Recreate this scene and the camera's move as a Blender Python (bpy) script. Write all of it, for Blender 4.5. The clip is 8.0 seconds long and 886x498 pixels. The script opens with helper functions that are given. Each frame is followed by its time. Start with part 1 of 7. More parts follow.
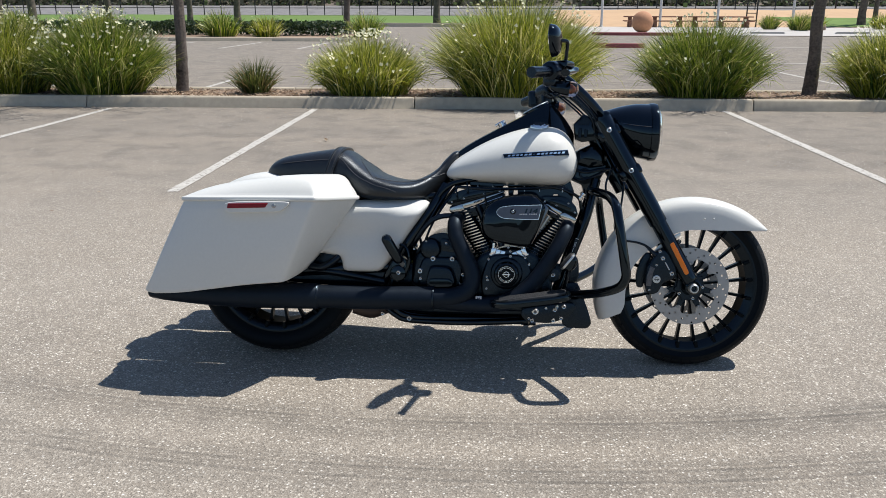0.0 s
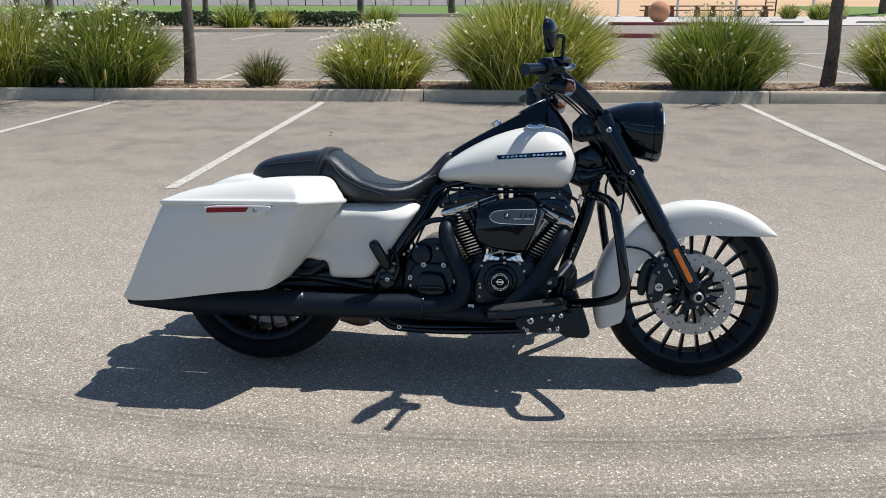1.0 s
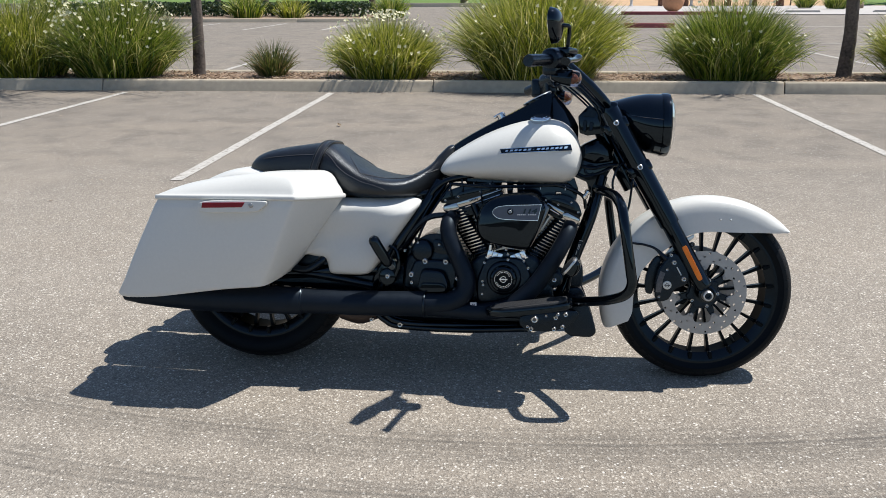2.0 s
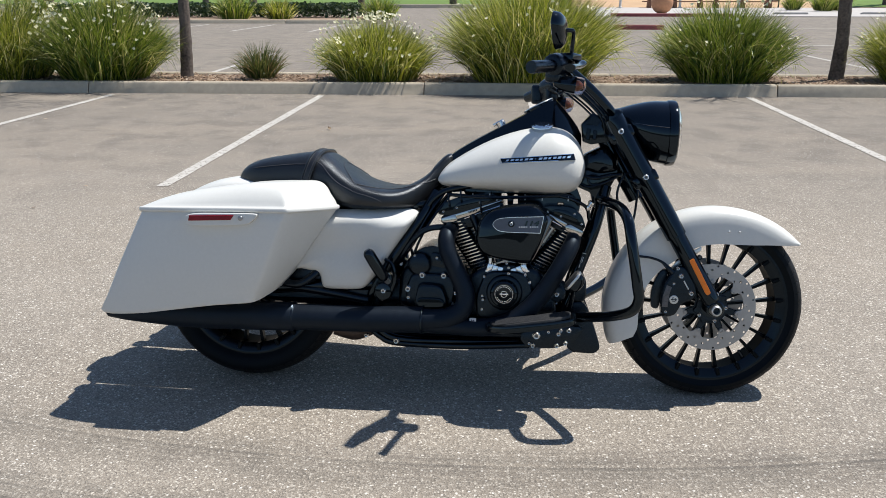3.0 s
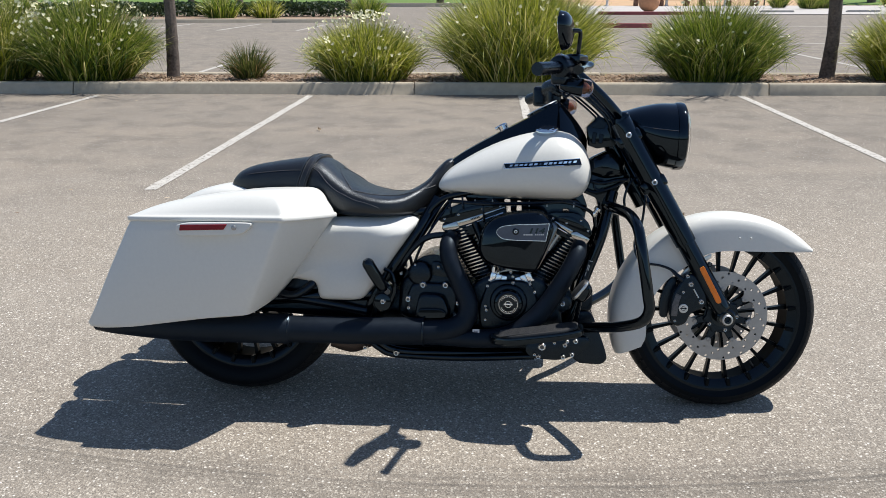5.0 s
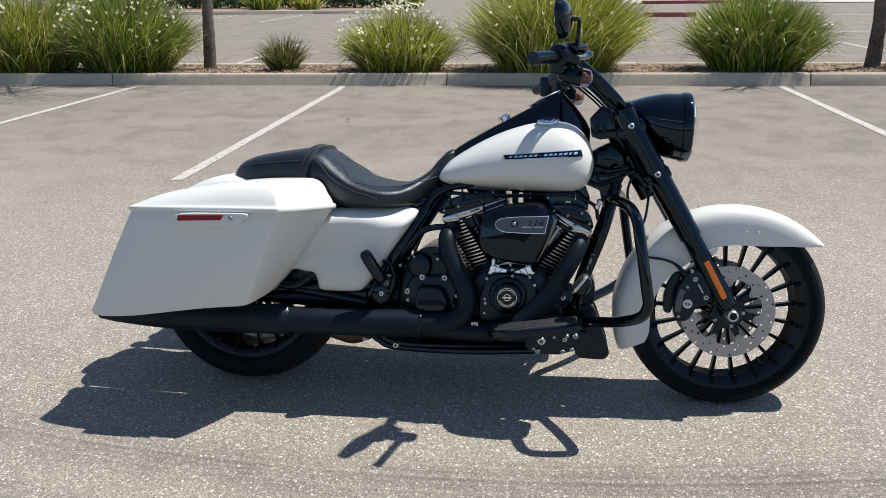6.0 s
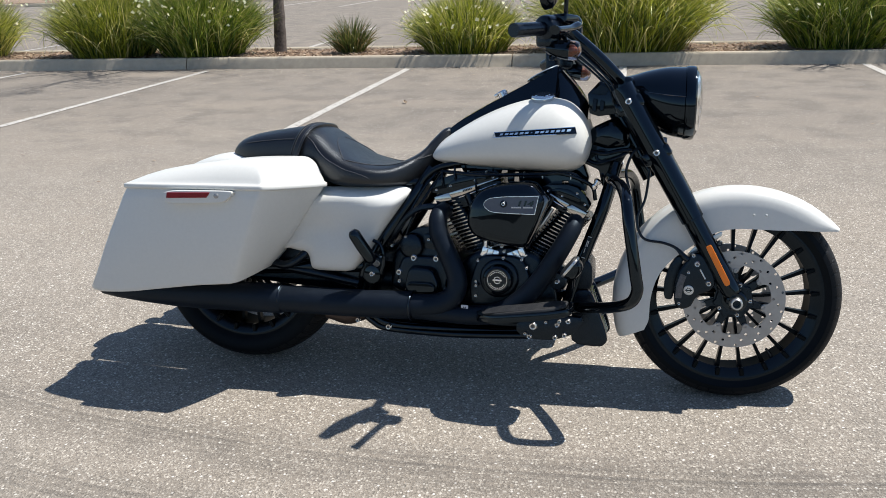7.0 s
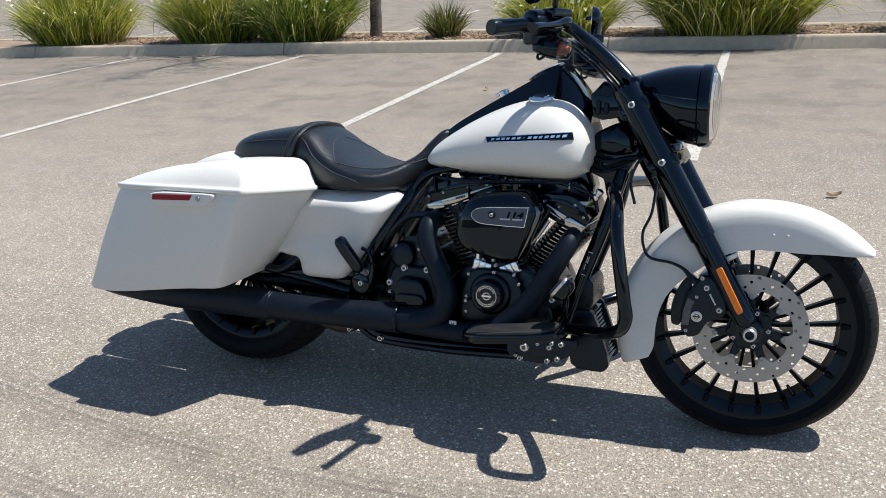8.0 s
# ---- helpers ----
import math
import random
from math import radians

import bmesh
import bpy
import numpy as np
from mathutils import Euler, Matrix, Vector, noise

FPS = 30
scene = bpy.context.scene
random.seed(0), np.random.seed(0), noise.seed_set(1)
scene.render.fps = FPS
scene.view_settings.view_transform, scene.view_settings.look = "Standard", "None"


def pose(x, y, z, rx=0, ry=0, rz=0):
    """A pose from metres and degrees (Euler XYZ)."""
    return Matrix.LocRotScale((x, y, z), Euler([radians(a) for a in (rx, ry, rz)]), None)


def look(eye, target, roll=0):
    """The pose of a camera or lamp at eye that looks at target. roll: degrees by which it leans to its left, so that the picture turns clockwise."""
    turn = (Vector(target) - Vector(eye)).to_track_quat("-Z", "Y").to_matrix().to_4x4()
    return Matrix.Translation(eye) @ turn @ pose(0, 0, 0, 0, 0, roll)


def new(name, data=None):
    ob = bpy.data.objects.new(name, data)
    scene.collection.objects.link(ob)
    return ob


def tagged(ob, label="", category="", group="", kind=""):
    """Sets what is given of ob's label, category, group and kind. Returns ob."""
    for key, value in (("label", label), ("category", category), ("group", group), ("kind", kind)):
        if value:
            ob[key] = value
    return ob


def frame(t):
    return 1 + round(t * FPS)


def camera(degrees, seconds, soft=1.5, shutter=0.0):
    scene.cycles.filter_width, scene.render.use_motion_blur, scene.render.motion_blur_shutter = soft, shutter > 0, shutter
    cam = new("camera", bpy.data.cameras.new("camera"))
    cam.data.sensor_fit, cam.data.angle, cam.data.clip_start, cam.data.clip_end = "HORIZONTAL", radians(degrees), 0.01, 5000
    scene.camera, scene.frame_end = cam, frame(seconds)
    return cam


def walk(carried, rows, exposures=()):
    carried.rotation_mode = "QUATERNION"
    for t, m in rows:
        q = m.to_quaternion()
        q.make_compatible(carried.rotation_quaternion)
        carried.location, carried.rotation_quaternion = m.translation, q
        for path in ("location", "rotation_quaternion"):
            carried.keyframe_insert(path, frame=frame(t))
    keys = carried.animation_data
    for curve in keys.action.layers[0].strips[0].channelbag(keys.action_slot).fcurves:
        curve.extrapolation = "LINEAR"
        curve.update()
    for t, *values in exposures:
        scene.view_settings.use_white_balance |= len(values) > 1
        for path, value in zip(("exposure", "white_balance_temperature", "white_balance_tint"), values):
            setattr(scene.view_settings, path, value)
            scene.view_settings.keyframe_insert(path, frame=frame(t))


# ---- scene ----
cam = camera(56.9, 8.0, soft=0.6)
PATH = [
    (0, (1.004, -3.034, 1.318), (0.757, -1.132, 0.754), 0.1),
    (0.5, (1.044, -2.939, 1.326), (0.783, -1.041, 0.75), 0.1),
    (1, (1.071, -2.871, 1.329), (0.787, -0.98, 0.743), -0.1),
    (1.5, (1.093, -2.83, 1.325), (0.786, -0.947, 0.726), -0.2),
    (1.7, (1.099, -2.816, 1.324), (0.786, -0.936, 0.719), -0.25),
    (2.8, (1.056, -2.694, 1.331), (0.760, -0.812, 0.721), -0.1),
    (3, (1.046, -2.674, 1.33), (0.76, -0.79, 0.725), -0.1),
    (3.5, (1.019, -2.635, 1.331), (0.758, -0.744, 0.736), 0.0),
    (4, (0.994, -2.613, 1.328), (0.752, -0.717, 0.738), 0.1),
    (4.5, (0.979, -2.602, 1.329), (0.747, -0.706, 0.737), 0.1),
    (4.7, (0.980, -2.593, 1.331), (0.741, -0.699, 0.733), 0.0),
    (5.8, (1.074, -2.541, 1.330), (0.744, -0.672, 0.704), -0.6),
    (6, (1.118, -2.533, 1.325), (0.761, -0.668, 0.697), -0.7),
    (6.5, (1.275, -2.518, 1.307), (0.827, -0.678, 0.663), -1.4),
    (7, (1.39, -2.408, 1.287), (0.833, -0.604, 0.627), -2.0),
    (7.5, (1.505, -2.247, 1.292), (0.821, -0.492, 0.619), -2.6),
    (8, (1.674, -2.108, 1.298), (0.859, -0.417, 0.608), -3.2),
]
walk(cam, [(t, look(eye, target, roll)) for t, eye, target, roll in PATH],
     exposures=[(0, 0.39), (3, 0.43), (4.5, 0.44), (6, 0.46), (8, 0.53)])

# ---- daylight: high clear sun ahead and to the right, blue sky ----
SUN_TO = Vector((0.455, 0.265, 1.0)).normalized()
world = bpy.data.worlds.new("sky")
scene.world = world
world.use_nodes = True
wn = world.node_tree.nodes
sky = wn.new("ShaderNodeTexSky")
sky.sky_type = "NISHITA"
sky.sun_disc = False
sky.sun_elevation = math.asin(SUN_TO.z)
sky.sun_rotation = math.atan2(SUN_TO.x, SUN_TO.y)
sky.air_density, sky.dust_density, sky.ozone_density = 1.0, 0.15, 2.2
world.node_tree.links.new(sky.outputs[0], wn["Background"].inputs[0])
wn["Background"].inputs[1].default_value = 0.094
sun = new("sun", bpy.data.lights.new("sun", "SUN"))
sun.data.energy, sun.data.angle, sun.data.color = 4.70, radians(0.53), (1.0, 0.968, 0.915)
sun.matrix_world = look(SUN_TO * 30, (0, 0, 0))

# ---- materials ----
def material(name, colour, rough=0.5, metal=0.0, coat=0.0, vary=0.1, scale=30.0, bump=0.0, bump_scale=200.0, fine=0.0, spec=0.5, rand=0.0, tint=None):
    """A procedural surface: base colour with variation at two scales, and fine relief."""
    m = bpy.data.materials.new(name)
    m.use_nodes = True
    nt = m.node_tree
    N, L = nt.nodes, nt.links
    b = N["Principled BSDF"]
    b.inputs["Roughness"].default_value = rough
    b.inputs["Metallic"].default_value = metal
    b.inputs["Coat Weight"].default_value = coat
    b.inputs["Coat Roughness"].default_value = 0.06
    b.inputs["Specular IOR Level"].default_value = spec
    if tint:
        b.inputs["Specular Tint"].default_value = (*tint, 1)
    tc = N.new("ShaderNodeTexCoord")
    big = N.new("ShaderNodeTexNoise")
    big.inputs["Scale"].default_value = scale * 0.12
    big.inputs["Detail"].default_value = 3
    small = N.new("ShaderNodeTexNoise")
    small.inputs["Scale"].default_value = scale
    small.inputs["Detail"].default_value = 4
    add = N.new("ShaderNodeMath")
    add.operation = "ADD"
    for t in (big, small):
        L.new(tc.outputs["Object"], t.inputs["Vector"])
    L.new(big.outputs["Fac"], add.inputs[0])
    L.new(small.outputs["Fac"], add.inputs[1])
    if rand:
        info = N.new("ShaderNodeObjectInfo")
        mul = N.new("ShaderNodeMath")
        mul.operation = "MULTIPLY_ADD"
        mul.inputs[1].default_value = rand
        L.new(info.outputs["Random"], mul.inputs[0])
        L.new(add.outputs[0], mul.inputs[2])
        add = mul
    ramp = N.new("ShaderNodeMapRange")
    ramp.inputs["From Min"].default_value = 0.6
    ramp.inputs["From Max"].default_value = 1.4 + rand
    ramp.inputs["To Min"].default_value = 0.0
    ramp.inputs["To Max"].default_value = 1.0
    L.new(add.outputs[0], ramp.inputs["Value"])
    mix = N.new("ShaderNodeMix")
    mix.data_type = "RGBA"
    lo = [max(0, c * (1 - vary)) for c in colour[:3]] + [1]
    hi = [min(1, c * (1 + vary)) for c in colour[:3]] + [1]
    mix.inputs["A"].default_value, mix.inputs["B"].default_value = lo, hi
    L.new(ramp.outputs["Result"], mix.inputs["Factor"])
    L.new(mix.outputs["Result"], b.inputs["Base Color"])
    if fine:
        rr = N.new("ShaderNodeMapRange")
        rr.inputs["To Min"].default_value = max(0.02, rough - fine)
        rr.inputs["To Max"].default_value = min(1, rough + fine)
        L.new(small.outputs["Fac"], rr.inputs["Value"])
        L.new(rr.outputs["Result"], b.inputs["Roughness"])
    if bump:
        g = N.new("ShaderNodeTexNoise")
        g.inputs["Scale"].default_value = bump_scale
        g.inputs["Detail"].default_value = 3
        L.new(tc.outputs["Object"], g.inputs["Vector"])
        bp = N.new("ShaderNodeBump")
        bp.inputs["Strength"].default_value = bump
        bp.inputs["Distance"].default_value = 0.002
        L.new(g.outputs["Fac"], bp.inputs["Height"])
        L.new(bp.outputs["Normal"], b.inputs["Normal"])
    return m


def asphalt_material():
    """Weathered parking-lot asphalt: pale stone chips in a dark binder, patches of wear, white flecks painted as sun
    glints, a few curved tyre marks.
    """
    m = bpy.data.materials.new("asphalt")
    m.use_nodes = True
    N, L = m.node_tree.nodes, m.node_tree.links
    b = N["Principled BSDF"]
    b.inputs["Roughness"].default_value = 0.85
    b.inputs["Specular IOR Level"].default_value = 0.12
    tc = N.new("ShaderNodeTexCoord")

    def tex(kind, scale, detail=3):
        t = N.new(kind)
        t.inputs["Scale"].default_value = scale
        if kind == "ShaderNodeTexNoise":
            t.inputs["Detail"].default_value = detail
        L.new(tc.outputs["Object"], t.inputs["Vector"])
        return t

    def ramp(src, a, c, lo, hi):
        r = N.new("ShaderNodeMapRange")
        for k, v in zip(("From Min", "From Max", "To Min", "To Max"), (a, c, lo, hi)):
            r.inputs[k].default_value = v
        L.new(src, r.inputs["Value"])
        return r.outputs["Result"]

    def mixc(fac, a, c, kind="MIX"):
        x = N.new("ShaderNodeMix")
        x.data_type, x.blend_type = "RGBA", kind
        L.new(fac, x.inputs["Factor"])
        for k, v in (("A", a), ("B", c)):
            if isinstance(v, tuple):
                x.inputs[k].default_value = (*v, 1)
            else:
                L.new(v, x.inputs[k])
        return x.outputs["Result"]

    def math2(op, a, c):
        x = N.new("ShaderNodeMath")
        x.operation = op
        for i, v in enumerate((a, c)):
            if isinstance(v, (int, float)):
                x.inputs[i].default_value = v
            else:
                L.new(v, x.inputs[i])
        return x.outputs[0]

    cells = tex("ShaderNodeTexVoronoi", 210)
    chip = N.new("ShaderNodeSeparateColor")
    L.new(cells.outputs["Color"], chip.inputs[0])
    grain = tex("ShaderNodeTexNoise", 420, 2)
    wear = tex("ShaderNodeTexNoise", 0.9, 5)
    blotch = tex("ShaderNodeTexNoise", 6.0, 4)
    base = mixc(ramp(wear.outputs["Fac"], 0.3, 0.7, 0, 1), (0.262, 0.227, 0.187), (0.330, 0.288, 0.238))
    base = mixc(ramp(blotch.outputs["Fac"], 0.35, 0.7, 0, 0.5), base, (0.225, 0.197, 0.166))
    # past the lane the asphalt turns darker and browner, its chips fainter
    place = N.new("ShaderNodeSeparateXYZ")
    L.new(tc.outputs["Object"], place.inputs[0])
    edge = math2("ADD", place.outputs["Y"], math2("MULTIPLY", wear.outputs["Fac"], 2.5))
    past_lane = ramp(edge, -5.5, -2.2, 0, 1)
    base = mixc(math2("MULTIPLY", past_lane, 0.68), base, (0.190, 0.165, 0.138))
    # faint drag marks and dirt drawn out along the stalls
    mp = N.new("ShaderNodeMapping")
    mp.inputs["Scale"].default_value = (0.30, 1.9, 1)
    L.new(tc.outputs["Object"], mp.inputs["Vector"])
    drag = N.new("ShaderNodeTexNoise")
    drag.inputs["Scale"].default_value = 1.6
    drag.inputs["Detail"].default_value = 6
    L.new(mp.outputs[0], drag.inputs["Vector"])
    base = mixc(ramp(drag.outputs["Fac"], 0.50, 0.72, 0, 0.40), base, (0.195, 0.168, 0.140))
    # tan dirt left by water, in long uneven patches
    mp2 = N.new("ShaderNodeMapping")
    mp2.inputs["Scale"].default_value = (0.22, 0.75, 1)
    mp2.inputs["Location"].default_value = (3.1, 1.7, 0)
    L.new(tc.outputs["Object"], mp2.inputs["Vector"])
    dirt = N.new("ShaderNodeTexNoise")
    dirt.inputs["Scale"].default_value = 1.1
    dirt.inputs["Detail"].default_value = 7
    dirt.inputs["Roughness"].default_value = 0.62
    L.new(mp2.outputs[0], dirt.inputs["Vector"])
    base = mixc(ramp(dirt.outputs["Fac"], 0.46, 0.66, 0, 0.55), base, (0.290, 0.245, 0.195))
    mottle = tex("ShaderNodeTexNoise", 2.6, 6)
    base = mixc(math2("MULTIPLY", ramp(mottle.outputs["Fac"], 0.47, 0.62, 0, 0.55), past_lane), base, (0.135, 0.119, 0.103))
    calm = ramp(past_lane, 0, 1, 1, 0.32)
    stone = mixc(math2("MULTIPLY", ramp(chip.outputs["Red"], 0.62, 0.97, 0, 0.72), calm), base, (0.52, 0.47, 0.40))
    stone = mixc(math2("MULTIPLY", ramp(chip.outputs["Green"], 0.60, 0.95, 0, 0.52), ramp(past_lane, 0, 1, 1, 0.6)), stone, (0.075, 0.069, 0.062))
    stone = mixc(ramp(grain.outputs["Fac"], 0.50, 0.66, 0, 0.38), stone, (0.085, 0.080, 0.073))
    coarse = tex("ShaderNodeTexVoronoi", 118)
    csep = N.new("ShaderNodeSeparateColor")
    L.new(coarse.outputs["Color"], csep.inputs[0])
    pebble = math2("MULTIPLY", ramp(csep.outputs["Red"], 0.80, 0.90, 0, 0.8), ramp(coarse.outputs["Distance"], 0.30, 0.52, 1, 0))
    stone = mixc(math2("MULTIPLY", pebble, calm), stone, (0.60, 0.55, 0.47))
    # tyre marks: rings round a far turning point
    sep = N.new("ShaderNodeSeparateXYZ")
    L.new(tc.outputs["Object"], sep.inputs[0])
    dx = math2("SUBTRACT", sep.outputs["X"], 0.868)
    dy = math2("SUBTRACT", sep.outputs["Y"], -2.162)
    rad = math2("SQRT", math2("ADD", math2("MULTIPLY", dx, dx), math2("MULTIPLY", dy, dy)), 0)
    streak = N.new("ShaderNodeTexNoise")
    streak.noise_dimensions = "1D"
    streak.inputs["Scale"].default_value = 55
    streak.inputs["Detail"].default_value = 4
    L.new(rad, streak.inputs["W"])
    band = math2("MULTIPLY", ramp(rad, 6.50, 6.60, 0, 0.8), ramp(rad, 6.68, 6.78, 1, 0))
    band2 = math2("MULTIPLY", ramp(rad, 6.82, 6.90, 0, 1), ramp(rad, 6.98, 7.10, 0.75, 0))
    fac = math2("MULTIPLY", math2("ADD", band, band2), ramp(streak.outputs["Fac"], 0.35, 0.65, 0.22, 1))
    fac = math2("MULTIPLY", fac, ramp(blotch.outputs["Fac"], 0.3, 0.6, 0.45, 0.85))
    fac = math2("MULTIPLY", fac, ramp(sep.outputs["X"], -3.5, 1.8, 0.35, 1.0))
    # sparse white flecks: sun glints on the stones put into the colour
    flecks = tex("ShaderNodeTexVoronoi", 75)
    fsep = N.new("ShaderNodeSeparateColor")
    L.new(flecks.outputs["Color"], fsep.inputs[0])
    glint = math2("MULTIPLY", ramp(fsep.outputs["Blue"], 0.940, 0.965, 0, 1), ramp(flecks.outputs["Distance"], 0.16, 0.34, 1, 0))
    stone = mixc(math2("MULTIPLY", glint, 0.75), stone, (0.80, 0.76, 0.69))
    out = mixc(fac, stone, (0.085, 0.078, 0.07))
    L.new(out, b.inputs["Base Color"])
    bp = N.new("ShaderNodeBump")
    bp.inputs["Strength"].default_value = 0.5
    bp.inputs["Distance"].default_value = 0.004
    hgt = math2("ADD", cells.outputs["Distance"], math2("MULTIPLY", grain.outputs["Fac"], 0.7))
    L.new(hgt, bp.inputs["Height"])
    L.new(bp.outputs["Normal"], b.inputs["Normal"])
    return m


def leaf_material(name, low, high, tip, rough=0.38):
    """Sword leaves: hue varies from leaf to leaf, and some are dry."""
    m = bpy.data.materials.new(name)
    m.use_nodes = True
    N, L = m.node_tree.nodes, m.node_tree.links
    b = N["Principled BSDF"]
    b.inputs["Roughness"].default_value = rough
    geo = N.new("ShaderNodeNewGeometry")
    ramp = N.new("ShaderNodeValToRGB")
    e = ramp.color_ramp.elements
    e[0].color, e[1].color = (*low, 1), (*high, 1)
    e[0].position, e[1].position = 0.14, 0.80
    d = e.new(0.90)
    d.color = (*tip, 1)
    L.new(geo.outputs["Random Per Island"], ramp.inputs[0])
    L.new(ramp.outputs[0], b.inputs["Base Color"])
    tr = N.new("ShaderNodeBsdfTranslucent")
    L.new(ramp.outputs[0], tr.inputs[0])
    mx = N.new("ShaderNodeMixShader")
    mx.inputs[0].default_value = 0.36
    L.new(b.outputs[0], mx.inputs[1])
    L.new(tr.outputs[0], mx.inputs[2])
    L.new(mx.outputs[0], N["Material Output"].inputs[0])
    return m


def paint_material():
    """Old road paint: chalky white, flaked away in places down to the asphalt."""
    m = bpy.data.materials.new("worn_white_line_paint")
    m.use_nodes = True
    N, L = m.node_tree.nodes, m.node_tree.links
    b = N["Principled BSDF"]
    b.inputs["Roughness"].default_value = 0.85
    b.inputs["Specular IOR Level"].default_value = 0.2
    tc = N.new("ShaderNodeTexCoord")

    def mask(scale, a, c, hi):
        t = N.new("ShaderNodeTexNoise")
        t.inputs["Scale"].default_value, t.inputs["Detail"].default_value, t.inputs["Roughness"].default_value = scale, 6, 0.65
        r = N.new("ShaderNodeMapRange")
        for k, v in zip(("From Min", "From Max", "To Min", "To Max"), (a, c, 0, hi)):
            r.inputs[k].default_value = v
        L.new(tc.outputs["Object"], t.inputs["Vector"])
        L.new(t.outputs["Fac"], r.inputs["Value"])
        return r.outputs["Result"]

    last = None
    for fac, colour in ((mask(9, 0.35, 0.7, 1.0), (0.38, 0.355, 0.318)), (mask(34, 0.55, 0.60, 0.92), (0.17, 0.152, 0.13))):
        x = N.new("ShaderNodeMix")
        x.data_type = "RGBA"
        L.new(fac, x.inputs["Factor"])
        if last is None:
            x.inputs["A"].default_value = (0.50, 0.475, 0.435, 1)
        else:
            L.new(last, x.inputs["A"])
        x.inputs["B"].default_value = (*colour, 1)
        last = x.outputs["Result"]
    L.new(last, b.inputs["Base Color"])
    return m


def glass_material(name, colour=(1, 1, 1), rough=0.02):
    m = bpy.data.materials.new(name)
    m.use_nodes = True
    b = m.node_tree.nodes["Principled BSDF"]
    b.inputs["Base Color"].default_value = (*colour, 1)
    b.inputs["Roughness"].default_value = rough
    b.inputs["Transmission Weight"].default_value = 1.0
    b.inputs["IOR"].default_value = 1.45
    return m


BLUE = (0.60, 0.81, 1.0)
M_WHITE = material("pearl_white_paint", (0.622, 0.618, 0.584), 0.30, 0, 0.0, 0.03, 900, 0.0, 0, 0.04, spec=0.22)
M_BLACK = material("gloss_black", (0.0010, 0.0014, 0.0024), 0.05, 0, 0.0, 0.2, 40, 0.0, 0, 0.015, spec=0.48, tint=BLUE)
M_SATIN = material("satin_black", (0.0022, 0.0031, 0.0060), 0.24, 0, 0.0, 0.25, 60, 0.15, 900, 0.08, spec=0.44, tint=BLUE)
M_EXHAUST = material("black_exhaust_coating", (0.0056, 0.0078, 0.0130), 0.46, 0, 0.0, 0.25, 40, 0.1, 1500, 0.08, spec=0.26, tint=BLUE)
M_CAST = material("black_casting", (0.0011, 0.0019, 0.0044), 0.10, 0.0, 0.0, 0.3, 80, 0.2, 1200, 0.05, spec=0.44, tint=BLUE)
M_LEATHER = material("black_vinyl", (0.0060, 0.0061, 0.0068), 0.34, 0, 0.0, 0.2, 60, 0.35, 700, 0.08, spec=0.62, tint=(0.84, 0.92, 1.0))
M_RUBBER = material("tyre_rubber", (0.0036, 0.0038, 0.0046), 0.55, 0, 0.0, 0.25, 30, 0.3, 500, 0.1, spec=0.14, tint=BLUE)
# paler copy of the tyre rubber: sun on the tread put into the colour
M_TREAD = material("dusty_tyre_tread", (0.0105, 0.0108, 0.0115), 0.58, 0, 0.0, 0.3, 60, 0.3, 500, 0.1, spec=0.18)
M_TRIM = material("polished_trim", (0.46, 0.45, 0.43), 0.13, 1.0, 0.0, 0.25, 25, 0.0, 0, 0.05)
# for the added, unseen wall that darkens reflections
M_BACKWALL = material("dark_stucco", (0.12, 0.118, 0.110), 0.9, 0, 0, 0.2, 2, 0.4, 40)
M_BOLT = material("zinc_bolt", (0.74, 0.74, 0.73), 0.24, 1.0, 0.0, 0.1, 60, 0.0, 0, 0.08)
# darker bolt metal: the shade inside the socket put into the colour
M_SOCKET = material("dark_bolt_socket", (0.13, 0.13, 0.135), 0.35, 0.6, 0, 0.2, 60, spec=0.3)
M_PAD = material("worn_rubber_pad", (0.020, 0.020, 0.0205), 0.6, 0, 0, 0.4, 40, 0.4, 300)
M_RIMLIP = material("gloss_rim_lip", (0.003, 0.003, 0.004), 0.22, 0, 0.0, 0.2, 60, spec=0.32, tint=BLUE)
M_WHEEL = material("wheel_black", (0.0016, 0.0017, 0.0022), 0.30, 0, 0.0, 0.2, 60, 0.0, 0, 0.06, spec=0.12, tint=BLUE)
M_RIM = material("rim_black", (0.0009, 0.0012, 0.0020), 0.40, 0, 0.0, 0.2, 60, 0.0, 0, 0.04, spec=0.010, tint=BLUE)
M_STEEL = material("brake_steel", (0.35, 0.345, 0.34), 0.40, 0.8, 0.0, 0.12, 60, 0.1, 800, 0.1)
M_MESH = material("grey_mesh", (0.11, 0.11, 0.115), 0.5, 0.5, 0, 0.5, 900, 0.5, 900)
M_CHROME = material("chrome", (0.72, 0.72, 0.72), 0.12, 1.0, 0.0, 0.05, 30, 0.0, 0, 0.04)
M_ALU = material("machined_aluminium", (0.62, 0.62, 0.61), 0.3, 0.9, 0.0, 0.08, 80, 0.0, 0, 0.08)
M_GREYBADGE = material("grey_badge", (0.070, 0.082, 0.112), 0.35, 0.4, 0.2, 0.1, 90)
M_ORANGE = material("amber_reflector", (0.85, 0.20, 0.008), 0.3, 0, 0.05, 0.12, 300, 0.4, 500)
M_RED = material("red_reflector", (0.22, 0.005, 0.012), 0.3, 0, 0.1, 0.2, 300, 0.4, 500, spec=0.25)
M_AMBER = material("amber_bulb", (0.20, 0.06, 0.02), 0.3, 0, 0.3, 0.1, 80)
M_STITCH = material("grey_stitching", (0.045, 0.047, 0.054), 0.6, 0, 0, 0.1, 300)
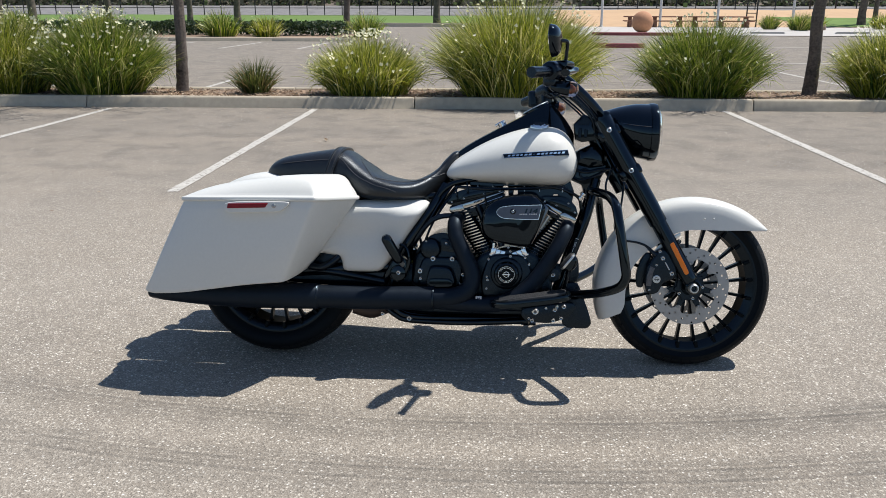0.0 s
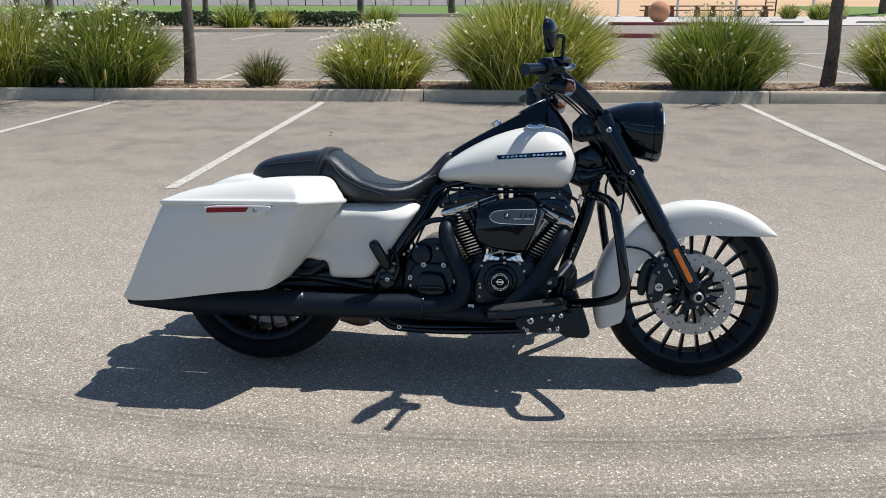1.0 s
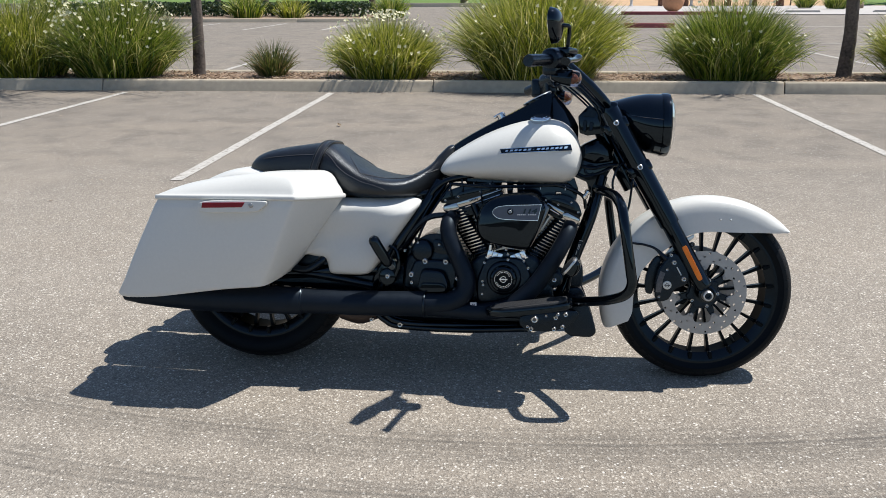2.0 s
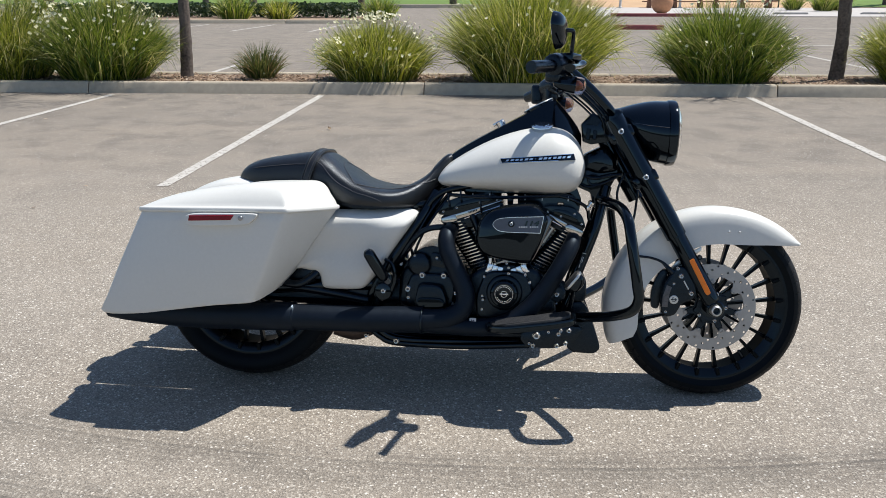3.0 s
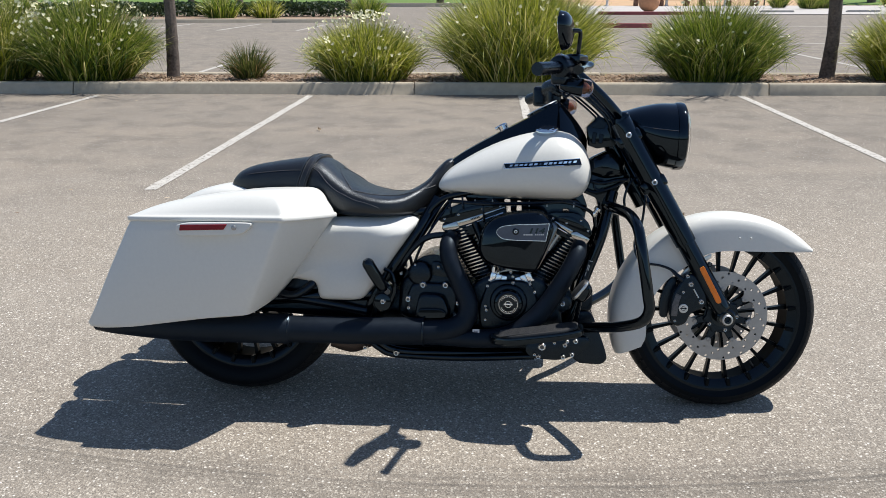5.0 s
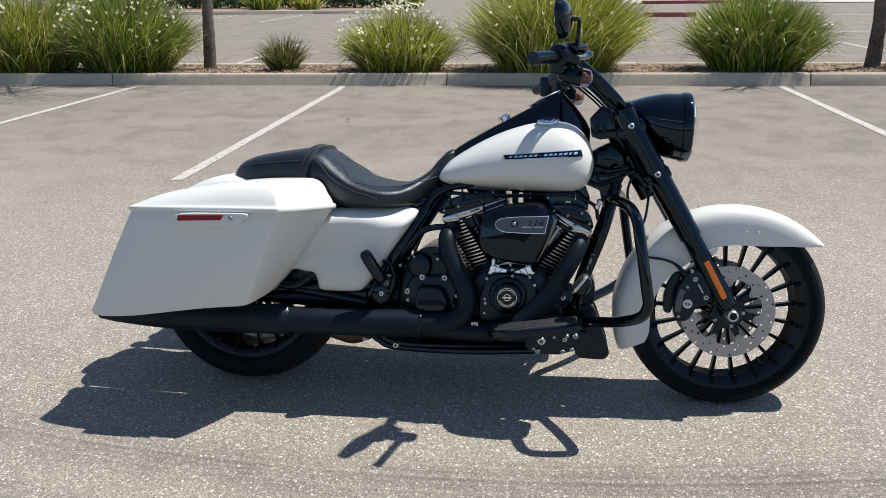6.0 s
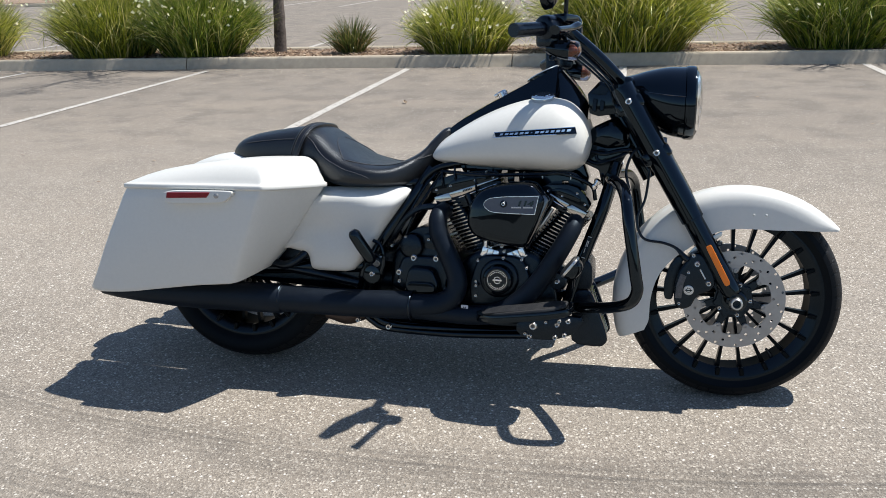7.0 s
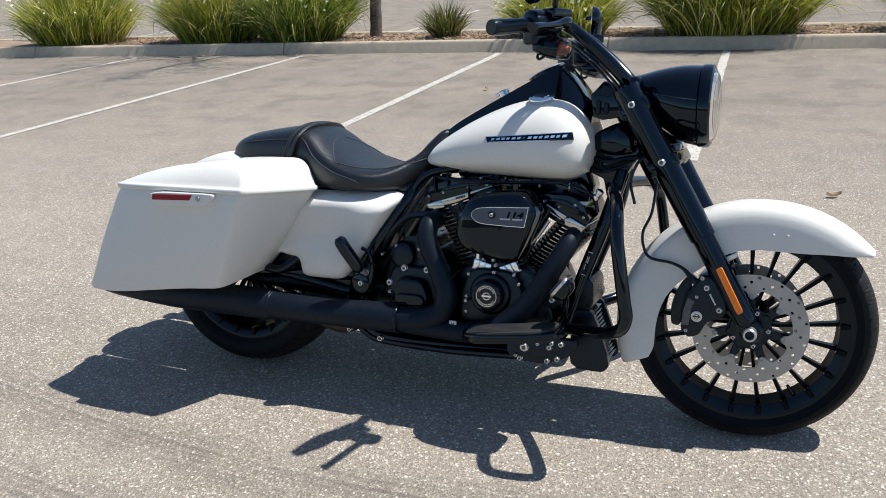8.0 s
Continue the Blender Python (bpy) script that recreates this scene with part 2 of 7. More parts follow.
M_BROWN_STEEL = material("heat_tinted_steel", (0.055, 0.038, 0.031), 0.5, 0.5, 0, 0.3, 40)
M_STICKER = material("white_sticker", (0.6, 0.6, 0.6), 0.5, 0, 0, 0.03, 40)
M_FINEDGE = material("machined_fin_edge", (0.95, 0.95, 0.95), 0.22, 1.0, 0, 0.05, 300)
M_DARKCHROME = material("dark_chrome", (0.16, 0.16, 0.165), 0.15, 1.0, 0.0, 0.1, 40)
M_GLASS = glass_material("lens_glass")
M_SIGNAL = glass_material("smoked_signal_glass", (0.55, 0.42, 0.38))
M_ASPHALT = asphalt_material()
M_PAINT = paint_material()
M_CONCRETE = material("kerb_concrete", (0.43, 0.37, 0.285), 0.85, 0, 0, 0.22, 14, 0.5, 180, 0.05, 0.3, 0.3)
M_PLAZA = material("plaza_concrete", (0.42, 0.39, 0.36), 0.85, 0, 0, 0.12, 3, 0.3, 60)
M_REDKERB = material("red_kerb_paint", (0.17, 0.028, 0.03), 0.6, 0, 0, 0.25, 8, 0.3, 80)
M_MULCH = material("wood_mulch_soil", (0.25, 0.175, 0.12), 0.95, 0, 0, 0.45, 40, 1.0, 90)
M_CHIP = leaf_material("mulch_chips", (0.12, 0.075, 0.05), (0.42, 0.30, 0.20), (0.58, 0.47, 0.35), 0.9)
M_BARK = material("tree_bark", (0.105, 0.083, 0.068), 0.92, 0, 0, 0.75, 34, 1.0, 55, 0.03)
M_LEAF = leaf_material("sword_leaves", (0.032, 0.078, 0.012), (0.36, 0.43, 0.046), (0.68, 0.60, 0.24))
M_LEAF_B = leaf_material("sword_leaves_yellowing", (0.040, 0.082, 0.013), (0.53, 0.54, 0.058), (0.84, 0.74, 0.32))
M_LEAF_D = leaf_material("dark_sword_leaves", (0.045, 0.075, 0.016), (0.17, 0.18, 0.045), (0.32, 0.22, 0.1))
M_CROWN = leaf_material("crown_leaves", (0.03, 0.07, 0.015), (0.085, 0.13, 0.03), (0.12, 0.13, 0.04))
M_PETAL = leaf_material("white_petals", (0.78, 0.75, 0.52), (0.86, 0.83, 0.60), (0.86, 0.80, 0.48), 0.6)
M_LAWN = material("mown_lawn", (0.100, 0.165, 0.021), 0.9, 0, 0, 0.25, 3, 1.0, 40)
M_HEDGE = leaf_material("hedge_leaves", (0.018, 0.04, 0.014), (0.05, 0.085, 0.028), (0.07, 0.09, 0.03), 0.6)
M_SCRUB = leaf_material("dry_scrub", (0.045, 0.05, 0.03), (0.12, 0.11, 0.075), (0.10, 0.14, 0.05), 0.8)
M_GRAVEL = material("rail_ballast", (0.17, 0.160, 0.155), 0.95, 0, 0, 0.4, 6, 1.0, 10)
M_EARTH = material("dry_earth", (0.13, 0.105, 0.08), 0.95, 0, 0, 0.3, 2, 0.8, 10)
M_SAND = material("tan_play_sand", (0.46, 0.30, 0.17), 0.95, 0, 0, 0.12, 1.2, 0.6, 14)
M_BALL = material("orange_concrete", (0.44, 0.22, 0.12), 0.85, 0, 0, 0.15, 9, 0.6, 60)
M_TABLE = material("brown_recycled_plank", (0.22, 0.10, 0.06), 0.7, 0, 0, 0.2, 12)
M_POLE = material("pale_painted_pole", (0.55, 0.52, 0.50), 0.5, 0.1, 0, 0.06, 8)
M_FENCE = material("black_fence_paint", (0.014, 0.014, 0.015), 0.5, 0.2, 0, 0.2, 12)
M_ROCK = material("boulder", (0.20, 0.15, 0.11), 0.9, 0, 0, 0.3, 4, 0.8, 20)

# ---- mesh helpers ----
def part(name, bm, mat, parent=None, label="", sharp=38):
    """Links a bmesh as one mesh object under a thing or a part."""
    bmesh.ops.recalc_face_normals(bm, faces=bm.faces)
    me = bpy.data.meshes.new(name)
    bm.to_mesh(me)
    bm.free()
    for m in mat if isinstance(mat, (list, tuple)) else (mat,):
        me.materials.append(m)
    me.shade_smooth()
    me.set_sharp_from_angle(angle=radians(sharp))
    ob = new(name, me)
    ob.parent = parent
    if label:
        tagged(ob, label)
    return ob


def again(ob, m, parent=None):
    """One more part on the same mesh, at the pose m."""
    o = new(ob.name.split(".")[0], ob.data)
    o.parent = parent or ob.parent
    o.matrix_basis = m
    return o


def P(u, s, w):
    """A point of the motorcycle: ahead, to its right, up."""
    return Vector((u, -s, w))


def spline(pts, n):
    """n points along a smooth curve through pts."""
    pts = [Vector(p) for p in pts]
    ext = [2 * pts[0] - pts[1], *pts, 2 * pts[-1] - pts[-2]]
    out = []
    for i in range(n):
        x = i / (n - 1) * (len(pts) - 1)
        k = min(int(x), len(pts) - 2)
        f = x - k
        a, b, c, d = ext[k:k + 4]
        out.append(0.5 * (2 * b + (c - a) * f + (2 * a - 5 * b + 4 * c - d) * f * f + (3 * b - 3 * c + d - a) * f ** 3))
    return out


def values(rows, n):
    """Rows of numbers, resampled smoothly to n rows."""
    rows = np.array(rows, float)
    x = np.linspace(0, len(rows) - 1, n)
    k = np.minimum(x.astype(int), len(rows) - 2)
    f = (x - k)[:, None]
    e = np.vstack([2 * rows[0] - rows[1], rows, 2 * rows[-1] - rows[-2]])
    a, b, c, d = e[k], e[k + 1], e[k + 2], e[k + 3]
    return 0.5 * (2 * b + (c - a) * f + (2 * a - 5 * b + 4 * c - d) * f ** 2 + (3 * b - 3 * c + d - a) * f ** 3)


def loft(bm, rings, caps=True, loop=True, around=False):
    vs = [[bm.verts.new(p) for p in r] for r in rings]
    n = len(vs[0])
    pairs = list(zip(vs, vs[1:])) + ([(vs[-1], vs[0])] if around else [])
    for a, b in pairs:
        for i in range(n if loop else n - 1):
            j = (i + 1) % n
            bm.faces.new((a[i], a[j], b[j], b[i]))
    if caps and not around:
        bm.faces.new(vs[0])
        bm.faces.new(vs[-1])
    return bm


def sweep(bm, pts, r, n=12, steps=0, caps=True, flat=1.0):
    """A round bar along a smooth line; r may be a list, one for each given point."""
    m = steps or max(2, (len(pts) - 1) * 6 + 1)
    if len(pts) == 2:
        m = steps or 2
    line = spline(pts, m) if len(pts) > 2 else [Vector(pts[0]).lerp(Vector(pts[1]), i / (m - 1)) for i in range(m)]
    rad = np.interp(np.linspace(0, 1, m), np.linspace(0, 1, len(pts)), r if isinstance(r, (list, tuple)) else [r] * len(pts))
    up = Vector((0, 0, 1))
    t0 = (line[1] - line[0]).normalized()
    if abs(t0.dot(up)) > 0.9:
        up = Vector((1, 0, 0))
    rings = []
    for i, p in enumerate(line):
        t = (line[min(i + 1, m - 1)] - line[max(i - 1, 0)]).normalized()
        x = up.cross(t).normalized()
        up = t.cross(x).normalized()
        rings.append([p + float(rad[i]) * (x * math.cos(a) + up * math.sin(a) * flat) for a in (2 * math.pi * k / n for k in range(n))])
    return loft(bm, rings, caps)


def merge(bm, other):
    me = bpy.data.meshes.new("tmp")
    other.to_mesh(me)
    other.free()
    bm.from_mesh(me)
    bpy.data.meshes.remove(me)
    return bm


def bevel(bm, w, seg=2, angle=30):
    es = [e for e in bm.edges if len(e.link_faces) == 2 and e.calc_face_angle(0) > radians(angle)]
    bmesh.ops.bevel(bm, geom=es, offset=w, segments=seg, profile=0.6, affect="EDGES", clamp_overlap=True)
    return bm


def prism(bm, poly, s0, s1, bev=0.004, seg=2, taper=0.0):
    """A plate of the motorcycle: an outline (ahead, up) between two distances to the right; taper shrinks the outer face."""
    o = bmesh.new()
    c = Vector((sum(p[0] for p in poly) / len(poly), sum(p[1] for p in poly) / len(poly)))
    inner = [P(p[0], s0, p[1]) for p in poly]
    outer = [P(p[0] + (c.x - p[0]) * taper, s1, p[1] + (c.y - p[1]) * taper) for p in poly]
    loft(o, [inner, outer])
    bmesh.ops.recalc_face_normals(o, faces=o.faces)
    if bev:
        bevel(o, bev, seg)
    return merge(bm, o)


def box(bm, lo, hi, bev=0.003, seg=2, m=None):
    o = bmesh.new()
    bmesh.ops.create_cube(o, size=1)
    a, b = Vector(lo), Vector(hi)
    for v in o.verts:
        v.co = Vector([(a[i] + b[i]) / 2 + v.co[i] * (b[i] - a[i]) for i in range(3)])
    if bev:
        bevel(o, bev, seg)
    if m is not None:
        o.transform(m)
    return merge(bm, o)


def lathe(bm, profile, at, axis, n=24, closed=False):
    """Turns a profile of (radius, along) round an axis through a point."""
    axis = Vector(axis).normalized()
    x = axis.orthogonal().normalized()
    y = axis.cross(x)
    at = Vector(at)
    rings = [[at + axis * h + max(r, 1e-5) * (x * math.cos(a) + y * math.sin(a)) for a in (2 * math.pi * k / n for k in range(n))] for r, h in profile]
    return loft(bm, rings, caps=not closed, around=closed)


def curve_poly(pts, n=6):
    """A closed outline with rounded corners through the points."""
    m = len(pts)
    out = []
    for i in range(m):
        a, b, c = Vector(pts[i - 1]), Vector(pts[i]), Vector(pts[(i + 1) % m])
        p, q = b.lerp(a, 0.28), b.lerp(c, 0.28)
        for k in range(n):
            t = k / (n - 1)
            out.append(((1 - t) ** 2 * p + 2 * t * (1 - t) * b + t * t * q)[:])
    return out


def mirrored(bm):
    """The same part for the motorcycle's other side."""
    o = bm.copy()
    for v in o.verts:
        v.co.y = -v.co.y
    return o


def superring(c, hu, hv, eu, ev, n=32, k=2.6):
    out = []
    for i in range(n):
        a = 2 * math.pi * i / n
        ca, sa = math.cos(a), math.sin(a)
        out.append(c + eu * hu * math.copysign(abs(ca) ** (2 / k), ca) + ev * hv * math.copysign(abs(sa) ** (2 / k), sa))
    return out


def mesh_object(name, verts, faces, mat, parent=None, smooth=True):
    me = bpy.data.meshes.new(name)
    me.from_pydata(verts, [], faces)
    me.materials.append(mat)
    if smooth:
        me.shade_smooth()
    ob = new(name, me)
    ob.parent = parent
    return ob


def empty(name, m, label, category, group="", kind=""):
    ob = new(name)
    ob.matrix_basis = m
    return tagged(ob, label, category, group, kind)

# ---- the parking lot and what lies round it ----
LOT = pose(-0.8, 8.08, 0, 0, 0, 4.9)  # along the kerb, its face at y = 0


def sheet(name, x0, x1, y0, y1, z, mat, label, category, m=LOT, nx=1, ny=1, shape=None):
    vs, fs = [], []
    for j in range(ny + 1):
        for i in range(nx + 1):
            x, y = x0 + (x1 - x0) * i / nx, y0 + (y1 - y0) * j / ny
            vs.append((x, y, z + (shape(x, y) if shape else 0)))
    for j in range(ny):
        for i in range(nx):
            k = j * (nx + 1) + i
            fs.append((k, k + 1, k + nx + 2, k + nx + 1))
    ob = mesh_object(name, vs, fs, mat)
    ob.matrix_basis = m
    return tagged(ob, label, category, kind="structure")


def scattered(name, n, make, mat, parent=None, m=None, label="", category="", kind="stuff"):
    """Many small loose faces as one mesh; make(k) gives the corners of one."""
    vs, fs = [], []
    for k in range(n):
        q = make(k)
        fs.append(tuple(range(len(vs), len(vs) + len(q))))
        vs += q
    ob = mesh_object(name, vs, fs, mat, parent)
    if m is not None:
        ob.matrix_basis = m
    return tagged(ob, label, category, kind=kind) if label else ob


sheet("ground", -2500, 2500, -2500, 2500, -0.03, M_EARTH, "dry bare earth reaching the horizon", "ground")
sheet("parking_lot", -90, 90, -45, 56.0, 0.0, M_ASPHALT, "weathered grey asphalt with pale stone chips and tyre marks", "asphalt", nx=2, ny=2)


def marking(x, y, length, turn, width=0.092, m=None):
    """A painted line: worn, ragged at the edges, lying on the asphalt."""
    rnd = random.Random(int(x * 100 + y * 10))
    n = max(4, int(length / 0.12))
    vs, fs = [], []
    for i in range(n + 1):
        for side in (-1, 1):
            vs.append((side * width / 2 + rnd.uniform(-0.004, 0.004), -length * i / n, 0.004))
    for i in range(n):
        fs.append((2 * i, 2 * i + 1, 2 * i + 3, 2 * i + 2))
    ob = mesh_object("stall_line", vs, fs, M_PAINT)
    ob.matrix_basis = pose(x, y, 0, 0, 0, turn) if m is None else m @ pose(x, y, 0, 0, 0, turn)
    tagged(ob, "worn white parking stall line painted on asphalt", "road marking", "stall lines", "structure")


for k in range(-9, 9):
    x = {-2: -4.955, -1: -2.165, 0: 0.563, 1: 3.338}.get(k, 0.565 + 2.76 * k)
    marking(x, 8.14 + 0.104 * (x - 0.54) - 0.02, 5.22, {-2: 3.9, -1: 4.3, 0: 4.3}.get(k, 4.15))
for k in range(-9, 9):
    x = -5.32 + 2.8 * k
    marking(x, 15.4 + 0.1 * x, 5.0, 5.6)
for k in range(-9, 3):
    marking(-10.6 + 2.75 * k, 29.6, 5.2, 3.5, 0.12)
for y in (19.0, 28.2):
    marking(4.0, y, 30.0, 92, 0.14)


def kerb_piece(length, depth, height):
    """One length of kerb with a rounded nose and a battered face."""
    bm = bmesh.new()
    prof = [(0.0, -0.02), (0.008, 0.0), (0.050, height - 0.028), (0.060, height - 0.008), (0.076, height), (depth - 0.01, height), (depth, height - 0.01), (depth, -0.02)]
    xs = [0.006, 0.014, length * 0.33, length * 0.66, length - 0.014, length - 0.006]
    rings = []
    for i, x in enumerate(xs):
        d = 0.006 if i in (0, 5) else 0.0
        rings.append([Vector((x, y + (d if y < 0.1 else -d), z - (d if z > 0 else 0))) for y, z in prof])
    return loft(bm, rings)


def kerb(name, x0, count, length, y, depth, height, mat, label, m=LOT):
    base = tagged(empty(name, m @ pose(0, y, 0), label, "kerb"), kind="structure")
    first = part("kerb_stone", kerb_piece(length, depth, height), mat, base)
    first.matrix_basis = pose(x0, 0, 0)
    for i in range(1, count):
        again(first, pose(x0 + i * length, 0, 0), base)
    return base


kerb("kerb_front", -0.04 - 4.57 * 6, 13, 4.57, 0.0, 0.15, 0.15, M_CONCRETE, "grey concrete kerb in long jointed lengths")
kerb("kerb_back", -2.0 - 4.57 * 6, 13, 4.57, 1.40, 0.12, 0.145, M_CONCRETE, "grey concrete kerb behind the planting strip")
sheet("planting_bed", -28, 28, 0.15, 1.40, 0.115, M_MULCH, "brown bark mulch and soil in the planting strip", "soil", nx=260, ny=12,
      shape=lambda x, y: 0.022 * noise.noise((x * 2.2, y * 2.2, 0)) + 0.012 * noise.noise((x * 11, y * 11, 3)))


def chip(k):
    rnd = random.Random(k)
    x, y = rnd.uniform(-9, 7.5), 0.16 + 1.24 * rnd.random()
    z = 0.125 + 0.022 * noise.noise((x * 2.2, y * 2.2, 0)) + 0.008 * rnd.random()
    a, l, w, t = rnd.uniform(0, 6.3), rnd.uniform(0.012, 0.05), rnd.uniform(0.004, 0.012), rnd.uniform(-0.5, 0.5)
    d, e = Vector((math.cos(a), math.sin(a), t)) * l, Vector((-math.sin(a), math.cos(a), rnd.uniform(-0.4, 0.4))) * w
    c = Vector((x, y, z))
    return [c - d - e, c + d - e, c + d + e, c - d + e]


scattered("mulch", 9000, chip, M_CHIP, m=LOT, label="loose shredded bark chips over the soil", category="mulch")


def litter(k):
    rnd = random.Random(1000 + k)
    x = rnd.uniform(-9, 7)
    y = -abs(rnd.gauss(0, 0.35)) - 0.01 if k % 3 else -rnd.uniform(0.1, 6)
    a, l, w = rnd.uniform(0, 6.3), rnd.uniform(0.008, 0.026), rnd.uniform(0.004, 0.011)
    d, e = Vector((math.cos(a), math.sin(a), 0)) * l, Vector((-math.sin(a), math.cos(a), 0.3)) * w
    c = Vector((x, y, 0.008))
    return [c - d, c - e + Vector((0, 0, 0.004)), c + d, c + e]


scattered("leaf_litter", 420, litter, M_CHIP, m=LOT, label="dry leaf bits strewn on the asphalt by the kerb", category="leaves")


# ---- plants ----
def sword_leaves(n, radius, height, rnd, width=0.011, deep=0.8):
    """A fountain of sword leaves from a crowded base: each rises, bends over by its own weight and narrows to a point."""
    vs, fs = [], []
    rb = 0.52 * radius
    steps = 7
    for k in range(n):
        a = rnd.uniform(0, 2 * math.pi)
        out = rnd.random() ** 0.55
        a0 = a + rnd.gauss(0, 0.45)
        r0 = rb * out * rnd.uniform(0.6, 1.1)
        p = Vector((math.cos(a0) * r0, math.sin(a0) * deep * r0, 0))
        theta = radians(3 + 37 * out ** 1.4) * rnd.uniform(0.5, 1.3)
        bend = radians(rnd.uniform(5, 24) + 26 * out * rnd.random())
        length = height * (1.10 - 0.26 * out ** 2) * (rnd.uniform(0.80, 1.0) if rnd.random() < 0.60 else rnd.uniform(0.4, 0.9))
        if rnd.random() < 0.10:
            bend += radians(rnd.uniform(20, 75))
        w = width * rnd.uniform(0.42, 0.92)
        twist = rnd.uniform(-1.2, 1.2)
        fold = rnd.random() < 0.14
        wander = rnd.gauss(0, 0.75)
        b = len(vs)
        for i in range(steps + 1):
            t = i / steps
            ca, sa = math.cos(a + wander * t), math.sin(a + wander * t) * deep
            side = Vector((-sa, ca, 0)).normalized()
            th = min(radians(165), theta + bend * t ** 1.7 * 1.6 + (radians(70) if fold and t > 0.6 else 0))
            d = Vector((ca * math.sin(th), sa * math.sin(th), math.cos(th)))
            tw = twist * (0.4 + t)
            face = side * math.cos(tw) + d.cross(side) * math.sin(tw)
            ww = w * (1 - t ** 2.2) * (0.75 + 0.25 * math.sin(math.pi * min(1, t * 1.5))) + 0.0004
            q = p.copy()
            q.z = max(0.01, q.z)
            vs += [q - face * ww, q + face * ww]
            p = p + d * (length / steps)
        for i in range(steps):
            j = b + 2 * i
            fs.append((j, j + 1, j + 3, j + 2))
    return vs, fs


def flower_heads(n, radius, height, rnd):
    """White three-petalled irises on thin stalks above the leaves."""
    vs, fs, sv, sf = [], [], [], []
    for k in range(n):
        a, tilt = rnd.uniform(0, 6.28), radians(78) * rnd.random() ** 0.85
        rr = radius * math.sin(tilt) ** 0.9 * rnd.uniform(0.78, 0.96)
        c = Vector((math.cos(a) * rr, math.sin(a) * rr * 0.8, height * math.cos(tilt) ** 0.62 * rnd.uniform(0.94, 1.06) + 0.04))
        turn = rnd.uniform(0, 6.28)
        axis = Vector((rnd.gauss(0, 0.8), rnd.gauss(-0.5, 0.8), rnd.uniform(0.3, 1))).normalized()
        ex = axis.orthogonal().normalized()
        ey = axis.cross(ex)
        for p in range(6):
            b = turn + p * math.pi / 3
            l = 0.027 if p % 2 == 0 else 0.019
            d, e = ex * math.cos(b) + ey * math.sin(b) + axis * 0.3, ey * math.cos(b) - ex * math.sin(b)
            i = len(vs)
            vs += [c, c + d * l * 0.55 - e * 0.012, c + d * l, c + d * l * 0.55 + e * 0.012]
            fs.append((i, i + 1, i + 2, i + 3))
        root = Vector((c.x * 0.7, c.y * 0.7, c.z * 0.55))
        i = len(sv)
        sv += [root, root + Vector((0.004, 0, 0)), c + Vector((0.002, 0, 0)), c]
        sf.append((i, i + 1, i + 2, i + 3))
    return vs, fs, sv, sf


def iris_clump(x, y, z, radius, height, n, mat, label, flowers=14, seed=1, width=0.011, m=LOT, deep=0.8):
    rnd = random.Random(seed)
    thing = empty("iris_clump", m @ pose(x, y, z), label, "plant", "flowering iris clumps")
    vs, fs = sword_leaves(int(n * 1.3), radius, height, rnd, width, deep)
    tagged(mesh_object("foliage", vs, fs, mat, thing), kind="stuff")
    if flowers:
        vs, fs, sv, sf = flower_heads(int(flowers * 1.7), radius, height, rnd)
        tagged(mesh_object("blossom", vs, fs, M_PETAL, thing), "small white iris flowers", kind="stuff")
        tagged(mesh_object("flower_stalk", sv, sf, mat, thing), kind="stuff")
    return thing


G = "green clump of sword-leaved iris with white flowers in mulch"
iris_clump(-8.9, 0.80, 0.12, 1.40, 1.12, 4200, M_LEAF_B, G, 60, 2, 0.0105)
iris_clump(-6.15, 0.74, 0.12, 1.12, 1.14, 4200, M_LEAF_B, G, 130, 1, 0.0105)
iris_clump(-4.66, 0.72, 0.12, 1.12, 1.13, 5200, M_LEAF, G, 190, 3, 0.0105)
iris_clump(-2.42, 0.78, 0.12, 0.36, 0.56, 420, M_LEAF_D, "small dark green sword-leaved clump in mulch", 0, 5, 0.0095)
iris_clump(-0.76, 0.70, 0.12, 1.04, 0.84, 4200, M_LEAF_B, "low yellow-green iris clump with white flowers in mulch", 130, 6, 0.0095)
iris_clump(1.38, 0.70, 0.12, 1.42, 1.34, 6800, M_LEAF_B, "large tall yellow-green iris clump in mulch", 90, 7, 0.0108)
iris_clump(4.0, 0.76, 0.12, 1.06, 1.08, 4600, M_LEAF, "rounded green iris clump with a few flowers in mulch", 45, 8, 0.0105)
iris_clump(6.72, 0.80, 0.12, 1.06, 1.04, 3800, M_LEAF_B, G, 70, 9, 0.0105)
iris_clump(9.6, 0.80, 0.12, 1.0, 1.02, 2200, M_LEAF, G, 10, 10, 0.0105)


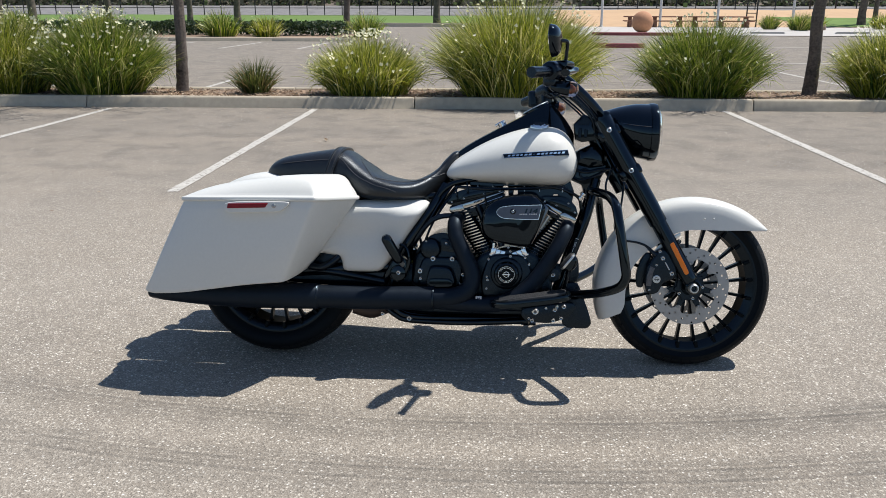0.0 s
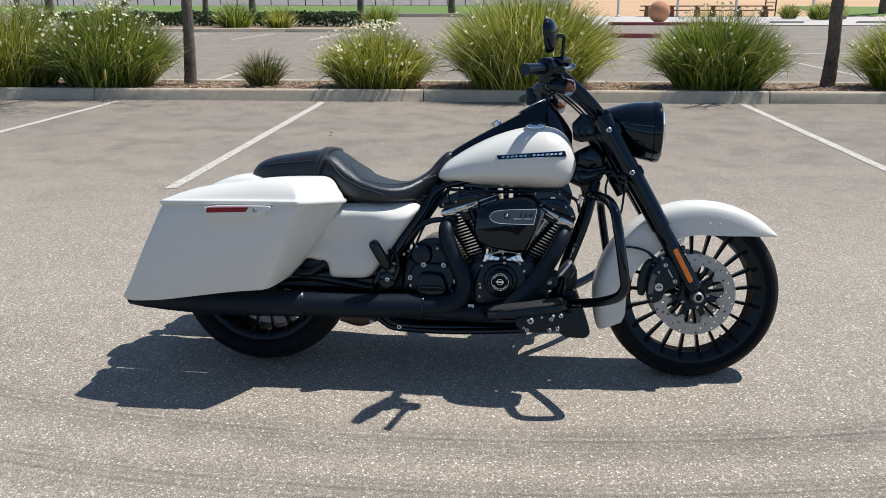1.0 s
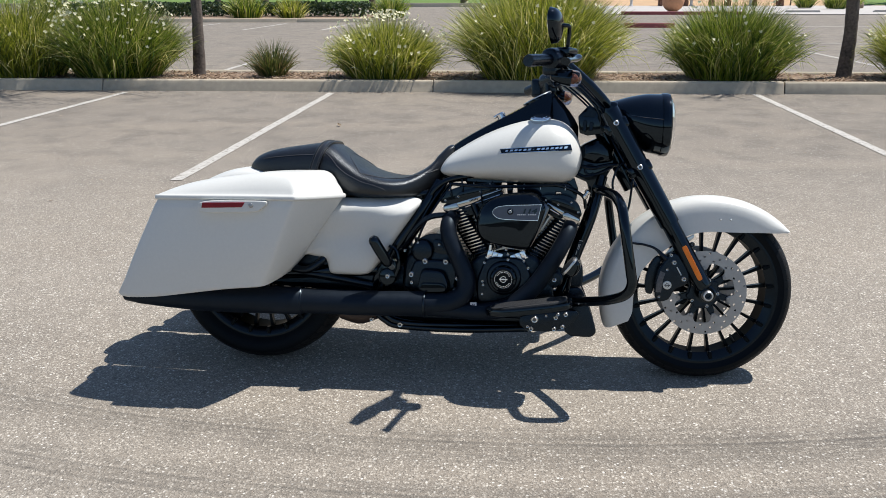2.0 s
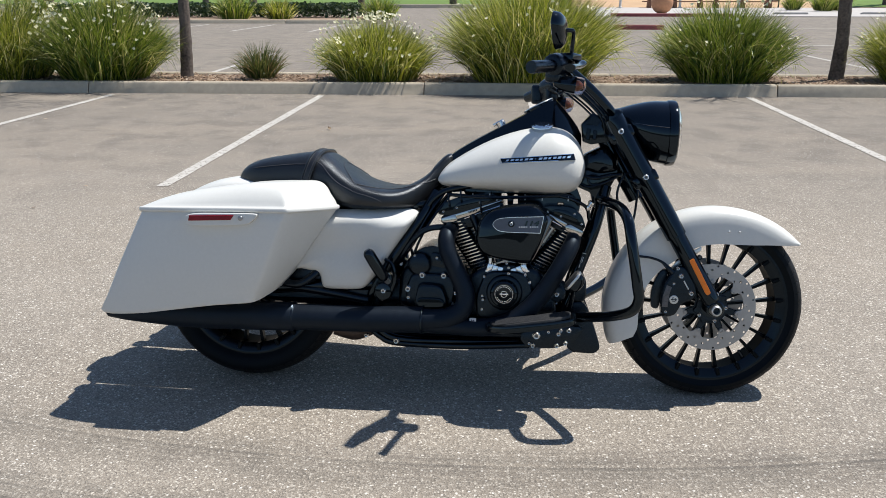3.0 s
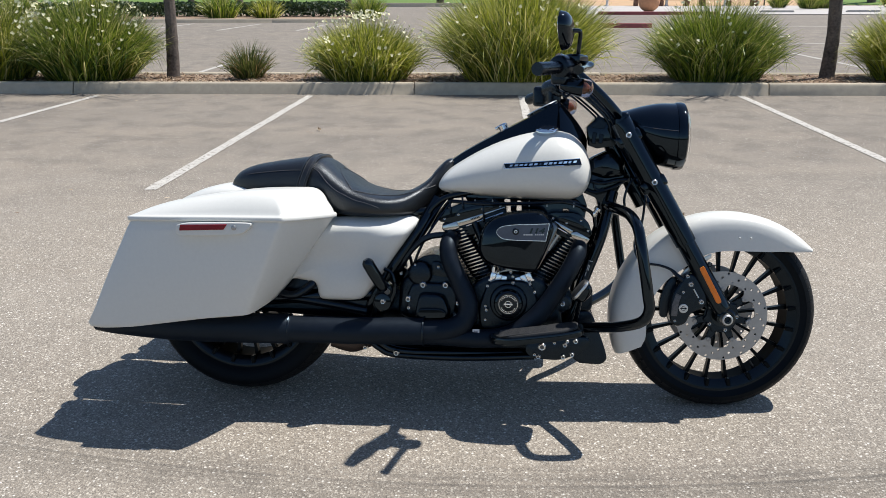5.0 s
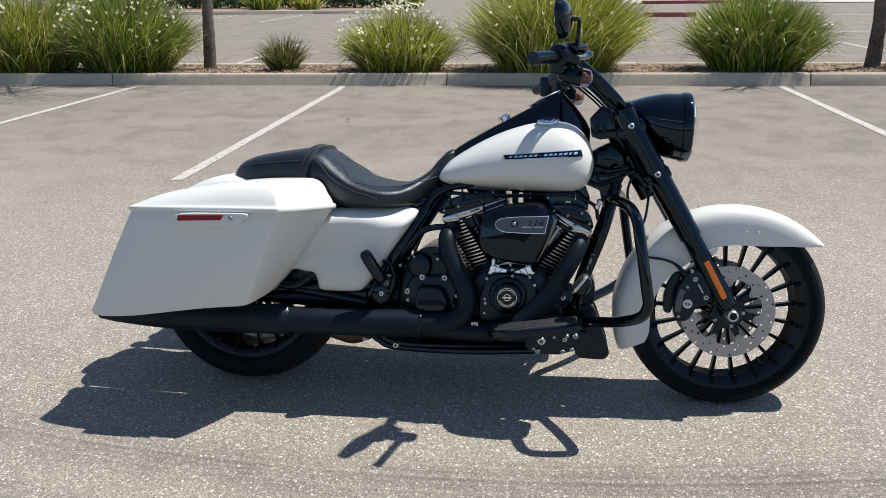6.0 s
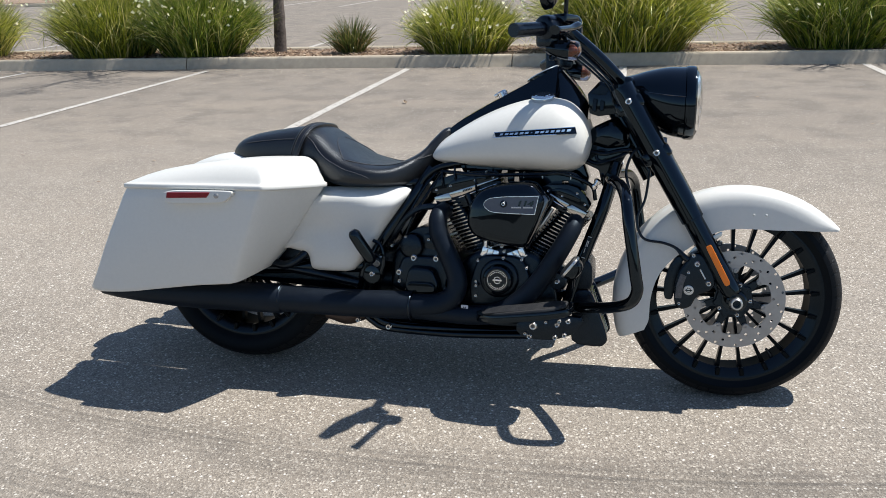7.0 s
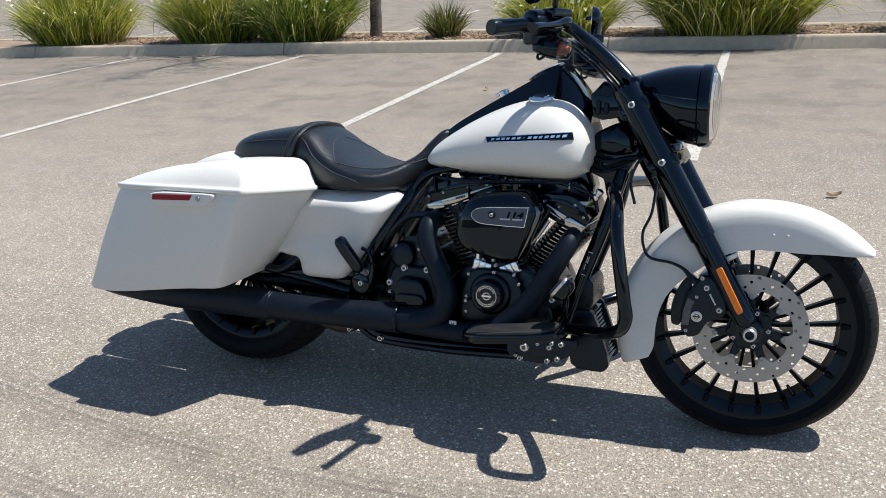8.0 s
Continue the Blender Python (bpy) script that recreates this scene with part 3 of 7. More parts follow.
def tree(x, y, z, lean, r, height, label, seed, leaves=1800, m=LOT, crown=1.3, name="street_tree", first=0.48):
    """A slim tree: a tapering, slightly crooked trunk, limbs that fork, and a loose crown of small leaves."""
    rnd = random.Random(seed)
    thing = empty(name, m @ pose(x, y, z), label, "tree", "trees")
    bm = bmesh.new()
    spine = [Vector((lean * t + 0.035 * math.sin(3.1 * t * height + seed), 0.03 * math.sin(2.3 * t * height + seed), t * height)) for t in (0, 0.12, 0.25, 0.4, 0.55, 0.7, 0.85, 1)]
    rad = [r * 1.25, r * 1.02, r * 0.96, r * 0.9, r * 0.74, r * 0.5, r * 0.3, r * 0.1]
    spine[0].z = -0.05
    sweep(bm, spine, rad, 28, 160)
    for v in bm.verts:
        v.co += Vector((v.co.x - lean * v.co.z / height, v.co.y, 0)).normalized() * (0.006 * noise.noise(v.co * 9) + 0.006 * noise.noise(Vector((v.co.x * 42, v.co.y * 42, v.co.z * 9))))
    part("trunk", bm, M_BARK, thing)
    tips = []
    bm = bmesh.new()
    for k in range(9):
        t = first + (0.96 - first) / 9 * k + rnd.uniform(-0.02, 0.02)
        root = Vector((lean * t, 0, t * height))
        a = k * 2.4 + rnd.uniform(-0.4, 0.4)
        l = crown * (1.1 - 0.5 * (t - first) / (1 - first)) * rnd.uniform(0.8, 1.1)
        d = Vector((math.cos(a), math.sin(a), rnd.uniform(0.5, 1.0)))
        end = root + d * l
        mid = root + d * l * 0.5 + Vector((0, 0, 0.08))
        sweep(bm, [root, mid, end], [r * 0.34, r * 0.22, r * 0.06], 7, 9)
        tips += [(mid, 0.35), (end, 0.45), (root + d * l * 0.75, 0.4)]
        for q in range(3):
            b = a + rnd.uniform(-1.3, 1.3)
            e2 = mid + Vector((math.cos(b), math.sin(b), rnd.uniform(0.2, 0.9))) * l * 0.5
            sweep(bm, [mid, mid.lerp(e2, 0.5) + Vector((0, 0, 0.03)), e2], [r * 0.14, r * 0.09, r * 0.03], 5, 7)
            tips.append((e2, 0.32))
    part("limb", bm, M_BARK, thing)

    def leaf(k):
        c, s = tips[k % len(tips)]
        c = c + Vector((rnd.gauss(0, s), rnd.gauss(0, s), rnd.gauss(0, s))) * 0.55
        d = Vector((rnd.gauss(0, 1), rnd.gauss(0, 1), rnd.gauss(-0.3, 0.6))).normalized()
        e = d.orthogonal().normalized() * 0.018
        l = rnd.uniform(0.05, 0.085)
        return [c, c + d * l * 0.5 - e, c + d * l, c + d * l * 0.5 + e]

    tagged(scattered("crown", leaves, leaf, M_CROWN, thing), kind="stuff")
    return thing


tree(-3.55, 0.98, 0.11, 0.02, 0.074, 7.0, "slim young street tree with dark bark in mulch", 4, 4200, crown=1.9, first=0.44)
tree(5.60, 1.0, 0.11, 0.17, 0.084, 4.6, "slim leaning street tree with dark bark in mulch", 7, 260, crown=0.7, first=0.74)


# ---- beyond the lot ----
def far_bush(x, y, r, h, mat, label, seed, flowers=0):
    iris_clump(x, y, 0.05, r, h, 420, mat, label, flowers, seed, 0.03, m=Matrix())


kerb("kerb_far", -60, 12, 4.4, 0, 0.2, 0.15, M_CONCRETE, "pale concrete kerb across the far side of the lot", pose(1.0, 31.6, 0, 0, 0, 4.0))
sheet("lawn_bed", -60, -8.2, 31.8, 38.5, 0.1, M_MULCH, "brown planted bed beyond the far kerb", "soil", Matrix())
sheet("lawn", -120, 1.0, 60, 150, 0.1, M_LAWN, "bright green mown lawn", "lawn", Matrix(), 30, 20, lambda x, y: 0.08 * noise.noise((x * 0.05, y * 0.05, 2)))
sheet("plaza", 1.0, 60, 41.5, 62, 0.03, M_PLAZA, "pale concrete plaza paving", "paving", Matrix())
sheet("play_sand", 1.0, 60, 62, 120, 0.2, M_SAND, "tan sand mound of a play area", "sand", Matrix(), 60, 60,
      lambda x, y: -0.18 * max(0, 1 - (y - 62) / 2) + 1.25 * min(1, max(0, (y - 64) / 25)) * (0.8 + 0.2 * noise.noise((x * 0.1, y * 0.05, 1))))
sheet("lawn_slope", 19.5, 60, 62.2, 74, 0.24, M_LAWN, "green grass slope beside the play area", "lawn", Matrix(), 40, 16,
      lambda x, y: -0.18 * max(0, 1 - (y - 62) / 2) + 1.25 * min(1, max(0, (y - 64) / 25)) * (0.8 + 0.2 * noise.noise((x * 0.1, y * 0.05, 1))))
sheet("ballast", -260, 260, 150, 175, 0.12, M_GRAVEL, "grey gravel railway bank", "gravel", Matrix(), 60, 6, lambda x, y: 1.75 * (y - 150) / 25)
sheet("hillside", -420, 420, 176, 330, 1.0, M_EARTH, "dry brown hillside with scrub", "hill", Matrix(), 80, 20,
      lambda x, y: 0.17 * (y - 176) + 2.0 * noise.noise((x * 0.03, y * 0.03, 0)))


def scrub(k):
    rnd = random.Random(50 + k)
    c = k // 26
    q = random.Random(9000 + c)
    x, y, r = q.uniform(-130, 110), 177 + 40 * q.random() ** 2, q.uniform(1.0, 3.0)
    z = 1.2 + 0.17 * (y - 176)
    d = Vector((rnd.gauss(0, 1), rnd.gauss(0, 1), abs(rnd.gauss(0, 0.8))))
    p = Vector((x, y, z)) + d * r * 0.6
    n = Vector((rnd.gauss(0, 1), rnd.gauss(0, 1), rnd.gauss(0, 1))).normalized()
    e = n.orthogonal().normalized() * r * 0.22
    f = n.cross(e)
    return [p - e, p - f, p + e, p + f]


scattered("scrub", 26 * 900, scrub, M_SCRUB, label="grey-brown dry scrub bushes over the hillside", category="shrubs")


def hedge_leaf(k):
    rnd = random.Random(k)
    x, y = rnd.uniform(-24, -8.6), rnd.uniform(34.5, 36.5)
    z = 0.1 + rnd.random() ** 0.6 * (0.62 + 0.12 * noise.noise((x * 0.8, y, 0)))
    n = Vector((rnd.gauss(0, 1), rnd.gauss(0, 1) - 0.3, rnd.gauss(0.5, 1))).normalized()
    e = n.orthogonal().normalized() * rnd.uniform(0.04, 0.09)
    f = n.cross(e)
    c = Vector((x, y, z))
    return [c - e, c - f, c + e, c + f]


scattered("hedge", 9000, hedge_leaf, M_HEDGE, label="low dark green clipped hedge beyond the far kerb", category="hedge")
for i, (x, y, r, h, mt) in enumerate([(-13.8, 33.4, 1.2, 1.3, M_LEAF), (-11.7, 33.4, 1.0, 1.05, M_LEAF_B), (-7.3, 34.0, 1.0, 1.2, M_LEAF), (-24, 34, 1.2, 1.4, M_LEAF), (-20, 34, 1.1, 1.3, M_LEAF_B),
                                     (14.85, 53.9, 0.8, 1.05, M_LEAF), (16.1, 51.8, 0.95, 1.2, M_LEAF), (17.1, 52.6, 0.9, 1.15, M_LEAF), (22.4, 55.5, 1.2, 1.2, M_LEAF_B)]):
    far_bush(x, y, r, h, mt, "distant green tuft of sword-leaved iris", 30 + i, 6 if i < 4 else 0)
for i, (x, y, r) in enumerate([(-8.95, 37.3, 0.15), (-8.3, 64.5, 0.26), (-50, 70, 0.26), (-46.8, 70, 0.36), (-39.3, 70, 0.26), (-32.4, 72, 0.24), (-28.6, 74, 0.3), (23.8, 63.9, 0.27), (24.9, 64.4, 0.17)]):
    tree(x, y, 0.05, 0.1, r, 8.5, "slim park tree with grey-brown bark beyond the lot", 20 + i, 500, Matrix(), 2.0, "park_tree", 0.6)


def fence(x0, x1, y, height, z, step, label):
    thing = empty("fence", pose(0, y, z), label, "fence")
    n = int((x1 - x0) / step)
    bm = bmesh.new()
    box(bm, (-0.07, -0.07, -0.3), (0.07, 0.07, height), 0.008, 1)
    post = part("post", bm, M_FENCE, thing)
    post.matrix_basis = pose(x0, 0, 0)
    for i in range(1, n + 1):
        again(post, pose(x0 + i * step, 0, 0), thing)
    for zz in (1.28, height - 0.06):
        bm = bmesh.new()
        box(bm, (x0, -0.03, zz - 0.06), (x0 + n * step, 0.03, zz + 0.06), 0.006, 1)
        part("rail", bm, M_FENCE, thing)
    return thing


fence(-110, 110, 149.0, 3.5, 0.1, 3.3, "black metal railway fence across the lawn's far edge")
fence(28, 60, 92.0, 1.5, 1.4, 2.6, "low black metal fence by the play area")

for n_, (x0, x1, y, red) in enumerate([(2.5, 4.2, 27.0, 1), (3.0, 9.0, 41.3, 1)]):
    kerb("kerb_red" if n_ == 0 else "kerb_plaza", x0, 1, x1 - x0, y, 0.3, 0.16, M_REDKERB, "dark red painted kerb", Matrix())
sheet("island", 2.5, 4.2, 27.25, 28.4, 0.12, M_MULCH, "small planted island behind the red kerb", "soil", Matrix())


def concrete_ball(x, y, z, r):
    thing = empty("concrete_ball", pose(x, y, z), "large orange-tan concrete ball on the plaza paving", "ball")
    bm = bmesh.new()
    bmesh.ops.create_uvsphere(bm, u_segments=40, v_segments=24, radius=r)
    for v in bm.verts:
        v.co *= 1 + 0.006 * noise.noise(v.co * 6)
        v.co.z = max(v.co.z, -r * 0.985) + r * 0.985
    part("sphere", bm, M_BALL, thing)
    bm = bmesh.new()
    lathe(bm, [(r * 0.52, 0), (r * 0.5, 0.03), (r * 0.3, 0.05)], (0, 0, 0), (0, 0, 1), 24)
    part("foot_ring", bm, M_BALL, thing)


concrete_ball(5.95, 45.6, 0.03, 0.59)


def picnic_table(x, y, z, length):
    thing = empty("picnic_table", pose(x, y, z), "long brown plank picnic table with benches on the plaza", "table", "picnic tables")
    for i in range(4):
        bm = bmesh.new()
        box(bm, (-length / 2, -0.4 + i * 0.2, 0.70), (length / 2, -0.22 + i * 0.2, 0.78), 0.006, 1)
        part("tabletop_plank", bm, M_TABLE, thing)
    for sy_ in (-0.75, 0.75):
        bm = bmesh.new()
        box(bm, (-length / 2, sy_ - 0.14, 0.40), (length / 2, sy_ + 0.14, 0.47), 0.006, 1)
        part("bench_seat", bm, M_TABLE, thing)
    for lx in (-length * 0.4, 0, length * 0.4):
        bm = bmesh.new()
        box(bm, (lx - 0.12, -0.3, 0), (lx + 0.12, 0.3, 0.72), 0.01, 1)
        box(bm, (lx - 0.08, -0.8, 0.34), (lx + 0.08, 0.8, 0.42), 0.01, 1)
        box(bm, (lx - 0.1, -0.85, 0), (lx + 0.1, -0.65, 0.36), 0.01, 1)
        box(bm, (lx - 0.1, 0.65, 0), (lx + 0.1, 0.85, 0.36), 0.01, 1)
        part("leg", bm, M_TABLE, thing)


picnic_table(8.4, 61.2, 0.03, 4.5)
picnic_table(13.1, 61.2, 0.03, 4.5)


def pole(x, y, r, h, label):
    thing = empty("pole", pose(x, y, 0.03), label, "pole", "poles")
    bm = bmesh.new()
    lathe(bm, [(r * 1.6, 0), (r * 1.6, 0.06), (r, 0.1), (r, h), (r * 0.8, h + 0.03)], (0, 0, 0), (0, 0, 1), 14)
    part("shaft", bm, M_POLE, thing)
    bm = bmesh.new()
    lathe(bm, [(r * 2.4, 0), (r * 2.4, 0.025), (r * 1.7, 0.03)], (0, 0, 0), (0, 0, 1), 14)
    part("base_plate", bm, M_POLE, thing)


for x, y in [(4.5, 60.4), (8.7, 60.4), (12.75, 60.4), (17.95, 60.4)]:
    pole(x, y, 0.09, 4.2, "pale painted canopy pole on the plaza")
pole(27.0, 62, 0.14, 5.0, "tall pale post beyond the plaza")


def climbing_frame(x, y):
    """Two dark posts with rungs between them."""
    thing = empty("climbing_frame", pose(x, y, 0.03), "dark metal climbing frame on the edge of the play sand", "play frame")
    for px in (-0.36, 0.36):
        bm = bmesh.new()
        sweep(bm, [Vector((px, 0, -0.1)), Vector((px, 0, 2.9))], 0.05, 10)
        part("post", bm, M_FENCE, thing)
    for z in (0.5, 1.0, 1.5, 2.0, 2.5):
        bm = bmesh.new()
        sweep(bm, [Vector((-0.36, 0, z)), Vector((0.36, 0, z))], 0.03, 8)
        part("rung", bm, M_FENCE, thing)


climbing_frame(15.5, 62.2)
kerb("kerb_lawn", -60, 14, 4.0, 59.6, 0.3, 0.28, M_CONCRETE, "grey concrete kerb along the lawn", Matrix())


def wheel_stop(x, y, turn):
    thing = empty("wheel_stop", pose(x, y, 0, 0, 0, turn), "pale concrete wheel stop on asphalt", "wheel stop", "wheel stops")
    bm = bmesh.new()
    rings = [[Vector((px, a * k, b * k2)) for a, b in ((-0.09, 0), (-0.07, 0.13), (0.07, 0.13), (0.09, 0))] for px, k, k2 in ((-0.9, 0.8, 0.7), (-0.84, 1, 1), (0.84, 1, 1), (0.9, 0.8, 0.7))]
    part("block", loft(bm, rings), M_PLAZA, thing)


wheel_stop(12.6, 45.0, 4)
wheel_stop(17.2, 45.6, 4)


def boulder(x, y, r):
    thing = empty("boulder", pose(x, y, 0.1), "brown boulder in the planting by the plaza", "rock")
    bm = bmesh.new()
    bmesh.ops.create_icosphere(bm, subdivisions=3, radius=r)
    for v in bm.verts:
        v.co *= 1 + 0.25 * noise.noise(v.co * 1.6 + Vector((x, 0, 0)))
        v.co.z = max(-0.05, v.co.z * 0.9 + r * 0.3)
    part("stone", bm, M_ROCK, thing)


boulder(17.9, 54.0, 0.5)


def dry_leaf(x, y, turn):
    """A curled dry leaf lying on the asphalt."""
    bm = bmesh.new()
    rings = []
    for i in range(7):
        t = i / 6
        w = 0.016 * math.sin(math.pi * min(1, t * 0.95 + 0.05)) + 0.001
        rings.append([Vector((0.075 * (t - 0.5), q * w, 0.006 + 0.016 * abs(q) ** 2 + 0.012 * (t - 0.5) ** 2 * 4)) for q in (-1, -0.4, 0, 0.4, 1)])
    loft(bm, rings, caps=False, loop=False)
    ob = part("dry_leaf", bm, M_CHIP)
    ob.matrix_basis = pose(x, y, 0, 0, 0, turn)
    tagged(ob, "curled yellow-brown dry leaf lying on the asphalt", "leaf")


dry_leaf(1.756, 2.337, 20)
dry_leaf(-1.285, 5.175, 130)


# ---- unseen dark wall added behind the camera to darken reflections ----
bm = bmesh.new()
box(bm, (-45, -25.4, 0), (45, -25.0, 2.0), 0.01, 1)
tagged(part("wall_south", bm, M_BACKWALL), "unseen dark backdrop wall added to darken reflections", "wall", kind="structure")

# ---- the motorcycle, leaning on its side stand ----
bike = empty("motorcycle", pose(0, -0.055, 0, -10, 0, 1.8), "pearl white touring motorcycle with black engine parked on asphalt", "motorcycle")
UP, SIDE, AHEAD = Vector((0, 0, 1)), Vector((0, -1, 0)), Vector((1, 0, 0))


def bolt(u, s, w, r, parent, h=0.008, axis=(0, -1, 0), mat=None, socket=True):
    """A cap bolt on a washer: a bright chamfered rim round a hexagon socket, its shade put in as darker metal."""
    r *= 0.88
    bm = bmesh.new()
    lathe(bm, [(r * 1.06, -0.004), (r * 1.06, h * 0.12), (r * 1.0, h * 0.18), (r * 1.0, h * 0.62), (r * 0.93, h * 0.86), (r * 0.78, h)] + ([(r * 0.56, h * 0.97), (r * 0.52, h * 0.45)] if socket else [(0.0002, h * 1.12)]), P(u, s, w), axis, 16)
    for f in bm.faces:
        f.material_index = 0
    if socket:
        o = bmesh.new()
        lathe(o, [(r * 0.54, h * 0.4), (r * 0.54, h * 0.955), (r * 0.50, h * 0.60), (r * 0.20, h * 0.58), (r * 0.17, h * 0.74), (0.0002, h * 0.76)], P(u, s, w), axis, 6)
        for f in o.faces:
            f.material_index = 1
        merge(bm, o)
    return part("bolt", bm, (mat or M_BOLT, M_SOCKET), parent)


# -- wheels --
def drilled_ring(bm, c, s, r0, r1, thick, count, rows):
    """A brake disc ring with drilled holes, cell by cell."""
    def pt(r, a, d):
        return P(c[0] + r * math.cos(a), s + d, c[1] + r * math.sin(a))
    dr, da = (r1 - r0) / rows, 2 * math.pi / count
    grid = {}

    def vert(r, a, d, key):
        if key not in grid:
            grid[key] = bm.verts.new(pt(r, a, d))
        return grid[key]
    for j in range(rows):
        for i in range(count):
            drill = (i + j) % rows == 0
            ra, rb, aa, ab = r0 + j * dr, r0 + (j + 1) * dr, i * da, (i + 1) * da
            rm, am = (ra + rb) / 2, (aa + ab) / 2
            ring = [(ra, aa, 2 * j, 2 * i), (ra, am, 2 * j, 2 * i + 1), (ra, ab, 2 * j, 2 * i + 2), (rm, ab, 2 * j + 1, 2 * i + 2), (rb, ab, 2 * j + 2, 2 * i + 2),
                    (rb, am, 2 * j + 2, 2 * i + 1), (rb, aa, 2 * j + 2, 2 * i), (rm, aa, 2 * j + 1, 2 * i)]
            faces = []
            for d in (0, 1):
                faces.append([vert(r, a, d * thick, (kr, ka % (2 * count), d)) for r, a, kr, ka in ring])
            if not drill:
                bm.faces.new(faces[0])
                bm.faces.new(faces[1])
                continue
            hole = []
            for d in (0, 1):
                hole.append([])
                for r, a, kr, ka in ring:
                    v = Vector((r * math.cos(a - am) - rm, r * math.sin(a - am))).normalized() * 0.0042
                    rr, aa2 = math.hypot(rm + v.x, v.y), am + math.atan2(v.y, rm + v.x)
                    hole[d].append(bm.verts.new(pt(rr, aa2, d * thick)))
                for k in range(8):
                    q = (k + 1) % 8
                    bm.faces.new((faces[d][k], faces[d][q], hole[d][q], hole[d][k]))
            for k in range(8):
                q = (k + 1) % 8
                bm.faces.new((hole[0][k], hole[0][q], hole[1][q], hole[1][k]))
    for kr in (0, 2 * rows):
        for ka in range(2 * count):
            a, b = ka, (ka + 1) % (2 * count)
            bm.faces.new((grid[kr, a, 0], grid[kr, b, 0], grid[kr, b, 1], grid[kr, a, 1]))


def wheel(name, u, w, R, half, rim_r, spokes, label, discs, across=0.0, phase=10.5):
    c = P(u, across, w)
    bm = bmesh.new()
    lathe(bm, [(0.022, -0.075), (0.034, -0.075), (0.034, -0.05), (0.046, -0.045), (0.046, 0.045), (0.034, 0.05), (0.034, 0.075), (0.022, 0.075)], c, SIDE, 28)
    hub = part(name, bm, M_BLACK, bike, label)
    k = half
    bm = bmesh.new()
    prof = [(rim_r - 0.004, 0.78), (rim_r + 0.010, 0.88), (rim_r + 0.022, 0.97), (R - 0.040, 1.0), (R - 0.0265, 0.95), (R - 0.0195, 0.88), (R - 0.0125, 0.76), (R - 0.0075, 0.62), (R - 0.004, 0.46), (R - 0.0015, 0.28), (R, 0.0)]
    prof += [(r, -q) for r, q in reversed(prof[:-1])]
    rings = []
    turns = 720
    for i in range(turns):
        a = 2 * math.pi * i / turns
        ring = []
        for r, q in prof:
            cut = 0.0
            if 0.2 < abs(q) < 0.9 and r > R - 0.022:
                ph = (a / (2 * math.pi) * 26 + abs(q) * 0.85 + (0.5 if q < 0 else 0)) % 1
                cut = 0.0045 if ph < 0.075 or (0.46 < ph < 0.51 and abs(q) > 0.5) else 0.0
            ring.append(c + (r - cut) * Vector((math.cos(a), 0, math.sin(a))) + SIDE * q * k)
        rings.append(ring)
    loft(bm, rings, caps=False, around=True)
    # tread faces take the paler rubber that stands for sunlight on them
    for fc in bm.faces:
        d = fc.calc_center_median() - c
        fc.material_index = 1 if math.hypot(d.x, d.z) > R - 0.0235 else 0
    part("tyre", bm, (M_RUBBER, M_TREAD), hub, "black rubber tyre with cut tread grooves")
    bm = bmesh.new()
    lathe(bm, [(rim_r + 0.004, k * 0.80), (rim_r + 0.006, k * 0.74), (rim_r - 0.012, k * 0.70), (rim_r - 0.020, k * 0.35), (rim_r - 0.024, 0), (rim_r - 0.020, -k * 0.35), (rim_r - 0.012, -k * 0.70),
               (rim_r + 0.006, -k * 0.74), (rim_r + 0.004, -k * 0.80), (rim_r - 0.008, -k * 0.80), (rim_r - 0.035, -k * 0.60), (rim_r - 0.034, 0), (rim_r - 0.035, k * 0.60), (rim_r - 0.008, k * 0.80)], c, SIDE, 96, True)
    for fc in bm.faces:
        fc.material_index = 1 if abs((fc.calc_center_median() - c).dot(SIDE)) > k * 0.62 else 0
    rim = part("rim", bm, (M_RIM, M_RIMLIP), hub)
    for sg in (1, -1):
        bm = bmesh.new()
        lathe(bm, [(rim_r - 0.008, sg * k * 0.79), (rim_r - 0.0085, sg * k * 0.815), (rim_r - 0.002, sg * k * 0.83), (rim_r + 0.003, sg * k * 0.82), (rim_r + 0.003, sg * k * 0.79)], c, SIDE, 96, True)
        part("rim_lip", bm, M_RIMLIP, rim)
    # one blade spoke, built upright
    bm = bmesh.new()
    rows = [(0.040, 0.020, 0.010, 0.0045), (0.085, 0.028, 0.010, 0.0040), (0.15, 0.022, 0.009, 0.0042), (rim_r - 0.035, 0.014, 0.010, 0.006), (rim_r - 0.022, 0.010, 0.016, 0.011)]
    rings = []
    for r, s, ds, du in rows:
        rings.append([Vector((du, -s - ds, r)), Vector((du * 1.1, -s + ds, r)), Vector((-du * 1.1, -s + ds, r)), Vector((-du, -s - ds, r))])
    loft(bm, rings)
    bevel(bm, 0.0018, 1)
    spoke = part("spoke", bm, M_WHEEL, hub)
    for i in range(spokes):
        m = Matrix.Translation(c) @ Matrix.Rotation(radians(phase) + 2 * math.pi * i / spokes, 4, "Y")
        if i:
            again(spoke, m, hub)
        else:
            spoke.matrix_basis = m
    # the spokes end in small pads on the rim's outer face
    bm = bmesh.new()
    box(bm, (-0.0065, -k * 0.80, rim_r - 0.036), (0.0065, -k * 0.52, rim_r - 0.010), 0.002, 1)
    foot = part("spoke_pad", bm, M_WHEEL, rim)
    for i in range(spokes):
        m = Matrix.Translation(c) @ Matrix.Rotation(radians(phase) + 2 * math.pi * i / spokes, 4, "Y")
        if i:
            again(foot, m, rim)
        else:
            foot.matrix_basis = m
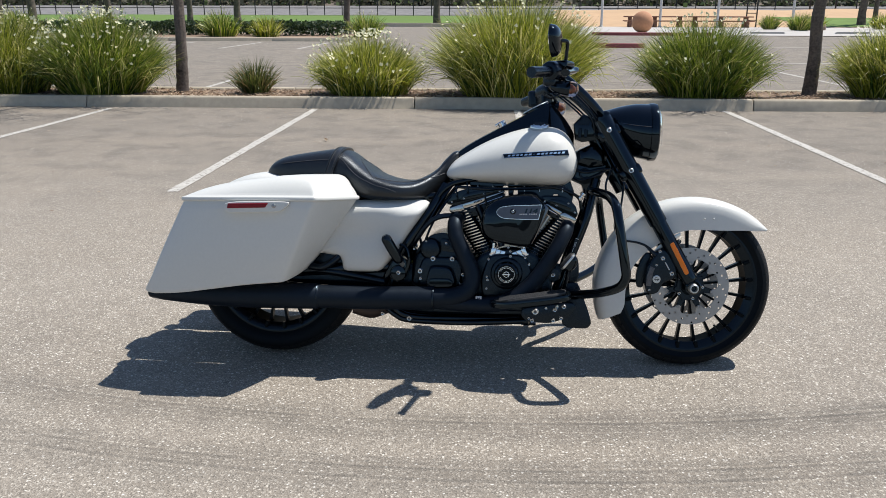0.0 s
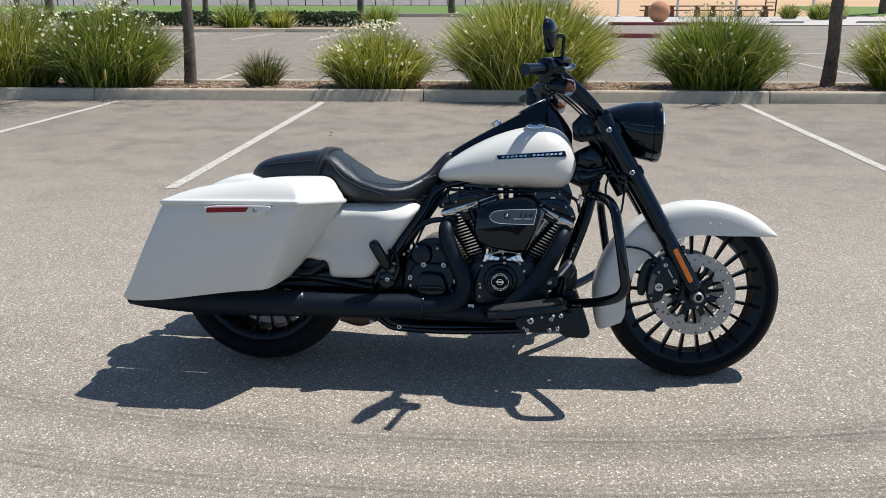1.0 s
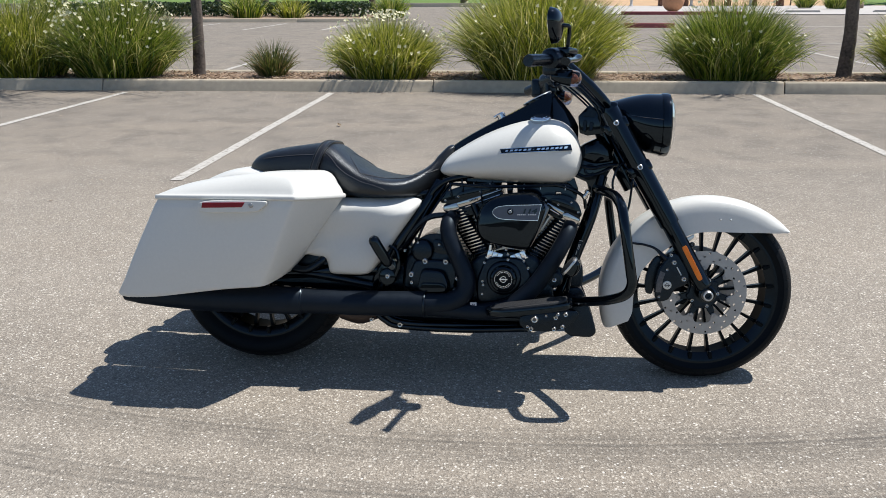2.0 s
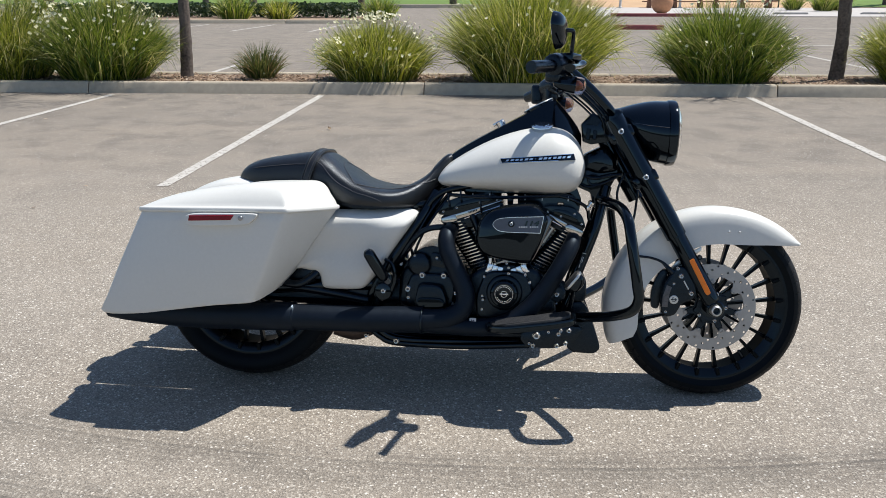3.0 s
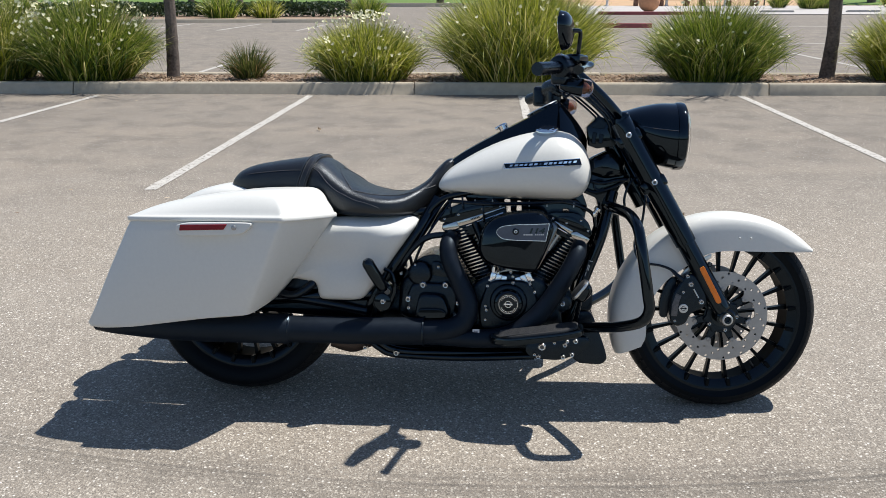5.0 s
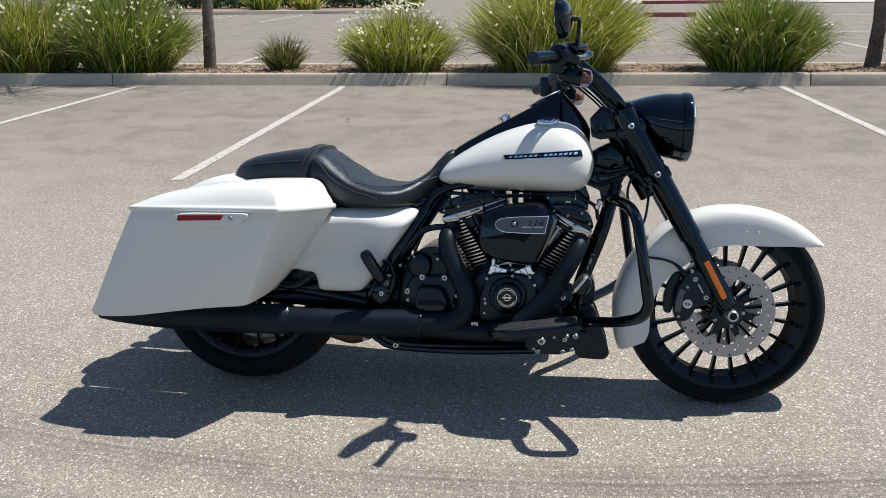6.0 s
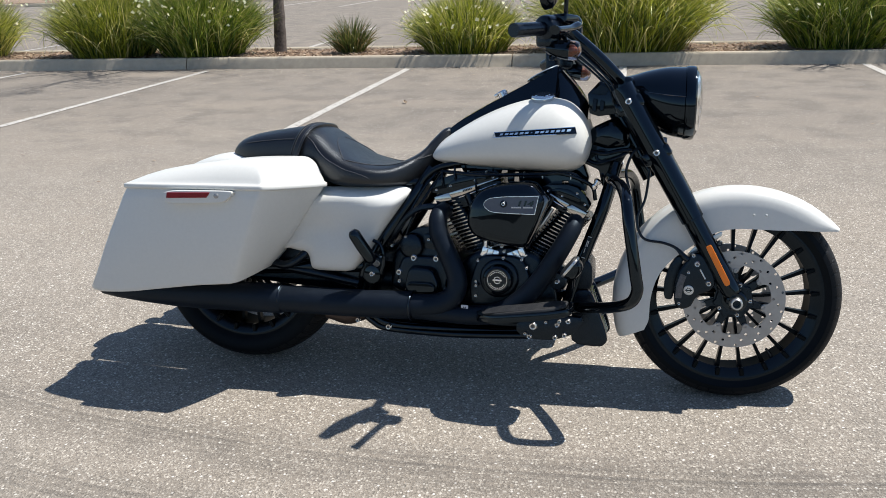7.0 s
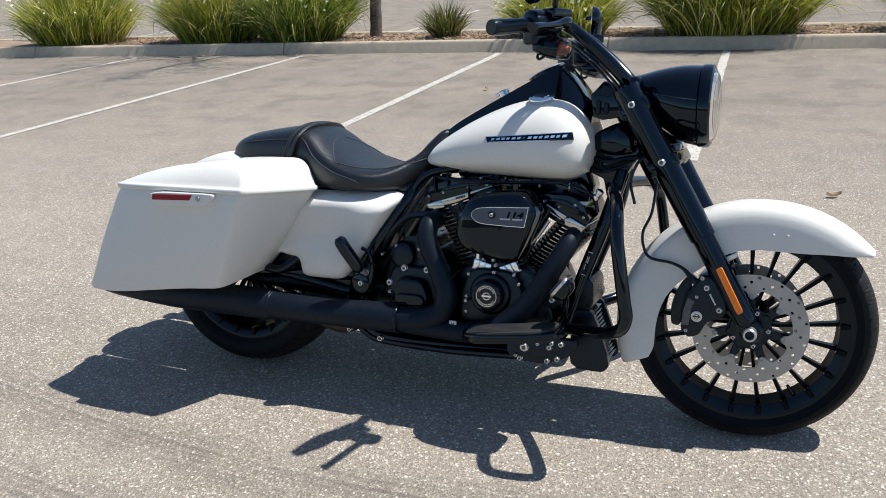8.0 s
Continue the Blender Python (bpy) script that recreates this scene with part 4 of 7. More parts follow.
    for s in discs:
        turn = math.pi / 2
        bm = bmesh.new()
        drilled_ring(bm, (u, w), s, 0.106, 0.146, 0.005, 45, 3)
        disc = part("brake_disc", bm, M_STEEL, hub, "drilled steel brake disc with seven inner tabs")
        bm = bmesh.new()
        prism(bm, [(q, r + 0.003) for r, q in ((0.1055, -0.036), (0.0995, -0.022), (0.093, -0.013), (0.083, -0.0095), (0.0775, -0.004), (0.0775, 0.004), (0.083, 0.0095), (0.093, 0.013), (0.0995, 0.022), (0.1055, 0.036))], 0.0004, 0.0046, 0.0006, 1)
        tab = part("disc_tab", bm, M_STEEL, disc)
        for i in range(7):
            m = Matrix.Translation(P(u, s, w)) @ Matrix.Rotation(2 * math.pi * i / 7, 4, "Y")
            if i:
                again(tab, m, disc)
            else:
                tab.matrix_basis = m
        bm = bmesh.new()
        star = []
        for i in range(140):
            a = 2 * math.pi * i / 140
            lobe = max(0, math.cos(7 * (a - turn))) ** 1.3
            r = 0.056 + 0.039 * lobe
            star.append((u + r * math.cos(a), w + r * math.sin(a)))
        prism(bm, star, s - 0.006, s - 0.0005, 0.0015, 1)
        out = 1 if s > 0 else -1
        prism(bm, [(u + r * math.cos(a), w + r * math.sin(a)) for a, r in ((2 * math.pi * i / 70, 0.050 + 0.010 * max(0, math.cos(7 * (2 * math.pi * i / 70 - turn)))) for i in range(70))], s - 0.002, s + 0.006, 0.002, 1)
        part("disc_carrier", bm, M_SATIN, hub)
        for i in range(7):
            a = turn + 2 * math.pi * i / 7
            bm = bmesh.new()
            lathe(bm, [(0.0072, -0.002), (0.0072, 0.0062), (0.0060, 0.0074), (0.0040, 0.0074), (0.0034, 0.0056), (0.0003, 0.0056)], P(u + 0.0872 * math.cos(a), s, w + 0.0872 * math.sin(a)), SIDE, 16)
            part("disc_button", bm, M_STEEL, hub)
            if i < 5:
                a = turn + radians(52 + 72 * i)
                bolt(u + 0.047 * math.cos(a), s + 0.006 * out, w + 0.047 * math.sin(a), 0.0068, hub, 0.006, SIDE * out)
    return hub


FU, FW, FR = 1.556, 0.311, 0.314
RU, RW, RR = -0.034, 0.326, 0.330
front_wheel = wheel("front_wheel", FU, FW, FR, 0.066, 0.2545, 21, "black cast wheel with twenty-one slim blade spokes", (0.068, -0.073), phase=15.3)
# the bars are turned a little to the left, and the wheel with them
front_wheel.matrix_basis = Matrix.Translation(P(FU - 0.002, 0.14, FW - 0.0025)) @ Matrix.Rotation(radians(3.5), 4, "Z") @ Matrix.Translation(-P(FU, 0.14, FW))
rear_wheel = wheel("rear_wheel", RU, RW, RR, 0.092, 0.246, 20, "black cast rear wheel half hidden by the silencer", (-0.085,), 0.030)
bm = bmesh.new()
sweep(bm, [P(1.686, 0.028, 0.124), P(1.676, 0.036, 0.142), P(1.664, 0.042, 0.159)], [0.006, 0.006, 0.004], 8)
part("valve_stem", bm, M_SATIN, front_wheel)
bm = bmesh.new()
lathe(bm, [(0.019, 0.06), (0.019, 0.118), (0.0175, 0.122), (0.0175, 0.138), (0.0150, 0.141), (0.0118, 0.141), (0.0112, 0.118)], P(FU, 0, FW), SIDE, 24)
part("axle_nut", bm, M_ALU, front_wheel, "bright hollow axle nut")
# black disc set in the nut's hollow, the bore's shade given as colour
bm = bmesh.new()
lathe(bm, [(0.0112, 0.116), (0.0112, 0.124), (0.0003, 0.124)], P(FU, 0, FW), SIDE, 20)
part("axle_bore", bm, M_SATIN, front_wheel)

# -- front fork, fender, caliper --
F_TOP, F_LOW = (1.205, 0.91), (1.553, 0.318)


def on_fork(t, s, off=0.0):
    d = Vector((F_LOW[0] - F_TOP[0], F_LOW[1] - F_TOP[1])).normalized()
    return P(F_TOP[0] + (F_LOW[0] - F_TOP[0]) * t + d.y * off * -1, s, F_TOP[1] + (F_LOW[1] - F_TOP[1]) * t + d.x * off)


def fork_leg(side):
    s = 0.104 * side
    bm = bmesh.new()
    sweep(bm, [on_fork(0.0, s), on_fork(0.02, s), on_fork(0.57, s), on_fork(0.58, s)], [0.030, 0.0365, 0.034, 0.031], 28, 20)
    leg = part("fork_leg", bm, M_BLACK, bike, "gloss black fork leg with shroud")
    bm = bmesh.new()
    sweep(bm, [on_fork(0.575, s), on_fork(0.60, s), on_fork(0.935, s), on_fork(0.975, s)], [0.0290, 0.0285, 0.0290, 0.0235], 24, 20)
    o = bmesh.new()
    lathe(o, [(0.026, -0.016), (0.029, -0.012), (0.029, 0.008), (0.024, 0.012)], P(FU, s, FW), SIDE * side, 24)
    merge(bm, o)
    part("fork_slider", bm, M_BLACK, leg)
    bm = bmesh.new()
    for t in (0.575, 0.605):
        sweep(bm, [on_fork(t, s), on_fork(t + 0.012, s)], [0.031, 0.030], 24, 2)
    part("fork_seal_collar", bm, M_SATIN, leg)
    if side > 0:
        bm = bmesh.new()
        d = (on_fork(1, 0) - on_fork(0, 0)).normalized()
        q = d.cross(SIDE).normalized()
        a, b = on_fork(0.738, s + 0.021), on_fork(0.925, s + 0.020)
        rings = []
        for t, wd in ((0, 0.0075), (0.04, 0.0095), (0.9, 0.0100), (0.97, 0.0092), (1, 0.006)):
            c = a.lerp(b, t) - q * 0.004 * (1 - t)
            rings.append([c - q * wd, c + q * wd, c + q * wd * 0.8 + SIDE * 0.012, c - q * wd * 0.8 + SIDE * 0.012])
        loft(bm, rings)
        part("side_reflector", bm, M_ORANGE, leg, "long amber side reflector")
        for t in (0.045, 0.29):
            bolt(*(lambda v: (v.x, -v.y, v.z))(on_fork(t, s + 0.033)), 0.011, leg, 0.008)
    return leg


fork_leg(1)
fork_leg(-1)
bm = bmesh.new()
for t in (0.06, 0.30):
    c = on_fork(t, 0)
    box(bm, (-0.045, -0.13, -0.02), (0.04, 0.13, 0.02), 0.012, 3, Matrix.Translation(c) @ Matrix.Rotation(radians(-30), 4, "Y"))
sweep(bm, [on_fork(-0.02, 0) - Vector((0.05, 0, 0)), on_fork(0.42, 0) - Vector((0.055, 0, 0))], 0.03, 16)
part("fork_yoke", bm, M_BLACK, bike)


def fender_shell(cu, cw, rows, half, n=40, lip=0.004):
    """A mudguard round a wheel: rows of angle, outer radius, skirt radius, half width."""
    bm = bmesh.new()
    rings = []
    for ang, ro, ri, hw in values(rows, n):
        a = radians(ang)
        e = Vector((math.cos(a), 0, math.sin(a)))
        c = P(cu, 0, cw)
        hw *= half
        crown = min(0.058, (ro - ri) * 0.9)
        prof = [(-1.0, ri), (-1.0, ro - crown)]
        for k in range(1, 12):
            b = math.pi * (1 - k / 12)
            prof.append((math.copysign(abs(math.cos(b)) ** 0.62, math.cos(b)), ro - crown + crown * abs(math.sin(b)) ** 0.72))
        prof += [(1.0, ro - crown), (1.0, ri)]
        outer = [c + e * r - SIDE * q * hw * -1 for q, r in prof]
        inner = [c + e * (r - lip * (1 if abs(q) < 0.9 else 0)) + SIDE * q * (hw - lip) for q, r in reversed(prof)]
        rings.append(outer + inner)
    return loft(bm, rings)


rows = []
for ang, ro in ((38.9, 0.350), (46, 0.347), (60, 0.341), (75, 0.335), (90, 0.331)):
    rows.append((ang, ro, min(ro - 0.004, 0.212 / math.sin(radians(ang))), 0.7 if ang < 42 else 0.9 if ang < 50 else 1.0))
rows += [(105, 0.331, 0.210, 1), (120, 0.333, 0.205, 1), (135, 0.338, 0.205, 1), (150, 0.345, 0.218, 1), (165, 0.353, 0.232, 1), (180, 0.360, 0.242, 1), (193, 0.365, 0.252, 1), (199, 0.368, 0.262, 1), (203.5, 0.369, 0.282, 0.97)]
front_fender = part("front_fender", fender_shell(FU, FW, rows, 0.088), M_WHITE, bike, "deep pearl white front mudguard")
for du in (-0.012, 0.022):
    bolt(1.60 + du, 0.088, 0.565, 0.004, front_fender, 0.003, mat=M_WHITE, socket=False)
bm = bmesh.new()
prism(bm, [(1.41, 0.436), (1.425, 0.457), (1.47, 0.492), (1.505, 0.512), (1.506, 0.499), (1.48, 0.478), (1.44, 0.452)], 0.074, 0.081, 0.002)
part("fender_bracket", bm, M_ALU, front_fender, "bright fender bracket")
for u_, w_ in ((1.499, 0.478),):
    bolt(u_, 0.09, w_, 0.009, front_fender, mat=M_SATIN)

bm = bmesh.new()
poly = curve_poly([(1.405, 0.419), (1.424, 0.452), (1.455, 0.446), (1.488, 0.392), (1.494, 0.358), (1.480, 0.338), (1.444, 0.323), (1.428, 0.287), (1.402, 0.277), (1.381, 0.291), (1.377, 0.336), (1.386, 0.388)], 3)
prism(bm, poly, 0.055, 0.118, 0.008, 3)
caliper = part("brake_caliper", bm, M_SATIN, bike)
bm = bmesh.new()
prism(bm, [(1.394, 0.386), (1.411, 0.379), (1.404, 0.356), (1.400, 0.312), (1.382, 0.312), (1.383, 0.346)], 0.117, 0.1205, 0.001)
part("caliper_grille", bm, M_MESH, caliper, "grey mesh panel on the caliper")
for u_, w_, r_ in ((1.427, 0.442, 0.0068), (1.439, 0.417, 0.0088), (1.416, 0.391, 0.0055), (1.474, 0.361, 0.0088), (1.394, 0.297, 0.0055)):
    bolt(u_, 0.118, w_, r_, caliper, 0.006)
bm = bmesh.new()
lathe(bm, [(0.0145, -0.003), (0.0145, 0.003), (0.013, 0.0042), (0.0115, 0.0042), (0.0115, 0.003), (0.0003, 0.003)], P(1.419, 0.118, 0.338), SIDE, 28)
badge = part("caliper_disc", bm, M_ALU, caliper, "plain round silver badge")
bm = bmesh.new()
lathe(bm, [(0.0078, 0.0028), (0.0078, 0.0040), (0.0060, 0.0040), (0.0060, 0.0028)], P(1.419, 0.118, 0.338), SIDE, 6, True)
box(bm, P(1.409, 0.1222, 0.3365), P(1.429, 0.1205, 0.3395), 0)
part("badge_mark", bm, M_SATIN, badge)
bm = bmesh.new()
sweep(bm, [P(1.448, 0.119, 0.402), P(1.464, 0.119, 0.374)], 0.0022, 8)
part("caliper_rib", bm, M_ALU, caliper)
bm = bmesh.new()
prism(bm, curve_poly([(1.402, 0.434), (1.379, 0.43), (1.36, 0.398), (1.348, 0.35), (1.351, 0.301), (1.375, 0.298), (1.383, 0.352), (1.395, 0.396)], 3), 0.060, 0.088, 0.004, 2)
part("pad_carrier", bm, M_CAST, caliper)
bm = bmesh.new()
sweep(bm, [P(1.412, 0.115, 0.428), P(1.398, 0.116, 0.440), P(1.375, 0.11, 0.461), P(1.341, 0.10, 0.472), P(1.287, 0.098, 0.480), P(1.266, 0.09, 0.508), P(1.262, 0.085, 0.548), P(1.281, 0.08, 0.60), P(1.29, 0.08, 0.69)], [0.009, 0.008, 0.0045, 0.004, 0.004, 0.004, 0.004, 0.004, 0.004], 8)
part("brake_hose", bm, M_SATIN, caliper)

# -- headlight --
bm = bmesh.new()
rings = []
for u, wc, rw, rs in values([(1.195, 0.940, 0.018, 0.045), (1.225, 0.922, 0.042, 0.072), (1.27, 0.903, 0.074, 0.094), (1.325, 0.889, 0.098, 0.106), (1.378, 0.882, 0.106, 0.110)], 24):
    rings.append(superring(P(u, 0, wc), rs, rw, Vector((0, 1, 0)), UP, 40, 2.1))
loft(bm, rings)
nacelle = part("headlight_shell", bm, M_BLACK, bike, "gloss black bullet headlight shell")
HL = AHEAD.copy()
bm = bmesh.new()
lathe(bm, [(0.103, -0.006), (0.1075, -0.002), (0.109, 0.002), (0.1095, 0.018), (0.107, 0.026), (0.101, 0.030), (0.097, 0.028), (0.096, 0.002)], P(1.381, 0, 0.882), HL, 48, True)
part("headlight_trim_ring", bm, M_BLACK, nacelle)
bm = bmesh.new()
lathe(bm, [(0.0003, -0.02), (0.04, -0.012), (0.075, 0.0), (0.093, 0.018)], P(1.381, 0, 0.882), HL, 40)
part("reflector_bowl", bm, M_CHROME, nacelle)
bm = bmesh.new()
lathe(bm, [(0.098, 0.020), (0.099, 0.026), (0.094, 0.033), (0.078, 0.041), (0.045, 0.047), (0.0003, 0.049), (0.0003, 0.045), (0.045, 0.043), (0.078, 0.037), (0.092, 0.025)], P(1.381, 0, 0.882), HL, 40)
part("lens", bm, M_GLASS, nacelle, "clear domed headlight glass")
bm = bmesh.new()
sweep(bm, [P(1.225, 0.063, 0.921), P(1.27, 0.0925, 0.911), P(1.325, 0.1055, 0.904), P(1.378, 0.1105, 0.899)], 0.0013, 6)
part("trim_line", bm, M_DARKCHROME, nacelle)
bm = bmesh.new()
box(bm, P(1.315, 0.045, 0.730), P(1.352, -0.045, 0.744), 0.004)
box(bm, P(1.30, 0.02, 0.72), P(1.335, -0.02, 0.78), 0.004)
part("light_bracket", bm, M_DARKCHROME, nacelle, "small dark chrome bracket under the headlight")
bm = bmesh.new()
prism(bm, [(1.098, 0.906), (1.132, 0.944), (1.168, 0.930), (1.205, 0.905), (1.195, 0.850), (1.132, 0.840), (1.106, 0.848)], -0.072, 0.072, 0.005, 2)
housing = part("switch_housing", bm, M_BLACK, nacelle)
for sg in (1, -1):
    bm = bmesh.new()
    prism(bm, [(1.108, 0.906), (1.134, 0.934), (1.162, 0.922), (1.150, 0.902)], 0.070 * sg, 0.0745 * sg, 0.001, 1)
    prism(bm, [(1.112, 0.856), (1.116, 0.893), (1.128, 0.890), (1.126, 0.853)], 0.070 * sg, 0.078 * sg, 0.002, 1)
    prism(bm, [(1.134, 0.856), (1.137, 0.888), (1.150, 0.884), (1.148, 0.856)], 0.070 * sg, 0.078 * sg, 0.002, 1)
    part("switch_panel", bm, M_RIMLIP, housing)
bm = bmesh.new()
prism(bm, [(1.075, 0.705), (1.085, 0.75), (1.12, 0.80), (1.20, 0.825), (1.235, 0.76), (1.215, 0.72), (1.165, 0.62), (1.148, 0.632), (1.138, 0.678)], -0.042, 0.042, 0.006, 2)
head = part("steering_head", bm, M_BLACK, bike, "smooth gloss black neck cover")
bm = bmesh.new()
rings = []
for k, s in ((0.92, 0.03), (1.0, 0.040), (0.985, 0.050), (0.90, 0.058), (0.7, 0.064), (0.35, 0.067), (0.08, 0.0675)):
    rings.append([P(1.158 + (u - 1.158) * k, s, 0.788 + (w - 0.788) * k) for u, w in curve_poly([(1.095, 0.762), (1.11, 0.805), (1.178, 0.838), (1.225, 0.80), (1.225, 0.752), (1.16, 0.742)], 5)])
shell_rings = rings
loft(bm, shell_rings)
part("neck_shell", bm, M_BLACK, head)
bm = bmesh.new()
loft(bm, [[Vector((p.x, -p.y, p.z)) for p in r] for r in shell_rings])
part("neck_shell", bm, M_BLACK, head)
bm = bmesh.new()
sweep(bm, [P(1.145 + 0.017 * math.cos(a), 0.048, 0.722 + 0.017 * math.sin(a)) for a in np.linspace(0, 5.6, 14)], 0.004, 8, 28)
sweep(bm, [P(1.09, 0.046, 0.715), P(1.13, 0.05, 0.698), P(1.18, 0.05, 0.712), P(1.225, 0.05, 0.735)], 0.0045, 8)
sweep(bm, [P(1.10, 0.046, 0.738), P(1.15, 0.055, 0.728), P(1.20, 0.055, 0.738), P(1.235, 0.055, 0.742)], 0.006, 8)
part("neck_hose", bm, M_SATIN, head)

# -- handlebar, controls, mirrors, signals --
bm = bmesh.new()
right = [P(1.205, 0.045, 0.922), P(1.19, 0.070, 0.948), P(1.14, 0.090, 1.0), P(1.095, 0.100, 1.04), P(1.055, 0.106, 1.072), P(1.033, 0.122, 1.086), P(1.024, 0.155, 1.089), P(1.026, 0.205, 1.086), P(1.018, 0.262, 1.080), P(0.945, 0.388, 1.063)]
left = [Vector((p.x - 0.02 * (p.y / -0.4), -p.y * 0.80, p.z - 0.12 * -p.y)) for p in right]
sweep(bm, list(reversed(left)) + right, 0.0168, 18)
bars = part("handlebar", bm, M_BLACK, bike, "gloss black handlebar")
for sgn in (1, -1):
    bm = bmesh.new()
    box(bm, P(1.180, 0.055 * sgn + 0.026, 0.895), P(1.232, 0.055 * sgn - 0.026, 0.957), 0.018, 4)
    part("handlebar_clamp", bm, M_BLACK, bars)


def mirror_ring(c, rx, ry, x, y):
    """A mirror's outline: broad above, drawn in below."""
    ring = []
    for p in superring(Vector(), rx, ry, x, y, 32, 2.4):
        low = min(0, p.z) / ry
        q = p.copy()
        q.z = 0
        ring.append(c + Vector((0, 0, p.z * (1.12 if low < 0 else 1.0))) + q * (1 + 0.38 * low))
    return ring


def controls(side):
    # the bars stand a little turned, so the far end lies lower
    f = lambda u, s, w: P(u, s, w) if side > 0 else P(u - 0.05 * s, -0.80 * s, w - 0.12 * s)
    bm = bmesh.new()
    sweep(bm, [f(1.003, 0.289, 1.076), f(0.972, 0.342, 1.069), f(0.936, 0.404, 1.061), f(0.930, 0.415, 1.060)], [0.0185, 0.0182, 0.0192, 0.0180], 20, 16)
    grip = part("grip", bm, M_SATIN, bars, "black rubber hand grip")
    bm = bmesh.new()
    sweep(bm, [f(1.036, 0.232, 1.082), f(1.03, 0.243, 1.081), f(1.003, 0.289, 1.076), f(0.993, 0.306, 1.0745), f(0.990, 0.311, 1.074)], [0.026, 0.034, 0.036, 0.034, 0.027], 24, 14)
    box(bm, (-0.025, -0.032, -0.028), (0.025, 0.032, 0.03), 0.016, 4, Matrix.Translation(f(1.004, 0.278, 1.052)) @ Matrix.Rotation(radians(-28 * side), 4, "Z"))
    part("switch_pod", bm, M_SATIN, bars)
    bm = bmesh.new()
    box(bm, (-0.022, -0.034, -0.016), (0.024, 0.034, 0.010), 0.007, 3, Matrix.Translation(f(1.046, 0.262, 1.104)) @ Matrix.Rotation(radians(-28 * side), 4, "Z"))
    part("fluid_reservoir", bm, M_BLACK, bars)
    if side < 0:
        bm = bmesh.new()
        box(bm, (-0.034, -0.03, -0.036), (0.034, 0.03, 0.034), 0.014, 3, Matrix.Translation(f(0.975, 0.325, 1.058)))
        part("clutch_perch", bm, M_SATIN, bars)
    bm = bmesh.new()
    sweep(bm, [f(1.072 - 0.02 * (side < 0), 0.262, 1.088), f(1.082 - 0.03 * (side < 0), 0.30, 1.082 + 0.01 * (side < 0)), f(1.068 - 0.035 * (side < 0), 0.345, 1.070 + 0.012 * (side < 0)), f(1.048 if side > 0 else 1.02, 0.43 if side > 0 else 0.36, 1.059 if side > 0 else 1.083), f(1.041 if side > 0 else 1.015, 0.446 if side > 0 else 0.365, 1.056 if side > 0 else 1.083)], [0.012, 0.0135, 0.0125, 0.0130, 0.0165], 14, flat=0.72)
    part("lever", bm, M_BLACK, bars)
    bm = bmesh.new()
    sweep(bm, [f(1.047, 0.272, 1.093), f(1.049, 0.285, 1.122), f(1.052, 0.302, 1.164), f(1.050, 0.310, 1.174), f(1.042, 0.318, 1.176), f(1.012, 0.334, 1.175)], 0.0062, 10)
    mirror = part("mirror", bm, M_BLACK, bars, "black oval mirror on a bent stalk")
    face = Vector((-1, 0.25 * side, 0.05)).normalized()
    x, y = UP.cross(face).normalized(), UP
    c = f(1.002, 0.338, 1.176) if side > 0 else P(1.012, -0.285, 1.122)
    bm = bmesh.new()
    rings = []
    for k, d in ((1.0, 0.0), (1.02, 0.004), (0.95, -0.012), (0.75, -0.022), (0.35, -0.028)):
        rings.append(mirror_ring(c + face * d, 0.062 * k, 0.050 * k, x, y + x * 0.15))
    rings[0], rings[1] = rings[1], rings[0]
    loft(bm, rings)
    part("mirror_shell", bm, M_BLACK, mirror)
    bm = bmesh.new()
    loft(bm, [mirror_ring(c + face * 0.0045, 0.057, 0.045, x, y + x * 0.15), mirror_ring(c + face * 0.0065, 0.056, 0.044, x, y + x * 0.15)])
    part("mirror_glass", bm, M_CHROME, mirror)
    bm = bmesh.new()
    ax = Vector((1, 0, -0.12))
    lathe(bm, [(0.004, -0.074), (0.012, -0.071), (0.020, -0.056), (0.0255, -0.034), (0.0278, -0.012), (0.0275, -0.006)], f(1.070, 0.290, 1.016), ax, 28)
    signal = part("turn_signal", bm, M_BLACK, bars, "black bullet turn signal")
    bm = bmesh.new()
    lathe(bm, [(0.0268, -0.007), (0.0270, 0.008), (0.0235, 0.018), (0.012, 0.0245), (0.0003, 0.026)], f(1.070, 0.290, 1.016), ax, 28)
    part("lens", bm, M_SIGNAL, signal, "smoked signal lens")
    bm = bmesh.new()
    lathe(bm, [(0.012, -0.006), (0.012, 0.002), (0.006, 0.012), (0.002, 0.014)], f(1.070, 0.290, 1.016), ax, 14)
    part("bulb", bm, M_AMBER, signal)
    bm = bmesh.new()
    sweep(bm, [f(1.02, 0.27, 1.045), f(1.01, 0.29, 1.0), f(1.02, 0.30, 0.992), f(1.035, 0.295, 1.005)], 0.0035, 8)
    sweep(bm, [f(1.04, 0.24, 1.06), f(1.05, 0.27, 1.045), f(1.06, 0.29, 1.035)], 0.007, 8)
    part("wire", bm, M_SATIN, bars)
    for k in (0, 1):
        bm = bmesh.new()
        o = Vector((-0.004 - 0.010 * k, 0, -0.020 - 0.004 * k))
        sweep(bm, [f(1.032, 0.225, 1.076) + o * 0.5, f(1.040, 0.160, 1.074) + o, f(1.062, 0.112, 1.056) + o, f(1.095, 0.102, 1.030) + o, f(1.14, 0.092, 0.990) + o, f(1.178, 0.078, 0.945) + o, f(1.19, 0.07, 0.90) + o], 0.0036, 8)
        part("cable", bm, M_SATIN, bars)


controls(1)
controls(-1)

